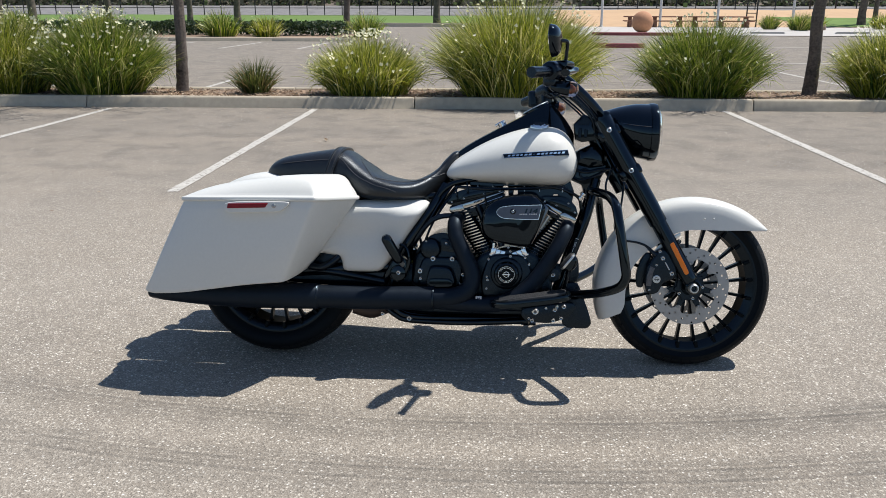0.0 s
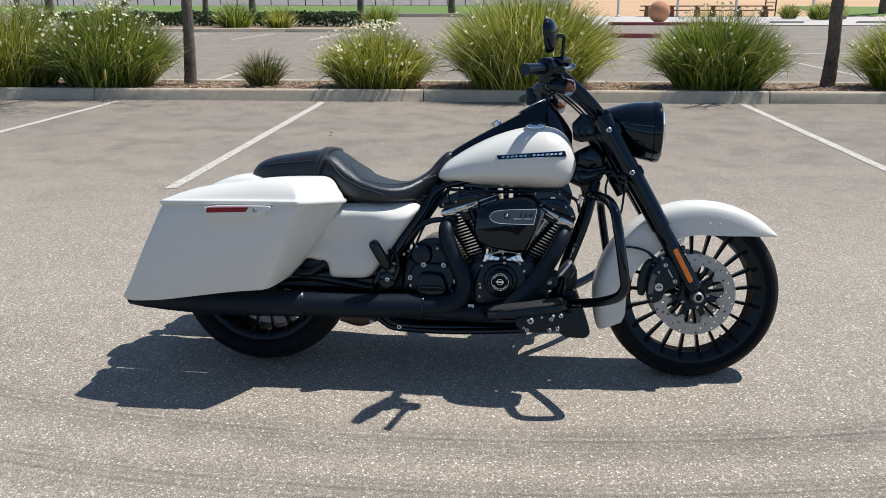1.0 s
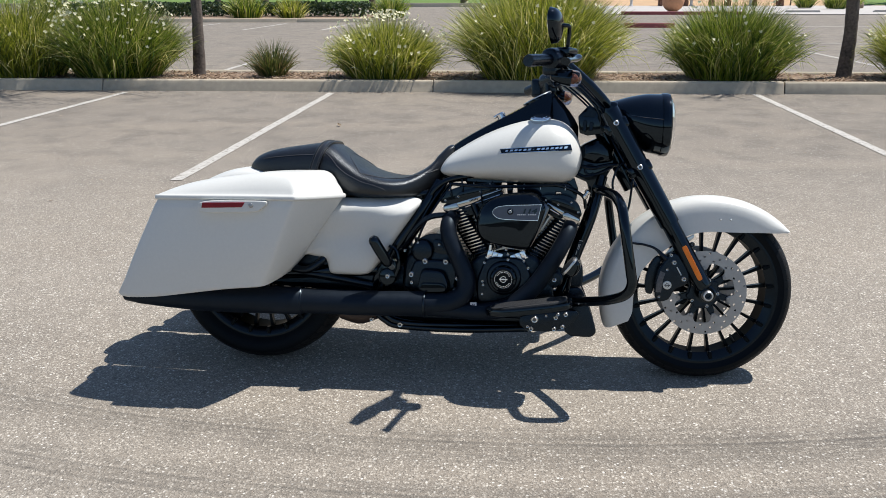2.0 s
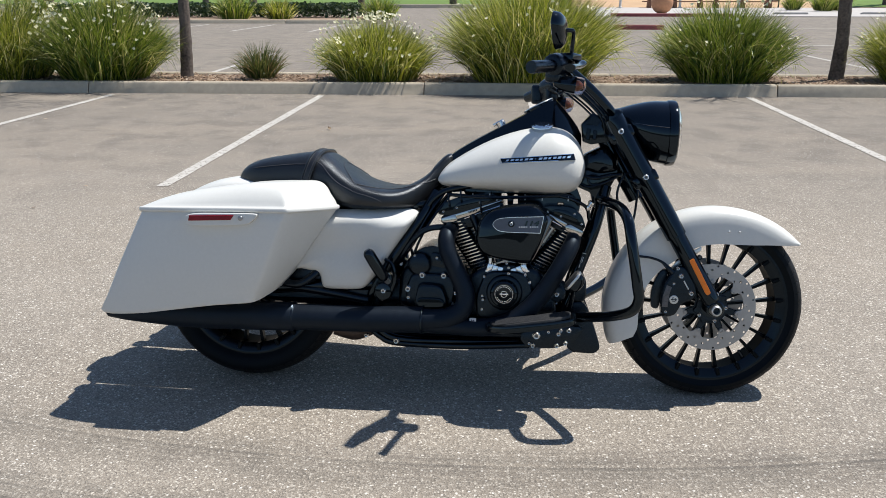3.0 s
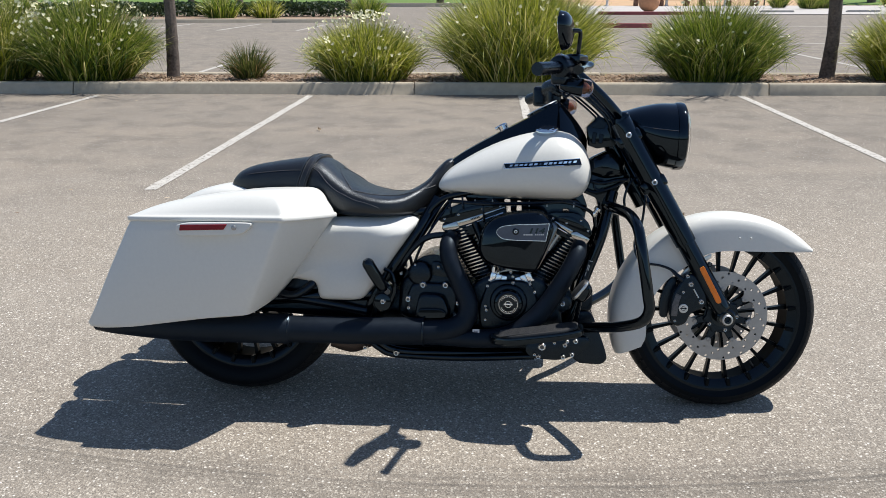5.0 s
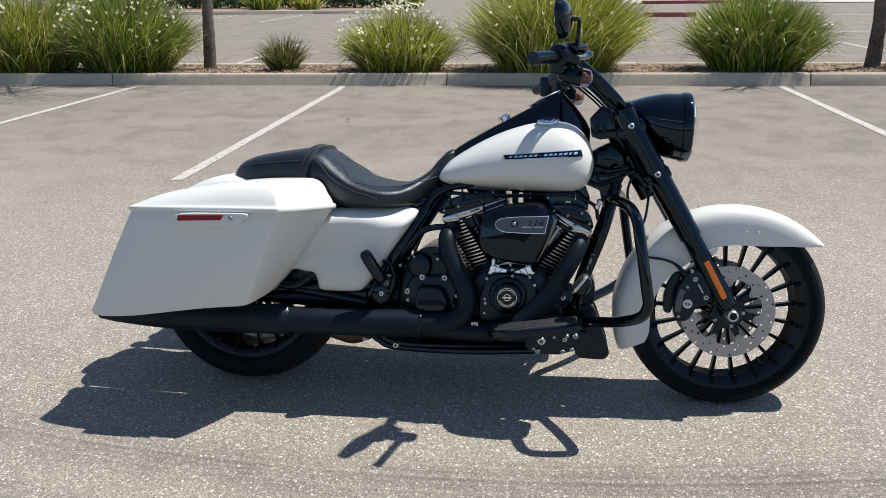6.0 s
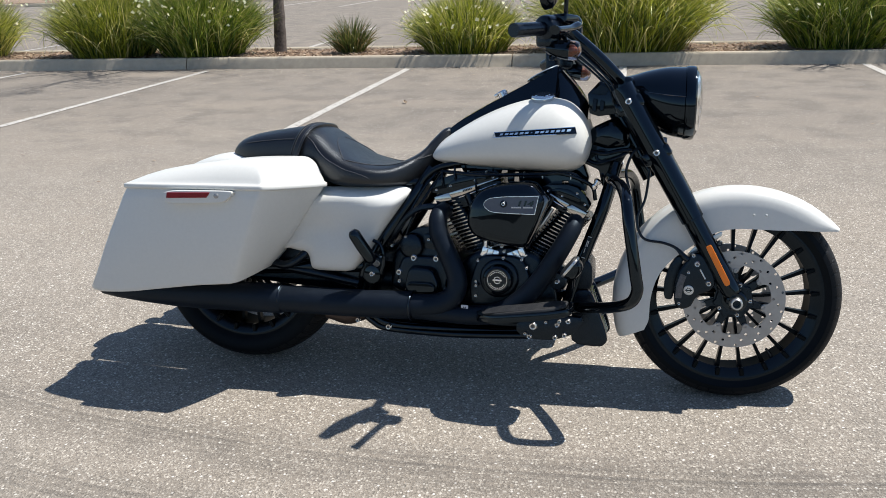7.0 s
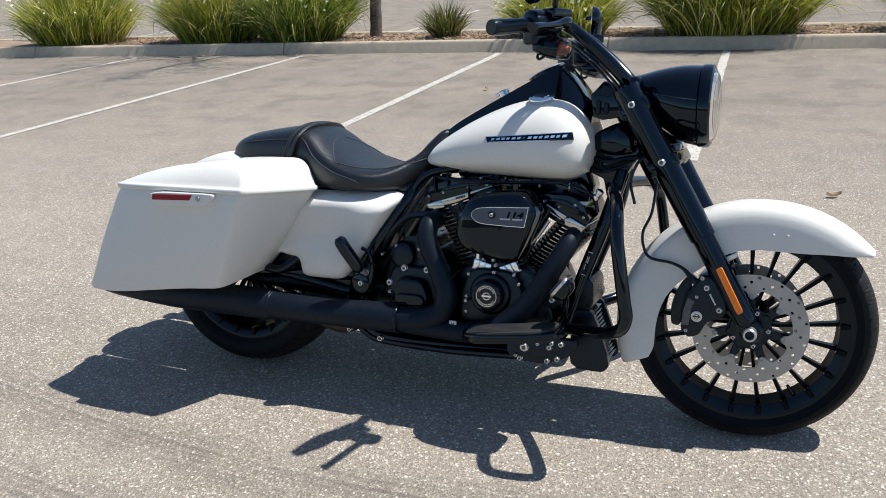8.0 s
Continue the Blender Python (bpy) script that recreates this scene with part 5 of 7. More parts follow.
# -- fuel tank --
bm = bmesh.new()
rings = []
TANK = [(0.626, 0.703, 0.726, 0.088), (0.634, 0.694, 0.742, 0.102), (0.655, 0.687, 0.766, 0.122), (0.70, 0.682, 0.797, 0.146), (0.76, 0.678, 0.832, 0.167), (0.83, 0.674, 0.865, 0.182), (0.90, 0.671, 0.890, 0.189),
        (0.96, 0.669, 0.904, 0.190), (1.01, 0.668, 0.907, 0.186), (1.05, 0.670, 0.893, 0.177), (1.082, 0.682, 0.862, 0.161), (1.102, 0.705, 0.826, 0.138), (1.112, 0.735, 0.792, 0.105), (1.115, 0.755, 0.775, 0.08)]
for u, wb, wt, h in values(TANK, 60):
    ring = []
    for i in range(56):
        a = 2 * math.pi * i / 56
        ca, sa = math.cos(a), math.sin(a)
        y = math.copysign(abs(ca) ** 0.86, ca) * h
        mid = wb + (wt - wb) * 0.40
        z = mid + (wt - mid) * abs(sa) ** 0.92 if sa > 0 else mid - (mid - wb) * abs(sa) ** 0.62
        ring.append(Vector((u + 0.012 * (z - 0.78), y, z)))
    rings.append(ring)
loft(bm, rings)
tank = part("fuel_tank", bm, M_WHITE, bike, "pearl white teardrop fuel tank", 60)
bm = bmesh.new()
rings = []
for u, wt, ht, hb in values([(0.655, 0.792, 0.026, 0.034), (0.70, 0.824, 0.034, 0.044), (0.78, 0.870, 0.040, 0.054), (0.86, 0.912, 0.052, 0.070), (0.91, 0.938, 0.060, 0.082), (0.955, 0.962, 0.064, 0.092), (0.995, 0.984, 0.064, 0.098), (1.010, 0.988, 0.062, 0.099), (1.03, 0.968, 0.062, 0.099), (1.058, 0.937, 0.060, 0.092), (1.082, 0.905, 0.054, 0.082), (1.10, 0.872, 0.046, 0.068)], 40):
    b = np.interp(u, [r[0] for r in TANK], [r[2] for r in TANK]) - 0.035
    rings.append([P(u, q * hb if k == 0 else q * (ht + (hb - ht) * 0.35) if k == 1 else q * ht, (b, wt - 0.030, wt - 0.004)[k]) for q, k in ((1, 0), (1, 1), (1, 2))] +
                 [P(u, ht * 0.6, wt), P(u, -ht * 0.6, wt)] + [P(u, -ht, wt - 0.004), P(u, -(ht + (hb - ht) * 0.35), wt - 0.030), P(u, -hb, b)])
loft(bm, rings)
console = part("tank_console", bm, M_BLACK, tank, "gloss black console along the tank")
bm = bmesh.new()
lathe(bm, [(0.052, -0.01), (0.054, 0.002), (0.053, 0.005), (0.050, 0.006), (0.047, 0.003), (0.0003, 0.003)], P(0.954, 0, 0.965), Vector((-0.46, 0, 0.89)), 44)
speedo = part("speedometer", bm, M_BLACK, console)
bm = bmesh.new()
lathe(bm, [(0.0535, 0.0015), (0.0548, 0.003), (0.0535, 0.0052), (0.0520, 0.0058)], P(0.954, 0, 0.965), Vector((-0.46, 0, 0.89)), 44)
part("speedometer_bezel", bm, M_ALU, speedo)
bm = bmesh.new()
lathe(bm, [(0.034, -0.014), (0.036, -0.002), (0.037, 0.000), (0.036, 0.003), (0.032, 0.0055), (0.024, 0.006), (0.022, 0.008), (0.0003, 0.009)], P(0.969, 0.098, 0.897), Vector((-0.06, -0.34, 1)), 40)
part("fuel_cap", bm, M_CHROME, tank, "polished chrome fuel cap")
bm = bmesh.new()
lathe(bm, [(0.016, -0.01), (0.017, 0.008), (0.013, 0.012), (0.0003, 0.013)], P(0.827, 0, 0.903), Vector((-0.5, 0, 1)), 20)
box(bm, (-0.022, -0.007, 0.002), (0.014, 0.007, 0.012), 0.003, 2, Matrix.Translation(P(0.824, 0, 0.902)) @ Matrix.Rotation(radians(-30), 4, "Y"))
part("ignition_knob", bm, M_CHROME, console, "chrome ignition switch knob")


def tank_side(u, w):
    """How far the tank's right side stands out at a place."""
    h = np.interp(u, [r[0] for r in TANK], [r[3] for r in TANK])
    wb = np.interp(u, [r[0] for r in TANK], [r[1] for r in TANK])
    wt = np.interp(u, [r[0] for r in TANK], [r[2] for r in TANK])
    mid = wb + (wt - wb) * 0.40
    k = min(1, max(0, (w - mid) / (wt - mid))) ** (1 / 0.92) if w > mid else 0
    return float(h * max(0.02, 1 - k * k) ** 0.43)


bm = bmesh.new()
rings = []
for i in range(19):
    t = i / 18
    u = 0.838 + 0.235 * t
    lo, hi = 0.774 + 0.016 * t, 0.790 + 0.020 * t
    rings.append([P(u + 0.006, tank_side(u, lo) - 0.004, lo), P(u + 0.006, tank_side(u, lo) + 0.003, lo), P(u, tank_side(u, hi) + 0.003, hi), P(u, tank_side(u, hi) - 0.004, hi)])
loft(bm, rings)
badge = part("tank_badge", bm, M_BLACK, tank, "black badge strip with a silver edge")
bm = bmesh.new()
for lo_, hi_ in ((0.0055, 0.0068), (0.0, 0.0012)):
    rings = []
    for i in range(19):
        t = i / 18
        u = 0.838 + 0.235 * t
        w0 = (0.774 + 0.016 * t) if lo_ == 0 else (0.7885 + 0.020 * t)
        rings.append([P(u, tank_side(u, w0) + 0.002, w0), P(u, tank_side(u, w0) + 0.0042, w0), P(u, tank_side(u, w0 + 0.0016) + 0.0042, w0 + 0.0016), P(u, tank_side(u, w0 + 0.0016) + 0.002, w0 + 0.0016)])
    loft(bm, rings)
part("badge_edge", bm, M_FINEDGE, badge)
bm = bmesh.new()
for i in range(14):
    t0, t1 = 0.06 + 0.064 * i, 0.06 + 0.064 * i + (0.044 if i % 3 else 0.036)
    if i == 6:
        t0, t1 = t0 + 0.01, t1 - 0.012
    ring = []
    for t in (t0, t1):
        u = 0.838 + 0.235 * t
        lo, hi = 0.7800 + 0.0172 * t, 0.7855 + 0.0188 * t
        if i == 6:
            lo, hi = lo + 0.002, hi - 0.002
        ring.append([P(u + 0.003, tank_side(u, lo) + 0.002, lo), P(u + 0.003, tank_side(u, lo) + 0.0042, lo), P(u + 0.006, tank_side(u, hi) + 0.0042, hi), P(u + 0.006, tank_side(u, hi) + 0.002, hi)])
    loft(bm, ring)
part("badge_bars", bm, M_FINEDGE, badge, "row of plain silver bars")

# -- seat --
SEAT = [(-0.080, 0.684, 0.700, 0.050), (-0.070, 0.676, 0.725, 0.082), (-0.045, 0.670, 0.750, 0.104), (0.0, 0.664, 0.768, 0.122), (0.06, 0.656, 0.780, 0.134), (0.13, 0.648, 0.791, 0.142), (0.19, 0.640, 0.799, 0.148),
        (0.225, 0.630, 0.797, 0.153), (0.255, 0.620, 0.784, 0.160), (0.295, 0.610, 0.755, 0.174), (0.345, 0.605, 0.722, 0.188), (0.40, 0.605, 0.702, 0.194), (0.455, 0.607, 0.689, 0.190), (0.505, 0.608, 0.690, 0.170),
        (0.545, 0.611, 0.706, 0.138), (0.58, 0.622, 0.730, 0.102), (0.615, 0.660, 0.768, 0.070), (0.642, 0.715, 0.794, 0.052), (0.660, 0.758, 0.799, 0.040), (0.670, 0.780, 0.793, 0.028)]


def seat_ring(u, wb, wt, h, grow=0.0, a0=0.0, a1=2 * math.pi, n=44):
    ring = []
    for i in range(n):
        a = a0 + (a1 - a0) * i / (n if a1 - a0 > 6 else n - 1)
        ca, sa = math.cos(a), math.sin(a)
        y = math.copysign(abs(ca) ** 0.7, ca) * (h + grow)
        mid = wb + (wt - wb) * 0.42
        dish = 0.010 * math.exp(-((u - 0.40) / 0.10) ** 2) * (1 - ca * ca)
        z = mid + (wt + grow - mid) * abs(sa) ** 0.66 - dish if sa > 0 else mid - (mid - wb) * abs(sa) ** 0.45
        ring.append(Vector((u + 0.10 * (z - mid) * (0.5 if 0.3 < u < 0.6 else 0.0), y, z)))
    return ring


bm = bmesh.new()
loft(bm, [seat_ring(*r) for r in values(SEAT, 70)])
seat = part("seat", bm, M_LEATHER, bike, "black stitched two-up seat", 70)
bm = bmesh.new()
rings = []
for du, g in ((-0.017, -0.002), (-0.0165, 0.008), (-0.013, 0.010), (-0.011, 0.0075), (0.011, 0.0075), (0.013, 0.010), (0.0165, 0.008), (0.017, -0.002)):
    u = 0.214 + du
    k = [float(np.interp(u, [r[0] for r in SEAT], [r[j] for r in SEAT])) for j in (1, 2, 3)]
    ring = seat_ring(u, *k, g, -0.35, math.pi + 0.35, 40)
    rings.append([p + Vector((0.32 * (0.80 - p.z), 0, 0)) * -1 for p in ring])
loft(bm, rings, caps=False, loop=False)
strap = part("seat_strap", bm, M_LEATHER, seat, "black seat strap")
for du in (-0.008, 0.008):
    u = 0.214 + du
    k = [float(np.interp(u, [r[0] for r in SEAT], [r[j] for r in SEAT])) for j in (1, 2, 3)]
    bm = bmesh.new()
    sweep(bm, [p - Vector((0.32 * (0.80 - p.z), 0, 0)) for p in seat_ring(u, *k, 0.0080, -0.3, math.pi + 0.3, 30)], 0.0011, 6)
    part("strap_stitching", bm, M_STITCH, strap)


def seam(us, angs, r=0.0012):
    pts = []
    for u, a in zip(us, angs):
        k = [float(np.interp(u, [x[0] for x in SEAT], [x[j] for x in SEAT])) for j in (1, 2, 3)]
        pts.append(seat_ring(u, *k, 0.0006, a, a + 0.01, 2)[0])
    o = bmesh.new()
    return sweep(o, pts, r, 6)


for us, angs in (((0.218, 0.24, 0.27, 0.30, 0.33, 0.365, 0.405, 0.445, 0.468), (0.55, 0.46, 0.26, 0.19, 0.17, 0.12, 0.09, 0.0, -0.35)), ((0.285, 0.30, 0.325, 0.345, 0.352), (1.5, 1.26, 0.94, 0.70, 0.6)),
                 ((0.36, 0.405, 0.45, 0.50, 0.54, 0.58, 0.615), (0.62, 0.80, 0.95, 0.92, 0.74, 0.38, 0.04)), ((-0.065, 0.0, 0.075, 0.135, 0.18), (0.62, 0.38, 0.41, 0.42, 0.40))):
    part("seat_seam", seam(us, angs), M_STITCH, seat)
    part("seat_seam", seam(us, [math.pi - a for a in angs]), M_STITCH, seat)


# -- saddlebags --
def saddlebag(side):
    f = lambda u, s, w: P(u, s * side, w)
    # outline from the rear inner corner round the outside to the front inner corner: bottom and top
    low = [(-0.425, 0.17, 0.268), (-0.446, 0.25, 0.262), (-0.449, 0.330, 0.262), (-0.437, 0.362, 0.262), (-0.32, 0.370, 0.270), (-0.19, 0.375, 0.288), (-0.05, 0.378, 0.307), (0.05, 0.374, 0.316), (0.082, 0.358, 0.318), (0.105, 0.30, 0.330), (0.118, 0.25, 0.340), (0.12, 0.17, 0.345)]
    top = [(-0.282, 0.17, 0.602), (-0.293, 0.26, 0.602), (-0.294, 0.340, 0.602), (-0.284, 0.368, 0.603), (-0.20, 0.387, 0.606), (-0.10, 0.397, 0.609), (0.02, 0.405, 0.612), (0.165, 0.409, 0.614), (0.204, 0.398, 0.614), (0.262, 0.30, 0.613), (0.301, 0.208, 0.612), (0.288, 0.17, 0.612)]
    n = 48
    lo, hi = values(low, n), values(top, n)
    cl = lo.mean(0)
    rings = []
    for k, t in ((0.55, -0.004), (0.9, -0.002), (0.975, 0.012), (1.0, 0.04)):
        rings.append([f(cl[0] + (p[0] - cl[0]) * k, cl[1] + (p[1] - cl[1]) * k, p[2] + t * 0.34 + (0.012 if k < 0.6 else 0)) for p in lo])
    for t in (0.2, 0.4, 0.6, 0.8, 0.9, 0.93, 1.0):
        bulge = 0.012 * math.sin(math.pi * t)
        ring = []
        for a, b in zip(lo, hi):
            p = a + (b - a) * t
            ring.append(f(p[0], p[1] + bulge * (1 if p[1] > 0.3 else 0) + (0.003 if 0.85 < t < 0.95 and p[1] > 0.2 else 0), p[2]))
        rings.append(ring)
    bm = bmesh.new()
    loft(bm, rings)
    bag = part("saddlebag", bm, M_WHITE, bike, "hard pearl white saddlebag")
    # the lid: a proud lip, then a shell that rounds in from the outer side, the front and the back
    rim = hi[:, :2]
    hub_ = np.array([0.0, 0.168])
    away = rim - hub_
    away /= np.linalg.norm(away, axis=1)[:, None]
    bm = bmesh.new()
    rings = []
    for grow, z in ((0.004, -0.001), (0.0085, 0.001), (0.0095, 0.004), (0.0095, 0.011), (0.007, 0.014), (0.001, 0.015)):
        ring = []
        for p, q in zip(hi, away):
            g = grow * min(1, max(0, (p[1] - 0.166) / 0.02))
            ring.append(f(p[0] + q[0] * g, p[1] + q[1] * g, p[2] + z))
        rings.append(ring)
    tilt_ = np.polyfit(hi[:, 0], hi[:, 2], 1)
    dense = values([tuple(r) for r in hi], 480)[:, :2]
    step = np.linalg.norm(np.gradient(dense, axis=0), axis=1)
    for k in (0.985, 0.965, 0.94, 0.91, 0.875, 0.835, 0.79, 0.74, 0.68, 0.60, 0.48, 0.3, 0.12):
        ring = []
        for p in rim:
            u, sq = hub_ + (p - hub_) * k
            # a soft distance to the rim, so that the shell has no hard ridges
            d = float((np.sum(step / np.maximum(2e-4, np.hypot(dense[:, 0] - u, dense[:, 1] - sq)) ** 4) / (math.pi / 2)) ** (-1 / 3))
            h = (1 - (1 - min(1, d / 0.105)) ** 2.6) ** 0.85
            crown = np.interp(u, [-0.29, -0.25, -0.18, -0.10, 0.05, 0.12, 0.30], [0.030, 0.042, 0.057, 0.070, 0.088, 0.091, 0.091])
            ring.append(f(u, max(0.168, sq), np.polyval(tilt_, u) + 0.014 + (crown - 0.014) * h))
        rings.append(ring)
    loft(bm, rings)
    part("bag_lid", bm, M_WHITE, bag, "white moulded lid", 55)
    bm = bmesh.new()
    s0 = 0.398
    o = bmesh.new()
    prism(o, curve_poly([(-0.122, 0.566), (0.076, 0.574), (0.106, 0.598), (0.109, 0.612), (-0.122, 0.606)], 5), s0, 0.4275, 0.004, 3)
    if side < 0:
        o = mirrored(o)
    latch = part("bag_latch", o, M_WHITE, bag)
    o = bmesh.new()
    prism(o, [(-0.111, 0.583), (0.025, 0.589), (0.036, 0.605), (-0.108, 0.600)], 0.422, 0.4305, 0.0015, 1)
    if side < 0:
        o = mirrored(o)
    part("latch_reflector", o, M_RED, latch, "red reflector strip on the latch")
    bolt(0.056, 0.427 * side, 0.5955, 0.0085, latch, 0.004, SIDE * side, mat=M_STEEL, socket=False)
    return bag


saddlebag(1)
saddlebag(-1)

# -- rear turn signals, behind the bags --
def rear_signal(side):
    f = lambda u, s, w: P(u + (0.012 if side > 0 else 0.004), s * side, w)
    bm = bmesh.new()
    lathe(bm, [(0.004, -0.040), (0.014, -0.036), (0.024, -0.018), (0.0275, 0.006), (0.027, 0.020)], f(-0.322, 0.185, 0.565), Vector((-1, 0, 0.1)), 24)
    sweep(bm, [f(-0.322, 0.185, 0.565), f(-0.325, 0.12, 0.57), f(-0.33, 0.03, 0.57)], 0.011, 10)
    sig = part("rear_turn_signal", bm, M_BLACK, bike, "black bullet rear turn signal")
    bm = bmesh.new()
    lathe(bm, [(0.0262, 0.020), (0.0255, 0.028), (0.018, 0.036), (0.0003, 0.039)], f(-0.322, 0.185, 0.565), Vector((-1, 0, 0.1)), 24)
    part("lens", bm, M_RED, sig)


rear_signal(1)
rear_signal(-1)

# tail light on the rear fender
bm = bmesh.new()
loft(bm, [superring(P(u_, 0.0, w_), a_, b_, SIDE, UP, 28, 2.8) for u_, w_, a_, b_ in ((-0.33, 0.560, 0.060, 0.030), (-0.372, 0.556, 0.066, 0.034), (-0.388, 0.553, 0.066, 0.034))])
tail = part("tail_light", bm, M_BLACK, bike, "red tail light in a black housing")
bm = bmesh.new()
loft(bm, [superring(P(u_, 0.0, w_), a_, b_, SIDE, UP, 28, 2.8) for u_, w_, a_, b_ in ((-0.388, 0.553, 0.063, 0.031), (-0.402, 0.551, 0.060, 0.029), (-0.410, 0.550, 0.045, 0.019))])
part("lens", bm, M_RED, tail)

# -- rear fender and side covers --
rows = [(40, 0.352, 0.30, 1), (60, 0.362, 0.30, 1), (80, 0.374, 0.30, 1), (100, 0.384, 0.30, 1), (120, 0.390, 0.29, 1), (140, 0.400, 0.28, 1), (160, 0.412, 0.28, 1), (178, 0.424, 0.29, 0.95)]
part("rear_fender", fender_shell(RU, RW, rows, 0.146), M_WHITE, bike, "pearl white rear mudguard between the saddlebags")


def side_cover(side):
    out = [(0.14, 0.61), (0.31, 0.612), (0.50, 0.616), (0.548, 0.612), (0.566, 0.596), (0.545, 0.562), (0.50, 0.495), (0.45, 0.42), (0.405, 0.36), (0.375, 0.341), (0.30, 0.338), (0.258, 0.340), (0.246, 0.352), (0.240, 0.380), (0.225, 0.395), (0.17, 0.405), (0.14, 0.42)]
    n = 60
    edge = values([(*p, 0) for p in out] + [(*out[0], 0)], n)[:-1]
    c = np.array([0.35, 0.49, 0])
    step = lambda x, a, b: min(1, max(0, (x - a) / (b - a))) ** 2 * (3 - 2 * min(1, max(0, (x - a) / (b - a))))
    rings = []
    for k, s in ((1.0, 0.10), (1.0, 0.160), (0.99, 0.176), (0.97, 0.186), (0.94, 0.193), (0.90, 0.198), (0.85, 0.201), (0.78, 0.203), (0.70, 0.205), (0.60, 0.206), (0.48, 0.207), (0.32, 0.207), (0.12, 0.207)):
        ring = []
        for p in edge:
            q = c + (p - c) * k
            lean = 0.048 * step(q[1], 0.566 + 0.012 * math.sin((q[0] - 0.28) * 18), 0.618)
            belly = 0.012 * math.exp(-((q[1] - 0.475) / 0.045) ** 2)
            nose = 0.030 * step(q[0] - (q[1] - 0.36) * 0.62, 0.395, 0.46)
            ring.append(P(q[0], max(0.10, s - (lean + belly + nose) * step(s, 0.12, 0.18)) * side, q[1]))
        rings.append(ring)
    bm = bmesh.new()
    loft(bm, rings)
    return part("side_cover", bm, M_WHITE, bike, "pearl white side cover under the seat", 60)


side_cover(1)
side_cover(-1)

# -- frame --
bm = bmesh.new()
for s in (0.07, -0.07):
    sweep(bm, [P(1.19, s * 0.5, 0.70), P(1.155, s, 0.56), P(1.10, s, 0.40), P(1.06, s, 0.26), P(1.02, s, 0.20), P(0.94, s * 1.3, 0.17), P(0.72, s * 1.6, 0.162), P(0.50, s * 1.7, 0.165), P(0.43, s * 1.7, 0.21), P(0.40, s * 1.7, 0.30)], 0.019, 14)
    sweep(bm, [P(0.62, s * 1.2, 0.67), P(0.575, s * 1.9, 0.585), P(0.50, s * 2.2, 0.47), P(0.43, s * 2.2, 0.36), P(0.40, s * 2.0, 0.28)], 0.017, 12)
    sweep(bm, [P(0.60, s * 1.4, 0.63), P(0.30, s * 1.9, 0.60), P(0.05, s * 1.9, 0.56), P(-0.15, s * 1.9, 0.50)], 0.014, 12)
    sweep(bm, [P(0.45, s * 2, 0.36), P(0.20, s * 2.2, 0.345), P(RU, s * 2.2, RW)], 0.024, 12)
sweep(bm, [P(1.19, 0, 0.76), P(0.95, 0, 0.725), P(0.62, 0, 0.69)], 0.03, 14)
frame_part = part("frame", bm, M_BLACK, bike)
bm = bmesh.new()
for k in (0, 1, 2, 5):
    s = 0.09 + 0.012 * (k % 3)
    o = 0.012 * k
    sweep(bm, [P(0.64 + o * 0.5, s, 0.675 - o * 0.2), P(0.60 + o * 0.3, s + 0.02, 0.62 - o * 0.5), P(0.55 + o * 0.4, s + 0.03, 0.53 - o * 0.3), P(0.50 + o * 0.6, s + 0.015, 0.47 - o)], 0.0045, 7)
sweep(bm, [P(0.500, 0.14, 0.440), P(0.520, 0.15, 0.470), P(0.553, 0.155, 0.514), P(0.590, 0.155, 0.545), P(0.635, 0.150, 0.557), P(0.70, 0.12, 0.553)], 0.0105, 8)
sweep(bm, [P(0.66, 0.12, 0.665), P(0.80, 0.14, 0.66), P(0.95, 0.13, 0.665), P(1.06, 0.11, 0.67), P(1.10, 0.09, 0.64)], 0.006, 8)
part("wiring", bm, M_SATIN, frame_part)
# pale metal ticks standing in for sunlit asphalt glimpsed under the tank
for k in range(5):
    bm = bmesh.new()
    rnd = random.Random(k)
    u = 0.71 + 0.085 * k + 0.04 * rnd.random()
    box(bm, P(u, 0.118, 0.652), P(u + 0.004, 0.10, 0.668 + 0.004 * rnd.random()), 0.001, 1)
    part("clip", bm, M_ALU, frame_part)
# oil cooler: a core with louvres between two end plates, and a control box above it
bm = bmesh.new()
prism(bm, curve_poly([(1.075, 0.140), (1.150, 0.138), (1.160, 0.160), (1.110, 0.305), (1.08, 0.305)], 3), -0.075, 0.075, 0.004, 2)
cooler = part("oil_cooler", bm, M_WHEEL, bike, "black oil cooler with louvres between end plates")
for s0, s1 in ((0.054, 0.086), (-0.086, -0.062)):
    bm = bmesh.new()
    prism(bm, curve_poly([(1.072, 0.136), (1.172, 0.132), (1.190, 0.152), (1.182, 0.185), (1.138, 0.300), (1.120, 0.312), (1.080, 0.308)], 3), s0, s1, 0.006, 3)
    part("end_plate", bm, M_SATIN, cooler)
bm = bmesh.new()
box(bm, (-0.020, -0.056, -0.0022), (0.006, 0.066, 0.0022), 0.001, 1)
cooler_fin = part("cooler_fin", bm, M_DARKCHROME, cooler, "thin dark metal louvre")
for i in range(14):
    m = Matrix.Translation(P(1.178 - 0.050 * i / 13, 0.0, 0.168 + 0.130 * i / 13)) @ Matrix.Rotation(radians(14), 4, "Y")
    if i:
        again(cooler_fin, m, cooler)
    else:
        cooler_fin.matrix_basis = m
bm = bmesh.new()
prism(bm, curve_poly([(1.080, 0.312), (1.128, 0.310), (1.136, 0.330), (1.134, 0.385), (1.122, 0.402), (1.090, 0.400), (1.080, 0.380)], 3), -0.06, 0.084, 0.010, 3)
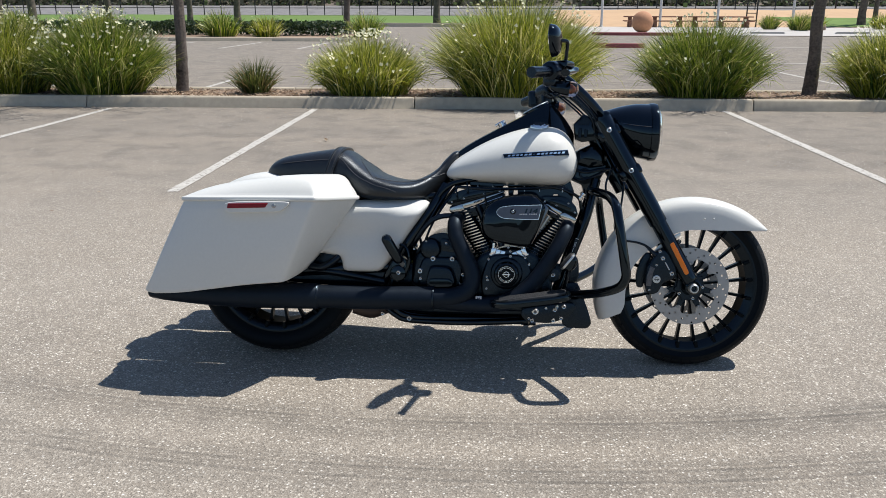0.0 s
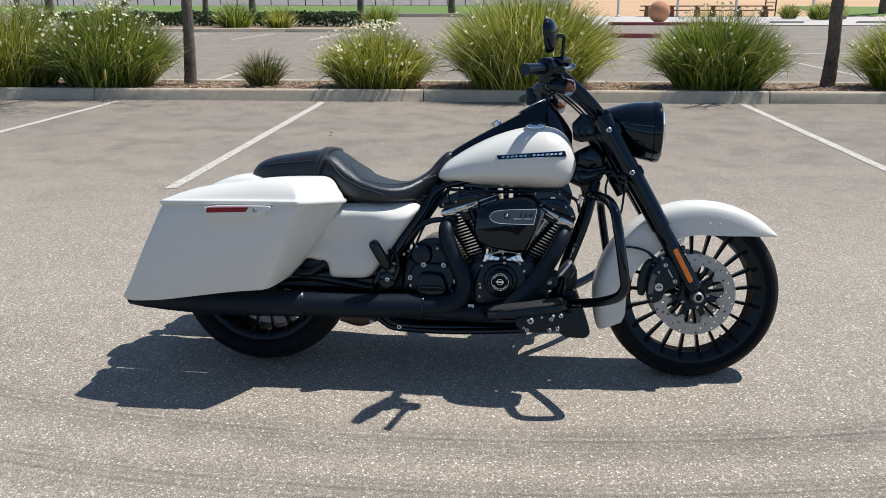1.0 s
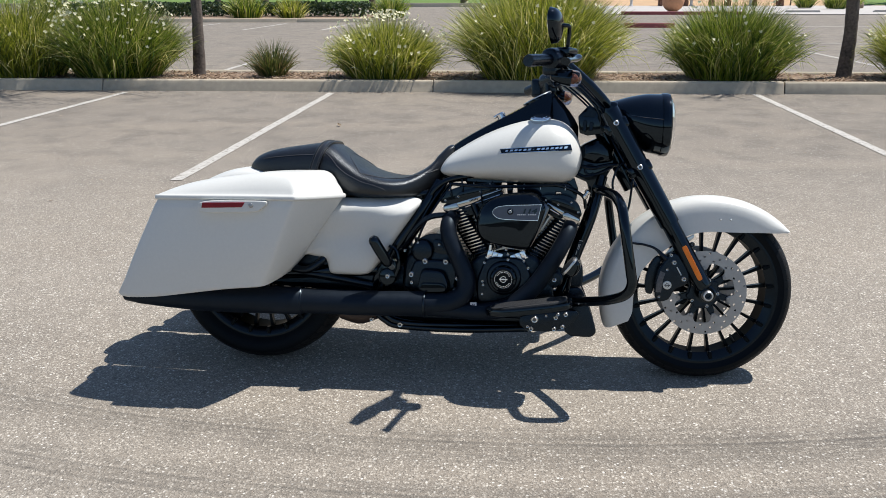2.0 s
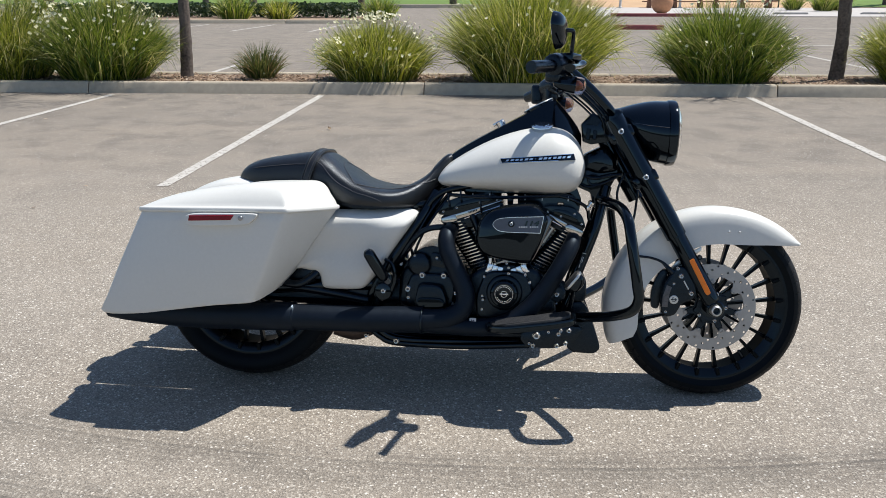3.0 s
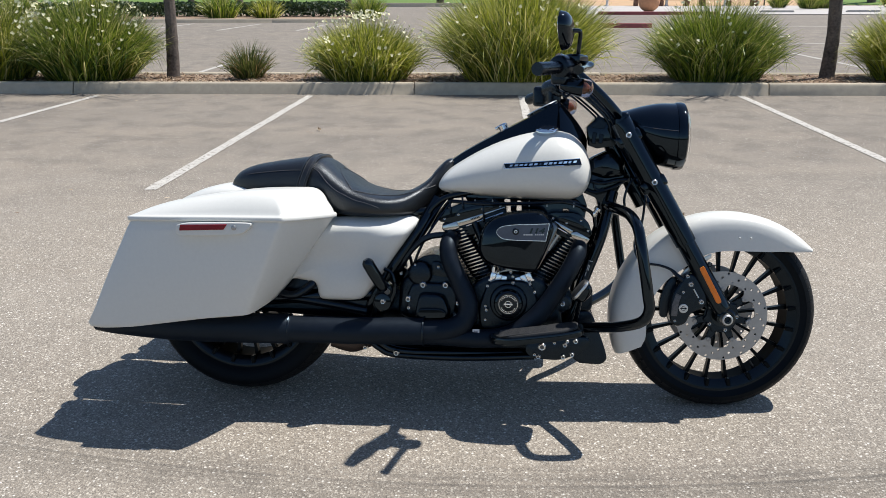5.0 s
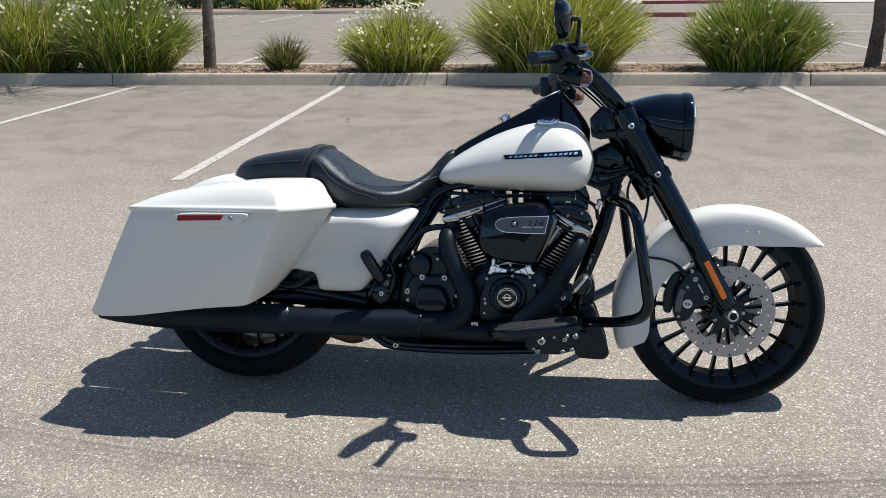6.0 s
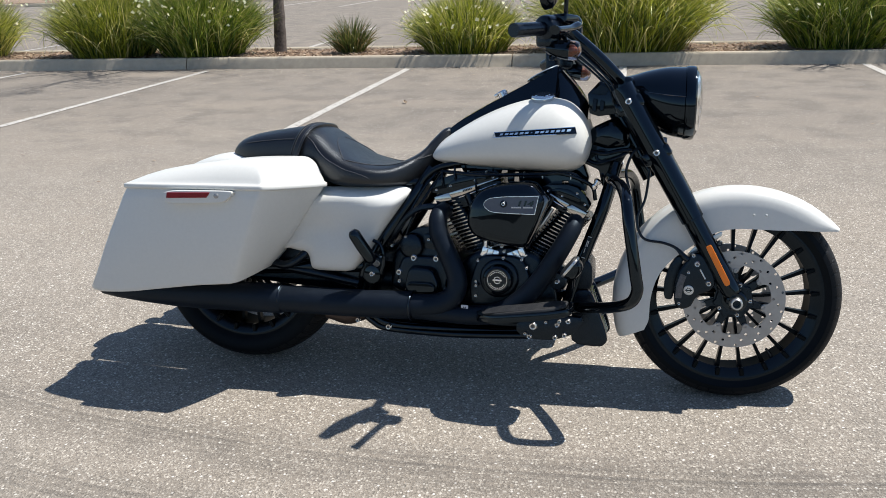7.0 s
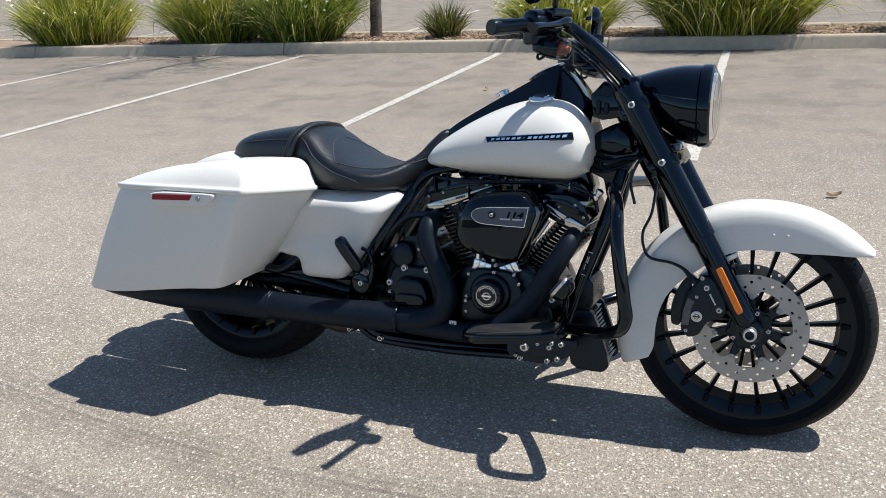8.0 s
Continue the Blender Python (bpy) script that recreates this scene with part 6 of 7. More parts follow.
part("control_box", bm, M_SATIN, bike, "rounded black box above the oil cooler")
bm = bmesh.new()
prism(bm, [(1.099, 0.413), (1.117, 0.481), (1.131, 0.478), (1.113, 0.410)], 0.086, 0.0905, 0.0008, 1)
warning = part("warning_label", bm, M_SATIN, frame_part, "small black and white label on the frame tube")
bm = bmesh.new()
for a, b in (((1.100, 0.414), (1.112, 0.411)), ((1.118, 0.479), (1.130, 0.476)), ((1.107, 0.428), (1.111, 0.443)), ((1.112, 0.447), (1.117, 0.466)), ((1.116, 0.446), (1.121, 0.465))):
    sweep(bm, [P(a[0], 0.0906, a[1]), P(b[0], 0.0906, b[1])], 0.0012, 6)
part("label_bars", bm, M_STICKER, warning, "plain white bars")

bm = bmesh.new()
sweep(bm, [P(1.235, 0.085, 0.62), P(1.222, 0.088, 0.68), P(1.24, 0.086, 0.735), P(1.275, 0.08, 0.76)], 0.004, 8)
part("hose", bm, M_SATIN, frame_part)

# -- engine --
bm = bmesh.new()
prism(bm, curve_poly([(0.69, 0.20), (1.00, 0.20), (1.04, 0.26), (1.03, 0.34), (0.98, 0.42), (0.88, 0.45), (0.77, 0.42), (0.70, 0.36)]), -0.14, 0.145, 0.015, 3)
engine = part("engine", bm, M_CAST, bike, "black V-twin engine case")
bm = bmesh.new()
poly = [(0.863 + 0.060 * math.cos(a), 0.350 + 0.060 * math.sin(a)) for a in (2 * math.pi * k / 28 for k in range(28))]
prism(bm, poly, 0.14, 0.186, 0.010, 3)
prism(bm, curve_poly([(0.775, 0.25), (0.955, 0.25), (0.975, 0.32), (0.93, 0.42), (0.80, 0.42), (0.765, 0.33)]), 0.13, 0.172, 0.008, 3)
part("cam_cover", bm, M_CAST, engine)
bm = bmesh.new()
lathe(bm, [(0.046, 0.0), (0.046, 0.018), (0.042, 0.025), (0.036, 0.027), (0.035, 0.024), (0.0003, 0.0235)], P(0.863, 0.186, 0.350), SIDE, 40)
timer = part("timer_cover", bm, M_BLACK, engine, "round black timer cover with silver emblem")
bm = bmesh.new()
lathe(bm, [(0.0300, 0.0232), (0.0300, 0.0246), (0.0288, 0.0246), (0.0288, 0.0232)], P(0.863, 0.186, 0.350), SIDE, 40, True)
for a in range(30, 160, 13):
    for h in (0, 180):
        x, y = math.cos(radians(a + h)) * 0.0245, math.sin(radians(a + h)) * 0.0245
        box(bm, P(0.863 + x - 0.0016, 0.2108, 0.350 + y - 0.0014), P(0.863 + x + 0.0016, 0.209, 0.350 + y + 0.0014), 0)
prism(bm, [(0.849, 0.3475), (0.877, 0.3475), (0.877, 0.3525), (0.849, 0.3525)], 0.209, 0.2108, 0.0004, 1)
lathe(bm, [(0.0115, 0.0232), (0.0115, 0.0246), (0.0095, 0.0246), (0.0095, 0.0232)], P(0.863, 0.186, 0.350), SIDE, 8, True)
part("emblem", bm, M_FINEDGE, timer)
for a in (60, 180, 300):
    bolt(0.863 + 0.074 * math.cos(radians(a + 20)), 0.186, 0.348 + 0.068 * math.sin(radians(a + 20)), 0.006, engine, 0.005)


def cylinder(tilt, u0, w0, u1, w1, wide, label):
    """A finned cylinder between crankcase and rocker box; the fins lean by tilt degrees."""
    a, b = P(u0, 0, w0), P(u1, 0, w1)
    q = Vector((math.cos(radians(tilt)), 0, math.sin(radians(tilt))))
    d = Vector((-q.z, 0, q.x))
    bm = bmesh.new()
    rings = []
    for t in (0, 1):
        c = a.lerp(b, t)
        rings.append(superring(c, 0.042, 0.090, q, SIDE, 24, 4))
    loft(bm, rings)
    barrel = part("cylinder", bm, M_CAST, engine, label)
    n = 15
    bm = bmesh.new()
    loft(bm, [superring(Vector((0, 0, z)), 0.052 - ins, 0.112 - ins, Vector((1, 0, 0)), SIDE, 28, 5) for z, ins in ((-0.0022, 0.0), (0.0008, 0.0), (0.0022, 0.0012))])
    fin = part("fin", bm, M_CAST, barrel)
    o = bmesh.new()
    loft(o, [[Vector((x, -0.1095, -0.0022)), Vector((x, -0.1149, -0.0021)), Vector((x, -0.1165, 0.0017)), Vector((x, -0.1095, 0.0024))] for x in (-wide, 0.003 - wide, wide - 0.003, wide)])
    edge = part("fin_edge", o, M_FINEDGE, barrel, "bright machined fin edge")
    for i in range(n):
        t = (i + 0.5) / n
        m = Matrix.Translation(a.lerp(b, t)) @ Matrix((q, -SIDE, d)).transposed().to_4x4()
        if i == 0:
            fin.matrix_basis = edge.matrix_basis = m
        else:
            again(fin, m, barrel)
            again(edge, m, barrel)
    return barrel


cylinder(19.5, 0.779, 0.422, 0.680, 0.573, 0.025, "black rear cylinder with bright fin edges")
cylinder(-24, 0.957, 0.411, 1.078, 0.552, 0.0225, "black front cylinder with bright fin edges")


def rocker_box(outline, ridge, strip, head, label):
    """A rocker cover on its polished lower edge, over the dark cylinder head."""
    bm = bmesh.new()
    prism(bm, curve_poly(head, 4), -0.11, 0.108, 0.006, 2)
    part("cylinder_head", bm, M_CAST, engine)
    bm = bmesh.new()
    prism(bm, curve_poly(outline, 4), -0.11, 0.126, 0.007, 3)
    rb = part("rocker_box", bm, M_BLACK, engine, label)
    bm = bmesh.new()
    prism(bm, curve_poly(ridge, 4), 0.10, 0.133, 0.005, 2, 0.06)
    part("rocker_ridge", bm, M_BLACK, rb)
    bm = bmesh.new()
    prism(bm, strip, -0.112, 0.131, 0.0022, 2)
    part("rocker_trim", bm, M_TRIM, rb, "polished strip under the rocker cover")
    return rb


rear_rocker = rocker_box([(0.632, 0.596), (0.632, 0.616), (0.641, 0.632), (0.668, 0.645), (0.700, 0.657), (0.757, 0.665), (0.802, 0.667), (0.843, 0.656), (0.848, 0.647), (0.79, 0.628), (0.70, 0.596)],
                         [(0.672, 0.610), (0.696, 0.640), (0.752, 0.655), (0.806, 0.658), (0.812, 0.646), (0.76, 0.630)],
                         [(0.689, 0.600), (0.770, 0.627), (0.844, 0.652), (0.844, 0.647), (0.778, 0.622), (0.773, 0.613), (0.734, 0.596), (0.697, 0.584)],
                         [(0.640, 0.565), (0.640, 0.592), (0.70, 0.606), (0.85, 0.65), (0.845, 0.60), (0.76, 0.56), (0.70, 0.548)], "black rear rocker cover")
front_rocker = rocker_box([(0.975, 0.628), (1.000, 0.637), (1.032, 0.636), (1.056, 0.637), (1.084, 0.630), (1.110, 0.606), (1.122, 0.572), (1.112, 0.556), (1.063, 0.578), (1.000, 0.606)],
                          [(1.000, 0.618), (1.020, 0.628), (1.060, 0.624), (1.098, 0.600), (1.096, 0.584), (1.060, 0.596)],
                          [(0.999, 0.605), (1.004, 0.610), (1.062, 0.580), (1.058, 0.570), (1.052, 0.570)],
                          [(0.985, 0.615), (1.02, 0.605), (1.10, 0.578), (1.115, 0.552), (1.07, 0.54), (1.0, 0.57)], "black front rocker cover")
for rb_, spots in ((rear_rocker, ((0.650, 0.608), (0.695, 0.622), (0.772, 0.642), (0.828, 0.653))), (front_rocker, ((0.998, 0.618), (1.040, 0.604), (1.084, 0.612), (1.108, 0.580)))):
    for u, w in spots:
        bolt(u, 0.128, w, 0.0048, rb_, 0.006)
bm = bmesh.new()
prism(bm, [(0.641, 0.584), (0.652, 0.561), (0.699, 0.580), (0.689, 0.601)], -0.10, 0.129, 0.003, 2)
part("head_block", bm, M_TRIM, rear_rocker, "polished cylinder head block")
bm = bmesh.new()
prism(bm, [(1.054, 0.573), (1.071, 0.578), (1.117, 0.555), (1.103, 0.536), (1.058, 0.558)], -0.10, 0.134, 0.003, 2)
part("head_block", bm, M_TRIM, front_rocker, "polished cylinder head block")
for rb_, a, b in ((rear_rocker, (0.720, 0.586), (0.838, 0.632)), (front_rocker, (1.004, 0.592), (1.044, 0.570))):
    bm = bmesh.new()
    sweep(bm, [P(a[0], 0.124, a[1]), P(b[0], 0.124, b[1])], 0.0022, 8)
    part("trim_line", bm, M_CHROME, rb_)
bm = bmesh.new()
for k in range(6):
    box(bm, (k * 0.0052, -0.1318, 0), (k * 0.0052 + 0.0036, -0.130, 0.0065), 0, 1, Matrix.Translation((0.735, 0, 0.6045)) @ Matrix.Rotation(radians(-18), 4, "Y"))
part("rocker_bars", bm, M_SATIN, rear_rocker, "small dark bars on the polished strip")
# dark frame backbone and coil cover in the tunnel of the tank
bm = bmesh.new()
prism(bm, [(0.70, 0.690), (0.73, 0.640), (0.836, 0.612), (0.840, 0.670), (0.858, 0.670), (0.862, 0.61), (0.878, 0.61), (0.881, 0.666), (0.894, 0.666), (0.898, 0.60), (1.026, 0.59), (1.031, 0.642), (1.048, 0.642), (1.056, 0.59), (1.10, 0.60), (1.108, 0.655), (1.09, 0.70), (0.78, 0.70)], -0.06, 0.055, 0.002, 1)
part("backbone_cover", bm, M_BLACK, engine)
# tubes and loom tucked under the tank
bm = bmesh.new()
sweep(bm, [P(0.560, 0.118, 0.560), P(0.592, 0.122, 0.615), P(0.615, 0.124, 0.649), P(0.652, 0.124, 0.676), P(0.705, 0.120, 0.690), P(0.775, 0.110, 0.702)], 0.009, 12)
part("fuel_hose", bm, M_BLACK, engine)
bm = bmesh.new()
sweep(bm, [P(0.605, 0.100, 0.575), P(0.636, 0.105, 0.630), P(0.660, 0.108, 0.662), P(0.69, 0.105, 0.690)], 0.0045, 10)
part("vent_hose", bm, M_BLACK, engine)
bm = bmesh.new()
sweep(bm, [P(0.99, 0.10, 0.668), P(1.04, 0.115, 0.668), P(1.09, 0.105, 0.652), P(1.125, 0.09, 0.63), P(1.135, 0.085, 0.59)], 0.006, 10)
part("breather_hose", bm, M_BLACK, engine)
bm = bmesh.new()
lathe(bm, [(0.006, -0.018), (0.010, -0.012), (0.010, -0.004), (0.007, -0.002), (0.007, 0.004), (0.011, 0.006), (0.011, 0.014), (0.006, 0.018)], P(1.134, 0.088, 0.638), Vector((0.5, 0, 0.8)), 16)
part("hose_fitting", bm, M_CHROME, engine, "bright hose fitting")
for (a, b) in (((0.815, 0.445), (0.745, 0.60)), ((0.842, 0.445), (0.79, 0.60)), ((0.905, 0.445), (0.955, 0.60)), ((0.935, 0.445), (1.01, 0.60))):
    bm = bmesh.new()
    sweep(bm, [P(a[0], 0.125, a[1]), P(b[0], 0.118, b[1])], 0.012, 14)
    part("pushrod_tube", bm, M_SATIN, engine)
for c, tilt in ((0.828, 14), (0.910, -24)):
    bm = bmesh.new()
    m = Matrix.Translation(P(c, 0.134, 0.422)) @ Matrix.Rotation(radians(tilt), 4, "Y")
    for k in (-1, 0, 1):
        box(bm, (k * 0.018 - 0.0085, -0.022, -0.014), (k * 0.018 + 0.0085, 0.02, 0.014), 0.003, 2, m)
    box(bm, (-0.030, -0.016, -0.018), (0.030, 0.02, -0.010), 0.002, 1, m)
    sweep(bm, [m @ Vector((-0.020 if tilt > 0 else 0.022, -0.012, 0.01)), m @ Vector((-0.024 if tilt > 0 else 0.026, -0.012, 0.032))], 0.007, 10)
    part("lifter_block", bm, M_FINEDGE, engine, "bright machined lifter block")
# straps and clips that hold the loom on the rear rocker cover
for u, w, b in ((0.672, 0.640, 0.020), (0.712, 0.655, 0.016), (0.778, 0.640, 0.040)):
    bm = bmesh.new()
    sweep(bm, [P(u, 0.129, w - b), P(u - 0.004, 0.133, w), P(u - 0.006, 0.126, w + 0.026)], 0.0055, 8, flat=0.6)
    part("strap", bm, M_SATIN, engine)
for u, w in ((0.795, 0.40), (0.875, 0.432), (0.868, 0.447), (0.93, 0.41), (0.945, 0.385), (0.79, 0.29), (0.96, 0.30), (0.79, 0.335)):
    bolt(u, 0.172, w, 0.0055, engine, 0.005)

# air cleaner
bm = bmesh.new()
AC = [(0.766, 0.551), (0.773, 0.580), (0.804, 0.618), (0.856, 0.638), (0.923, 0.647), (0.962, 0.644), (0.984, 0.625), (1.001, 0.600), (0.997, 0.574), (0.978, 0.518), (0.952, 0.460), (0.930, 0.450), (0.875, 0.457), (0.820, 0.467), (0.786, 0.481), (0.768, 0.505), (0.763, 0.528)]
edge = values([(*p, 0) for p in AC] + [(*AC[0], 0)], 57)[:-1]
cx = np.array([0.885, 0.558, 0])
rings = []
for k, s in ((0.86, 0.105), (0.94, 0.115), (0.99, 0.135), (1.0, 0.180), (0.985, 0.198), (0.95, 0.212), (0.88, 0.220), (0.6, 0.227), (0.2, 0.229)):
    rings.append([P(*(lambda q: (q[0], s, q[1]))(cx + (p - cx) * k)) for p in edge])
loft(bm, rings)
cleaner = part("air_cleaner", bm, M_BLACK, engine, "gloss black air cleaner cover", 60)
oval = [(0.984, 0.611), (0.930, 0.608), (0.882, 0.6055), (0.843, 0.600), (0.828, 0.592), (0.822, 0.581), (0.828, 0.569), (0.848, 0.5585), (0.90, 0.556), (0.974, 0.556)]
oedge = np.vstack([values([(*p, 0) for p in oval], 60), [(0.9775, 0.5745, 0), (0.981, 0.593, 0)]])
bm = bmesh.new()
prism(bm, [tuple(p[:2]) for p in oedge], 0.206, 0.2325, 0.0008, 1)
part("air_cleaner_plate", bm, M_GREYBADGE, cleaner, "grey oval plate with a bright edge")
bm = bmesh.new()
oc = oedge.mean(0)
rings = []
for k, s in ((1.0, 0.222), (1.0, 0.2345), (0.975, 0.2345), (0.975, 0.222)):
    rings.append([P(oc[0] + (p[0] - oc[0]) * (1 - (1 - k) * 0.6), s, oc[1] + (p[1] - oc[1]) * (1 - (1 - k) * 2.6)) for p in oedge])
loft(bm, rings, caps=False, around=True)
part("plate_edge", bm, M_FINEDGE, cleaner)
bolt(0.881, 0.233, 0.584, 0.0115, cleaner, 0.006, mat=M_SATIN, socket=False)
bolt(0.881, 0.236, 0.584, 0.0065, cleaner, 0.005)


def lettering(text, u, w, s, size, parent, mat, label):
    c = bpy.data.curves.new("lettering", "FONT")
    c.body, c.size, c.extrude, c.shear, c.offset = text, size, 0.0008, 0.25, 0.0009
    tmp = bpy.data.objects.new("lettering", c)
    me = bpy.data.meshes.new_from_object(tmp)
    bpy.data.objects.remove(tmp)
    bpy.data.curves.remove(c)
    me.transform(Matrix.Diagonal((1.4, 0.9, 1, 1)))
    me.materials.append(mat)
    ob = new("lettering", me)
    ob.parent = parent
    ob.matrix_basis = pose(u, -s, w, 90, -2, 0)
    return tagged(ob, label)


lettering("114", 0.918, 0.5795, 0.2335, 0.0235, cleaner, M_BLACK, "black raised figures 114")
bm = bmesh.new()
for i in range(11):
    if i != 5:
        box(bm, P(0.905 + i * 0.0058, 0.2345, 0.5725 + i * 0.0002), P(0.909 + i * 0.0058, 0.232, 0.5765 + i * 0.0002), 0)
part("plate_bars", bm, M_STICKER, cleaner, "small pale bars under the figures")
bm = bmesh.new()
sweep(bm, [P(1.013, 0.135, 0.565), P(0.983, 0.14, 0.516)], 0.0062, 10)
sweep(bm, [P(0.985, 0.14, 0.520), P(0.932, 0.14, 0.452)], 0.0036, 10)
part("breather_tube", bm, M_ALU, engine)
# bevel facet of the black cover; dark chrome stands in for its reflection
bm = bmesh.new()
prism(bm, [(0.984, 0.612), (0.999, 0.611), (1.010, 0.598), (1.006, 0.578), (0.976, 0.508), (0.953, 0.464), (0.944, 0.464), (0.966, 0.515), (0.990, 0.580)], 0.165, 0.207, 0.004, 2)
part("cleaner_edge", bm, M_DARKCHROME, cleaner, "air cleaner rib in dark chrome standing in for its reflection")

# transmission
bm = bmesh.new()
prism(bm, curve_poly([(0.50, 0.27), (0.72, 0.26), (0.73, 0.40), (0.68, 0.46), (0.57, 0.455), (0.505, 0.40)]), -0.13, 0.135, 0.015, 3)
prism(bm, curve_poly([(0.535, 0.285), (0.69, 0.285), (0.70, 0.36), (0.68, 0.40), (0.55, 0.40), (0.53, 0.35)]), 0.13, 0.158, 0.008, 3)
gearbox = part("transmission", bm, M_CAST, bike, "black transmission case")
bm = bmesh.new()
lathe(bm, [(0.040, 0), (0.040, 0.026), (0.037, 0.031), (0.030, 0.034), (0.018, 0.036), (0.0003, 0.0365)], P(0.574, 0.125, 0.430), SIDE, 36)
part("starter_end", bm, M_CAST, gearbox)
bm = bmesh.new()
prism(bm, curve_poly([(0.510, 0.40), (0.530, 0.440), (0.555, 0.467), (0.585, 0.485), (0.620, 0.491), (0.660, 0.482), (0.69, 0.42)], 5), -0.10, 0.128, 0.014, 4)
part("gearbox_dome", bm, M_CAST, gearbox)
bm = bmesh.new()
prism(bm, curve_poly([(0.605, 0.425), (0.612, 0.470), (0.640, 0.468), (0.676, 0.44), (0.672, 0.415)], 4), 0.10, 0.142, 0.005, 2)
prism(bm, curve_poly([(0.622, 0.440), (0.632, 0.458), (0.650, 0.446), (0.642, 0.432)], 4), 0.12, 0.149, 0.003, 2)
part("gearbox_boss", bm, M_CAST, gearbox)
bm = bmesh.new()
prism(bm, curve_poly([(0.560, 0.308), (0.572, 0.363), (0.586, 0.373), (0.644, 0.371), (0.662, 0.361), (0.680, 0.316), (0.673, 0.288), (0.588, 0.281), (0.564, 0.286)], 4), 0.15, 0.190, 0.010, 3, 0.10)
side_case = part("side_case", bm, M_CAST, gearbox, "satin black side case")
bm = bmesh.new()
prism(bm, curve_poly([(0.569, 0.308), (0.578, 0.325), (0.652, 0.326), (0.669, 0.314), (0.666, 0.294), (0.581, 0.289)], 5), 0.17, 0.200, 0.009, 4, 0.06)
part("case_bulge", bm, M_BLACK, side_case)
for u, w, r in ((0.586, 0.394, 0.0112), (0.659, 0.395, 0.0112), (0.538, 0.346, 0.0112), (0.70, 0.338, 0.008), (0.54, 0.318, 0.007), (0.69, 0.302, 0.007), (0.515, 0.43, 0.006), (0.635, 0.455, 0.006), (0.56, 0.46, 0.005)):
    bolt(u, 0.159, w, r, gearbox, 0.007)

# -- exhaust --
bm = bmesh.new()
sweep(bm, [P(0.597, 0.205, 0.252), P(0.40, 0.212, 0.248), P(0.162, 0.220, 0.247)], 0.0435, 28, 14)
muffler = part("exhaust", bm, M_EXHAUST, bike, "matte black exhaust with long silencer")
bm = bmesh.new()
rings = []
for u, wc, rw, rs, s in ((0.168, 0.247, 0.0425, 0.0425, 0.220), (0.160, 0.247, 0.0475, 0.0475, 0.220), (0.05, 0.246, 0.0480, 0.0475, 0.223), (-0.10, 0.244, 0.0475, 0.0475, 0.228), (-0.22, 0.245, 0.0455, 0.0475, 0.233), (-0.33, 0.248, 0.040, 0.047, 0.238), (-0.42, 0.249, 0.032, 0.046, 0.241), (-0.468, 0.248, 0.022, 0.044, 0.243), (-0.474, 0.248, 0.018, 0.038, 0.243)):
    rings.append(superring(P(u, s, wc), rs, rw, SIDE, UP, 32, 2.3))
loft(bm, rings)
part("silencer_tail", bm, M_EXHAUST, muffler)
bm = bmesh.new()
sweep(bm, [P(0.675, 0.12, 0.545), P(0.668, 0.168, 0.530), P(0.674, 0.189, 0.485), P(0.706, 0.192, 0.415), P(0.735, 0.195, 0.345), P(0.728, 0.200, 0.295), P(0.690, 0.203, 0.265), P(0.640, 0.204, 0.255), P(0.585, 0.205, 0.252)], [0.026, 0.0285, 0.029, 0.030, 0.031, 0.032, 0.035, 0.036, 0.038], 24)
part("rear_header_shield", bm, M_EXHAUST, muffler)
bm = bmesh.new()
sweep(bm, [P(1.085, 0.11, 0.535), P(1.075, 0.155, 0.508), P(1.038, 0.178, 0.435), P(0.983, 0.184, 0.345), P(0.932, 0.185, 0.288), P(0.875, 0.185, 0.248), P(0.80, 0.188, 0.232), P(0.70, 0.196, 0.235), P(0.60, 0.204, 0.245)], [0.024, 0.0275, 0.0285, 0.030, 0.031, 0.031, 0.030, 0.030, 0.033], 24)
part("front_header_shield", bm, M_EXHAUST, muffler)
bm = bmesh.new()
sweep(bm, [P(0.415, 0.10, 0.195), P(0.345, 0.11, 0.182), P(0.275, 0.12, 0.190)], [0.022, 0.034, 0.022], 18, 10)
part("crossover_pipe", bm, M_BROWN_STEEL, muffler, "heat-browned steel pipe under the silencer")
for u in (0.595, 0.162):
    bm = bmesh.new()
    lathe(bm, [(0.0450, -0.003), (0.0465, 0), (0.0450, 0.003)], P(u, 0.205 + (0.6 - u) * 0.035, 0.2515), AHEAD, 28)
    part("pipe_band", bm, M_SATIN, muffler)
bm = bmesh.new()
prism(bm, [(0.752, 0.242), (0.774, 0.242), (0.774, 0.266), (0.752, 0.266)], 0.205, 0.2085, 0.0008, 1)
sticker = part("sticker", bm, M_STICKER, muffler, "small white sticker on the pipe")
bm = bmesh.new()
prism(bm, [(0.756, 0.251), (0.770, 0.251), (0.767, 0.262), (0.763, 0.257), (0.759, 0.262)], 0.208, 0.2095, 0.0006, 1)
part("sticker_mark", bm, M_GREYBADGE, sticker)

# -- floorboard, pegs, pedals, lower rail --
bm = bmesh.new()
Z = lambda u: 0.253 + (u - 0.81) * 0.150
plan = curve_poly([(0.80, 0.205), (0.815, 0.275), (0.87, 0.315), (1.02, 0.322), (1.095, 0.30), (1.10, 0.20)], 5)
rings = []
for k, dz in ((0.97, -0.020), (1.0, -0.016), (1.0, -0.002), (0.985, 0.002)):
    rings.append([P(0.95 + (p[0] - 0.95) * k, 0.26 + (p[1] - 0.26) * k, Z(p[0]) + dz) for p in plan])
loft(bm, rings)
board = part("floorboard", bm, M_BLACK, bike, "black rider floorboard with rubber pad")
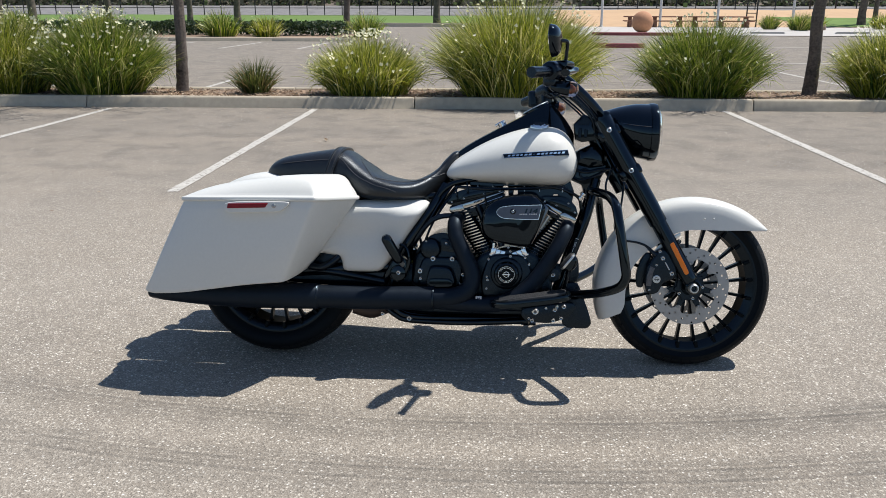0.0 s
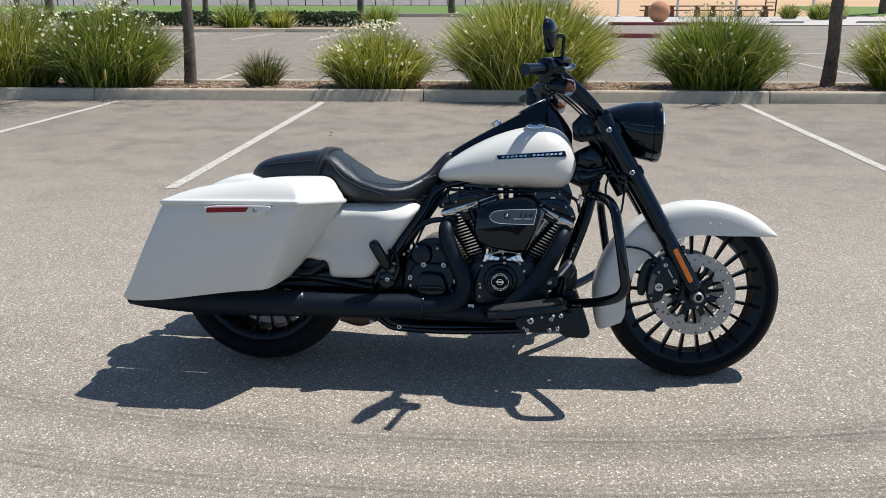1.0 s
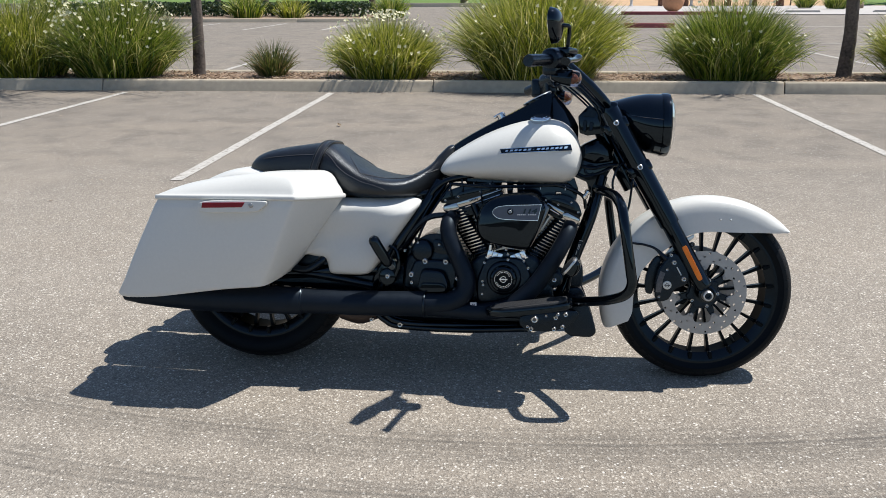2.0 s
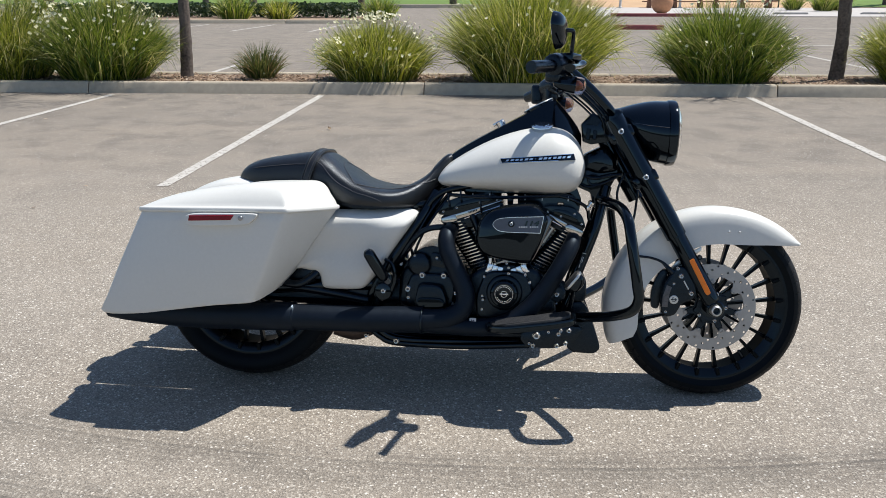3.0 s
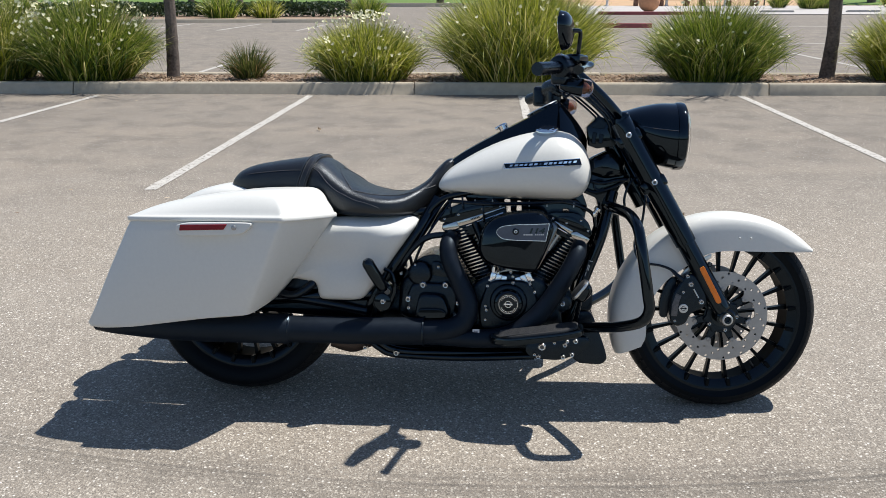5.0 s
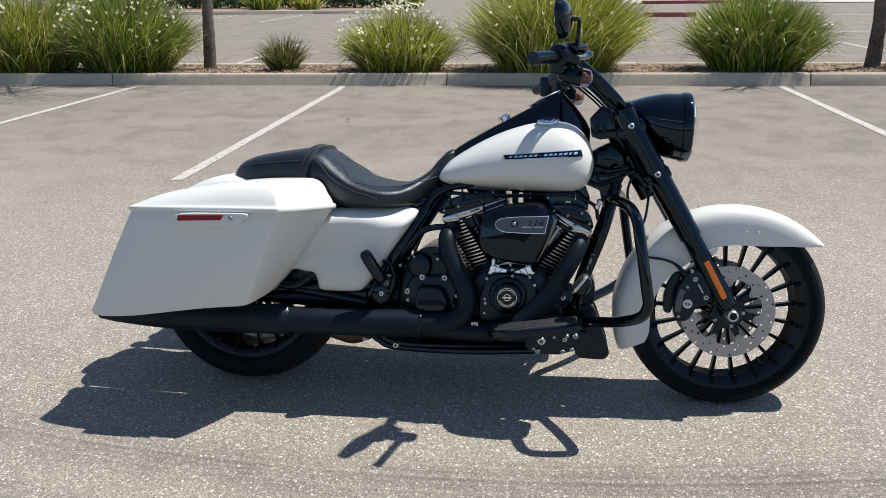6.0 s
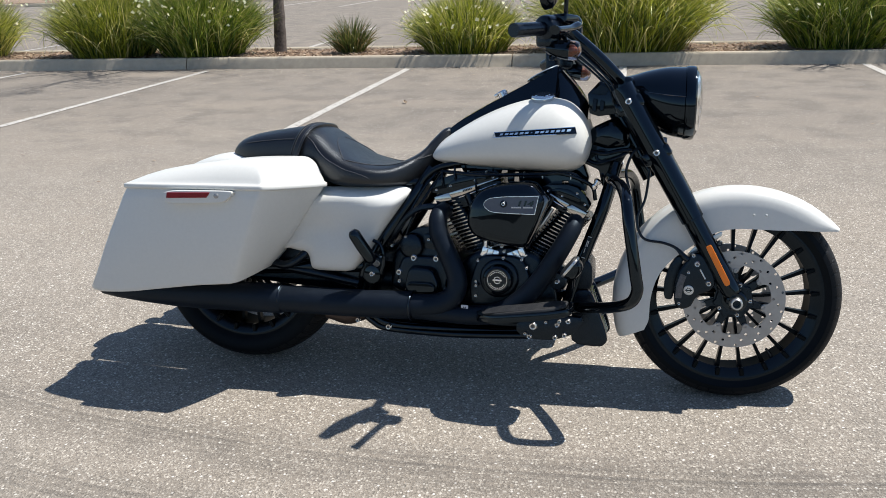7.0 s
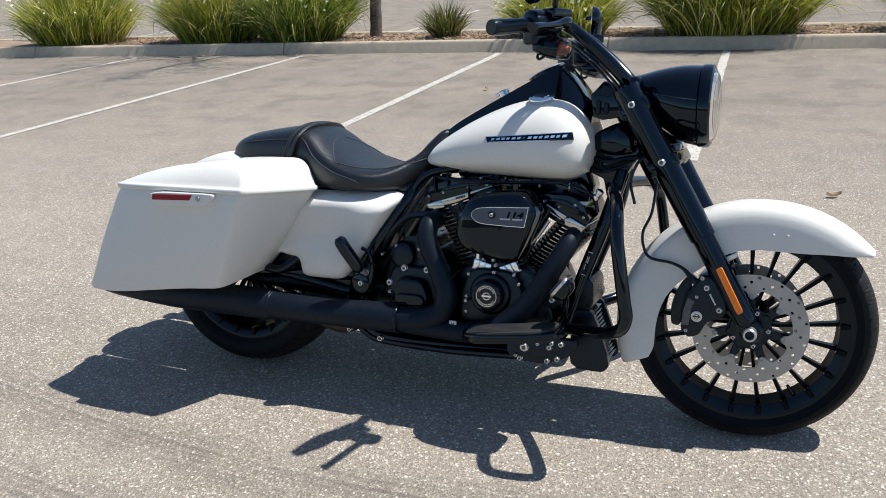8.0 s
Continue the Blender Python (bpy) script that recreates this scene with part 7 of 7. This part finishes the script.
bm = bmesh.new()
rings = []
for k, dz in ((0.88, 0.001), (0.88, 0.007), (0.86, 0.009)):
    rings.append([P(0.945 + (p[0] - 0.945) * k, 0.26 + (p[1] - 0.26) * k, Z(p[0]) + dz) for p in plan])
loft(bm, rings)
part("rubber_pad", bm, M_PAD, board)
for i in range(7):
    bm = bmesh.new()
    s = 0.222 + i * 0.0125
    sweep(bm, [P(0.84, s, Z(0.84) + 0.009), P(1.07, s, Z(1.07) + 0.009)], 0.003, 6)
    part("pad_rib", bm, M_PAD, board)
o = bmesh.new()
rings = []
for k, dz in ((0.97, -0.020), (1.0, -0.016), (1.0, -0.002), (0.985, 0.002)):
    rings.append([P(0.95 + (p[0] - 0.95) * k, -0.26 - (p[1] - 0.26) * k, Z(p[0]) + dz) for p in plan])
loft(o, rings)
part("floorboard", o, M_BLACK, bike)
bm = bmesh.new()
prism(bm, curve_poly([(0.925, 0.225), (1.11, 0.252), (1.125, 0.235), (1.095, 0.195), (1.03, 0.170), (0.945, 0.172), (0.92, 0.195)], 4), 0.165, 0.192, 0.004, 2)
bracket = part("footboard_bracket", bm, M_SATIN, bike)
for u, w, r in ((0.973, 0.213, 0.0135), (1.012, 0.228, 0.006), (1.045, 0.222, 0.0085), (1.052, 0.234, 0.007), (1.078, 0.235, 0.009), (1.068, 0.192, 0.008), (1.04, 0.183, 0.0085), (0.962, 0.180, 0.0085), (0.95, 0.188, 0.006)):
    bolt(u, 0.192, w, r, bracket, 0.008)
bm = bmesh.new()
sweep(bm, [P(1.03, 0.16, 0.23), P(1.075, 0.175, 0.30), P(1.087, 0.195, 0.37), P(1.092, 0.23, 0.400)], [0.012, 0.011, 0.010, 0.009], 10, flat=0.7)
pedal = part("brake_pedal", bm, M_BLACK, bike, "black brake pedal with rubber face")
m = Matrix.Translation(P(1.086, 0.245, 0.408)) @ Matrix.Rotation(radians(-52), 4, "Y")
for name_, mat_, rows_ in (("pedal_pad", M_BLACK, ((0.30, -0.030), (0.62, -0.026), (0.84, -0.016), (0.95, -0.004), (0.96, 0.002))),
                           ("pedal_rim", M_ALU, ((0.97, 0.000), (1.02, 0.002), (1.02, 0.006), (0.97, 0.008))),
                           ("pedal_rubber", M_PAD, ((0.94, 0.006), (0.92, 0.012), (0.80, 0.015)))):
    bm = bmesh.new()
    loft(bm, [superring(m @ Vector((0, 0, d)), 0.036 * k, 0.033 * k, m.to_3x3() @ Vector((1, 0, 0)), SIDE, 28, 3.2) for k, d in rows_])
    part(name_, bm, mat_, pedal)
bm = bmesh.new()
lathe(bm, [(0.03, 0.0), (0.03, 0.02), (0.024, 0.026), (0.0003, 0.027)], P(1.035, 0.12, 0.345), SIDE, 20)
prism(bm, curve_poly([(1.0, 0.33), (1.06, 0.33), (1.075, 0.37), (1.03, 0.40), (0.995, 0.37)], 4), 0.08, 0.13, 0.006, 2)
part("horn_bracket", bm, M_CAST, bike)
bolt(1.035, 0.146, 0.345, 0.009, bike, 0.008)
bm = bmesh.new()
sweep(bm, [P(0.400, 0.125, 0.205), P(0.440, 0.128, 0.172), P(0.50, 0.128, 0.152), P(0.72, 0.128, 0.150), P(0.95, 0.128, 0.165)], 0.0125, 12)
rail = part("lower_rail", bm, M_BLACK, bike)
bm = bmesh.new()
prism(bm, curve_poly([(0.42, 0.215), (0.47, 0.165), (0.55, 0.158), (0.94, 0.170), (0.95, 0.235), (0.50, 0.235)], 4), 0.06, 0.105, 0.006, 2)
part("rail_plate", bm, M_SATIN, rail)
bolt(0.497, 0.140, 0.160, 0.011, bike, 0.008)
bolt(0.395, 0.150, 0.178, 0.008, bike, 0.008)


def passenger_peg(side):
    f = lambda u, s, w: P(u, s * side, w)
    bm = bmesh.new()
    prism(bm, curve_poly([(0.425, 0.325), (0.45, 0.305), (0.48, 0.312), (0.495, 0.345), (0.488, 0.39), (0.465, 0.41), (0.445, 0.39), (0.43, 0.36)], 4), 0.15, 0.188, 0.008, 3)
    lathe(bm, [(0.031, -0.02), (0.031, 0.004), (0.027, 0.010), (0.014, 0.012), (0.0003, 0.012)], P(0.460, 0.188, 0.340), SIDE, 24)
    sweep(bm, [P(0.485, 0.19, 0.34), P(0.50, 0.198, 0.385), P(0.49, 0.2, 0.435), P(0.465, 0.2, 0.45)], 0.006, 8)
    if side < 0:
        bm = mirrored(bm)
    mount = part("passenger_peg", bm, M_BLACK, bike, "black folded passenger foot peg")
    bm = bmesh.new()
    sweep(bm, [f(0.468, 0.215, 0.385), f(0.462, 0.222, 0.398), f(0.440, 0.240, 0.440), f(0.422, 0.252, 0.475), f(0.416, 0.255, 0.486)], [0.012, 0.0185, 0.0195, 0.019, 0.010], 18, 16)
    part("peg_rubber", bm, M_BLACK, mount)
    bm = bmesh.new()
    sweep(bm, [f(0.476, 0.19, 0.372), f(0.462, 0.222, 0.395)], 0.009, 10)
    part("peg_pin", bm, M_ALU, mount)
    bolt(0.462, 0.201 * side, 0.343, 0.009, mount, 0.007, SIDE * side)
    return mount


passenger_peg(1)
passenger_peg(-1)
for side in (1, -1):
    bm = bmesh.new()
    f = lambda u, s, w: P(u, s * side, w)
    sweep(bm, [f(1.165, -0.001, 0.655), f(1.180, 0.10, 0.656), f(1.204, 0.20, 0.653), f(1.222, 0.27, 0.643), f(1.236, 0.330, 0.615), f(1.244, 0.356, 0.568), f(1.256, 0.363, 0.50), f(1.270, 0.362, 0.42), f(1.276, 0.355, 0.375), f(1.258, 0.332, 0.336), f(1.205, 0.27, 0.305), f(1.14, 0.195, 0.283), f(1.07, 0.125, 0.262), f(1.04, 0.08, 0.252)], 0.0165, 16, 110)
    part("crash_bar", bm, M_BLACK, bike, "gloss black tubular crash bar")
bm = bmesh.new()
prism(bm, curve_poly([(0.08, 0.34), (0.25, 0.345), (0.24, 0.40), (0.20, 0.42), (0.10, 0.40)], 4), 0.12, 0.16, 0.008, 2)
sweep(bm, [P(0.10, 0.18, 0.36), P(0.17, 0.20, 0.355), P(0.22, 0.19, 0.385), P(0.235, 0.17, 0.41)], 0.014, 12)
sweep(bm, [P(0.05, 0.15, 0.34), P(0.20, 0.165, 0.335), P(0.40, 0.15, 0.30)], 0.016, 10)
part("bag_support", bm, M_SATIN, bike)
bm = bmesh.new()
sweep(bm, [P(0.93, -0.11, 0.185), P(0.95, -0.20, 0.14), P(0.955, -0.325, 0.066)], [0.014, 0.012, 0.011], 12)
box(bm, (-0.03, -0.018, -0.006), (0.03, 0.02, 0.005), 0.003, 2, Matrix.Translation(P(0.958, -0.335, 0.0645)) @ Matrix.Rotation(radians(10), 4, "X"))
part("side_stand", bm, M_BLACK, bike, "black side stand resting on the asphalt")

# -- what shows of the far side --
bm = bmesh.new()
prism(bm, curve_poly([(0.47, 0.25), (0.62, 0.22), (0.98, 0.22), (1.03, 0.30), (0.98, 0.40), (0.62, 0.42), (0.48, 0.36)]), -0.245, -0.13, 0.02, 3)
part("primary_cover", bm, M_BLACK, bike, "gloss black primary drive cover")
bm = bmesh.new()
sweep(bm, [P(0.50, -0.205, 0.245), P(0.30, -0.212, 0.247), P(0.10, -0.22, 0.247), P(-0.22, -0.233, 0.246), P(-0.40, -0.24, 0.248), P(-0.47, -0.243, 0.248)], [0.03, 0.0435, 0.0475, 0.046, 0.037, 0.022], 24, 30)
part("far_silencer", bm, M_EXHAUST, muffler)
bm = bmesh.new()
prism(bm, curve_poly([(0.14, 0.36), (0.44, 0.30), (0.47, 0.42), (0.42, 0.60), (0.16, 0.58)]), -0.11, 0.11, 0.01, 2)
part("battery_box", bm, M_CAST, bike)
bm = bmesh.new()
prism(bm, curve_poly([(0.36, 0.262), (0.40, 0.250), (0.52, 0.250), (0.53, 0.36), (0.42, 0.37), (0.37, 0.33)], 4), -0.10, 0.085, 0.006, 2)
part("swingarm_pivot", bm, M_CAST, bike)
bm = bmesh.new()
prism(bm, curve_poly([(-0.07, 0.29), (0.30, 0.27), (0.42, 0.25), (0.44, 0.33), (0.25, 0.36), (-0.06, 0.355)]), 0.105, 0.135, 0.006, 2)
part("swingarm", bm, M_CAST, bike)

bm = bmesh.new()
prism(bm, curve_poly([(-0.02, 0.318), (0.10, 0.345), (0.30, 0.352), (0.46, 0.345), (0.47, 0.315), (0.30, 0.300), (0.0, 0.297)], 4), 0.135, 0.150, 0.003, 1)
part("exhaust_hanger", bm, M_CAST, bike)
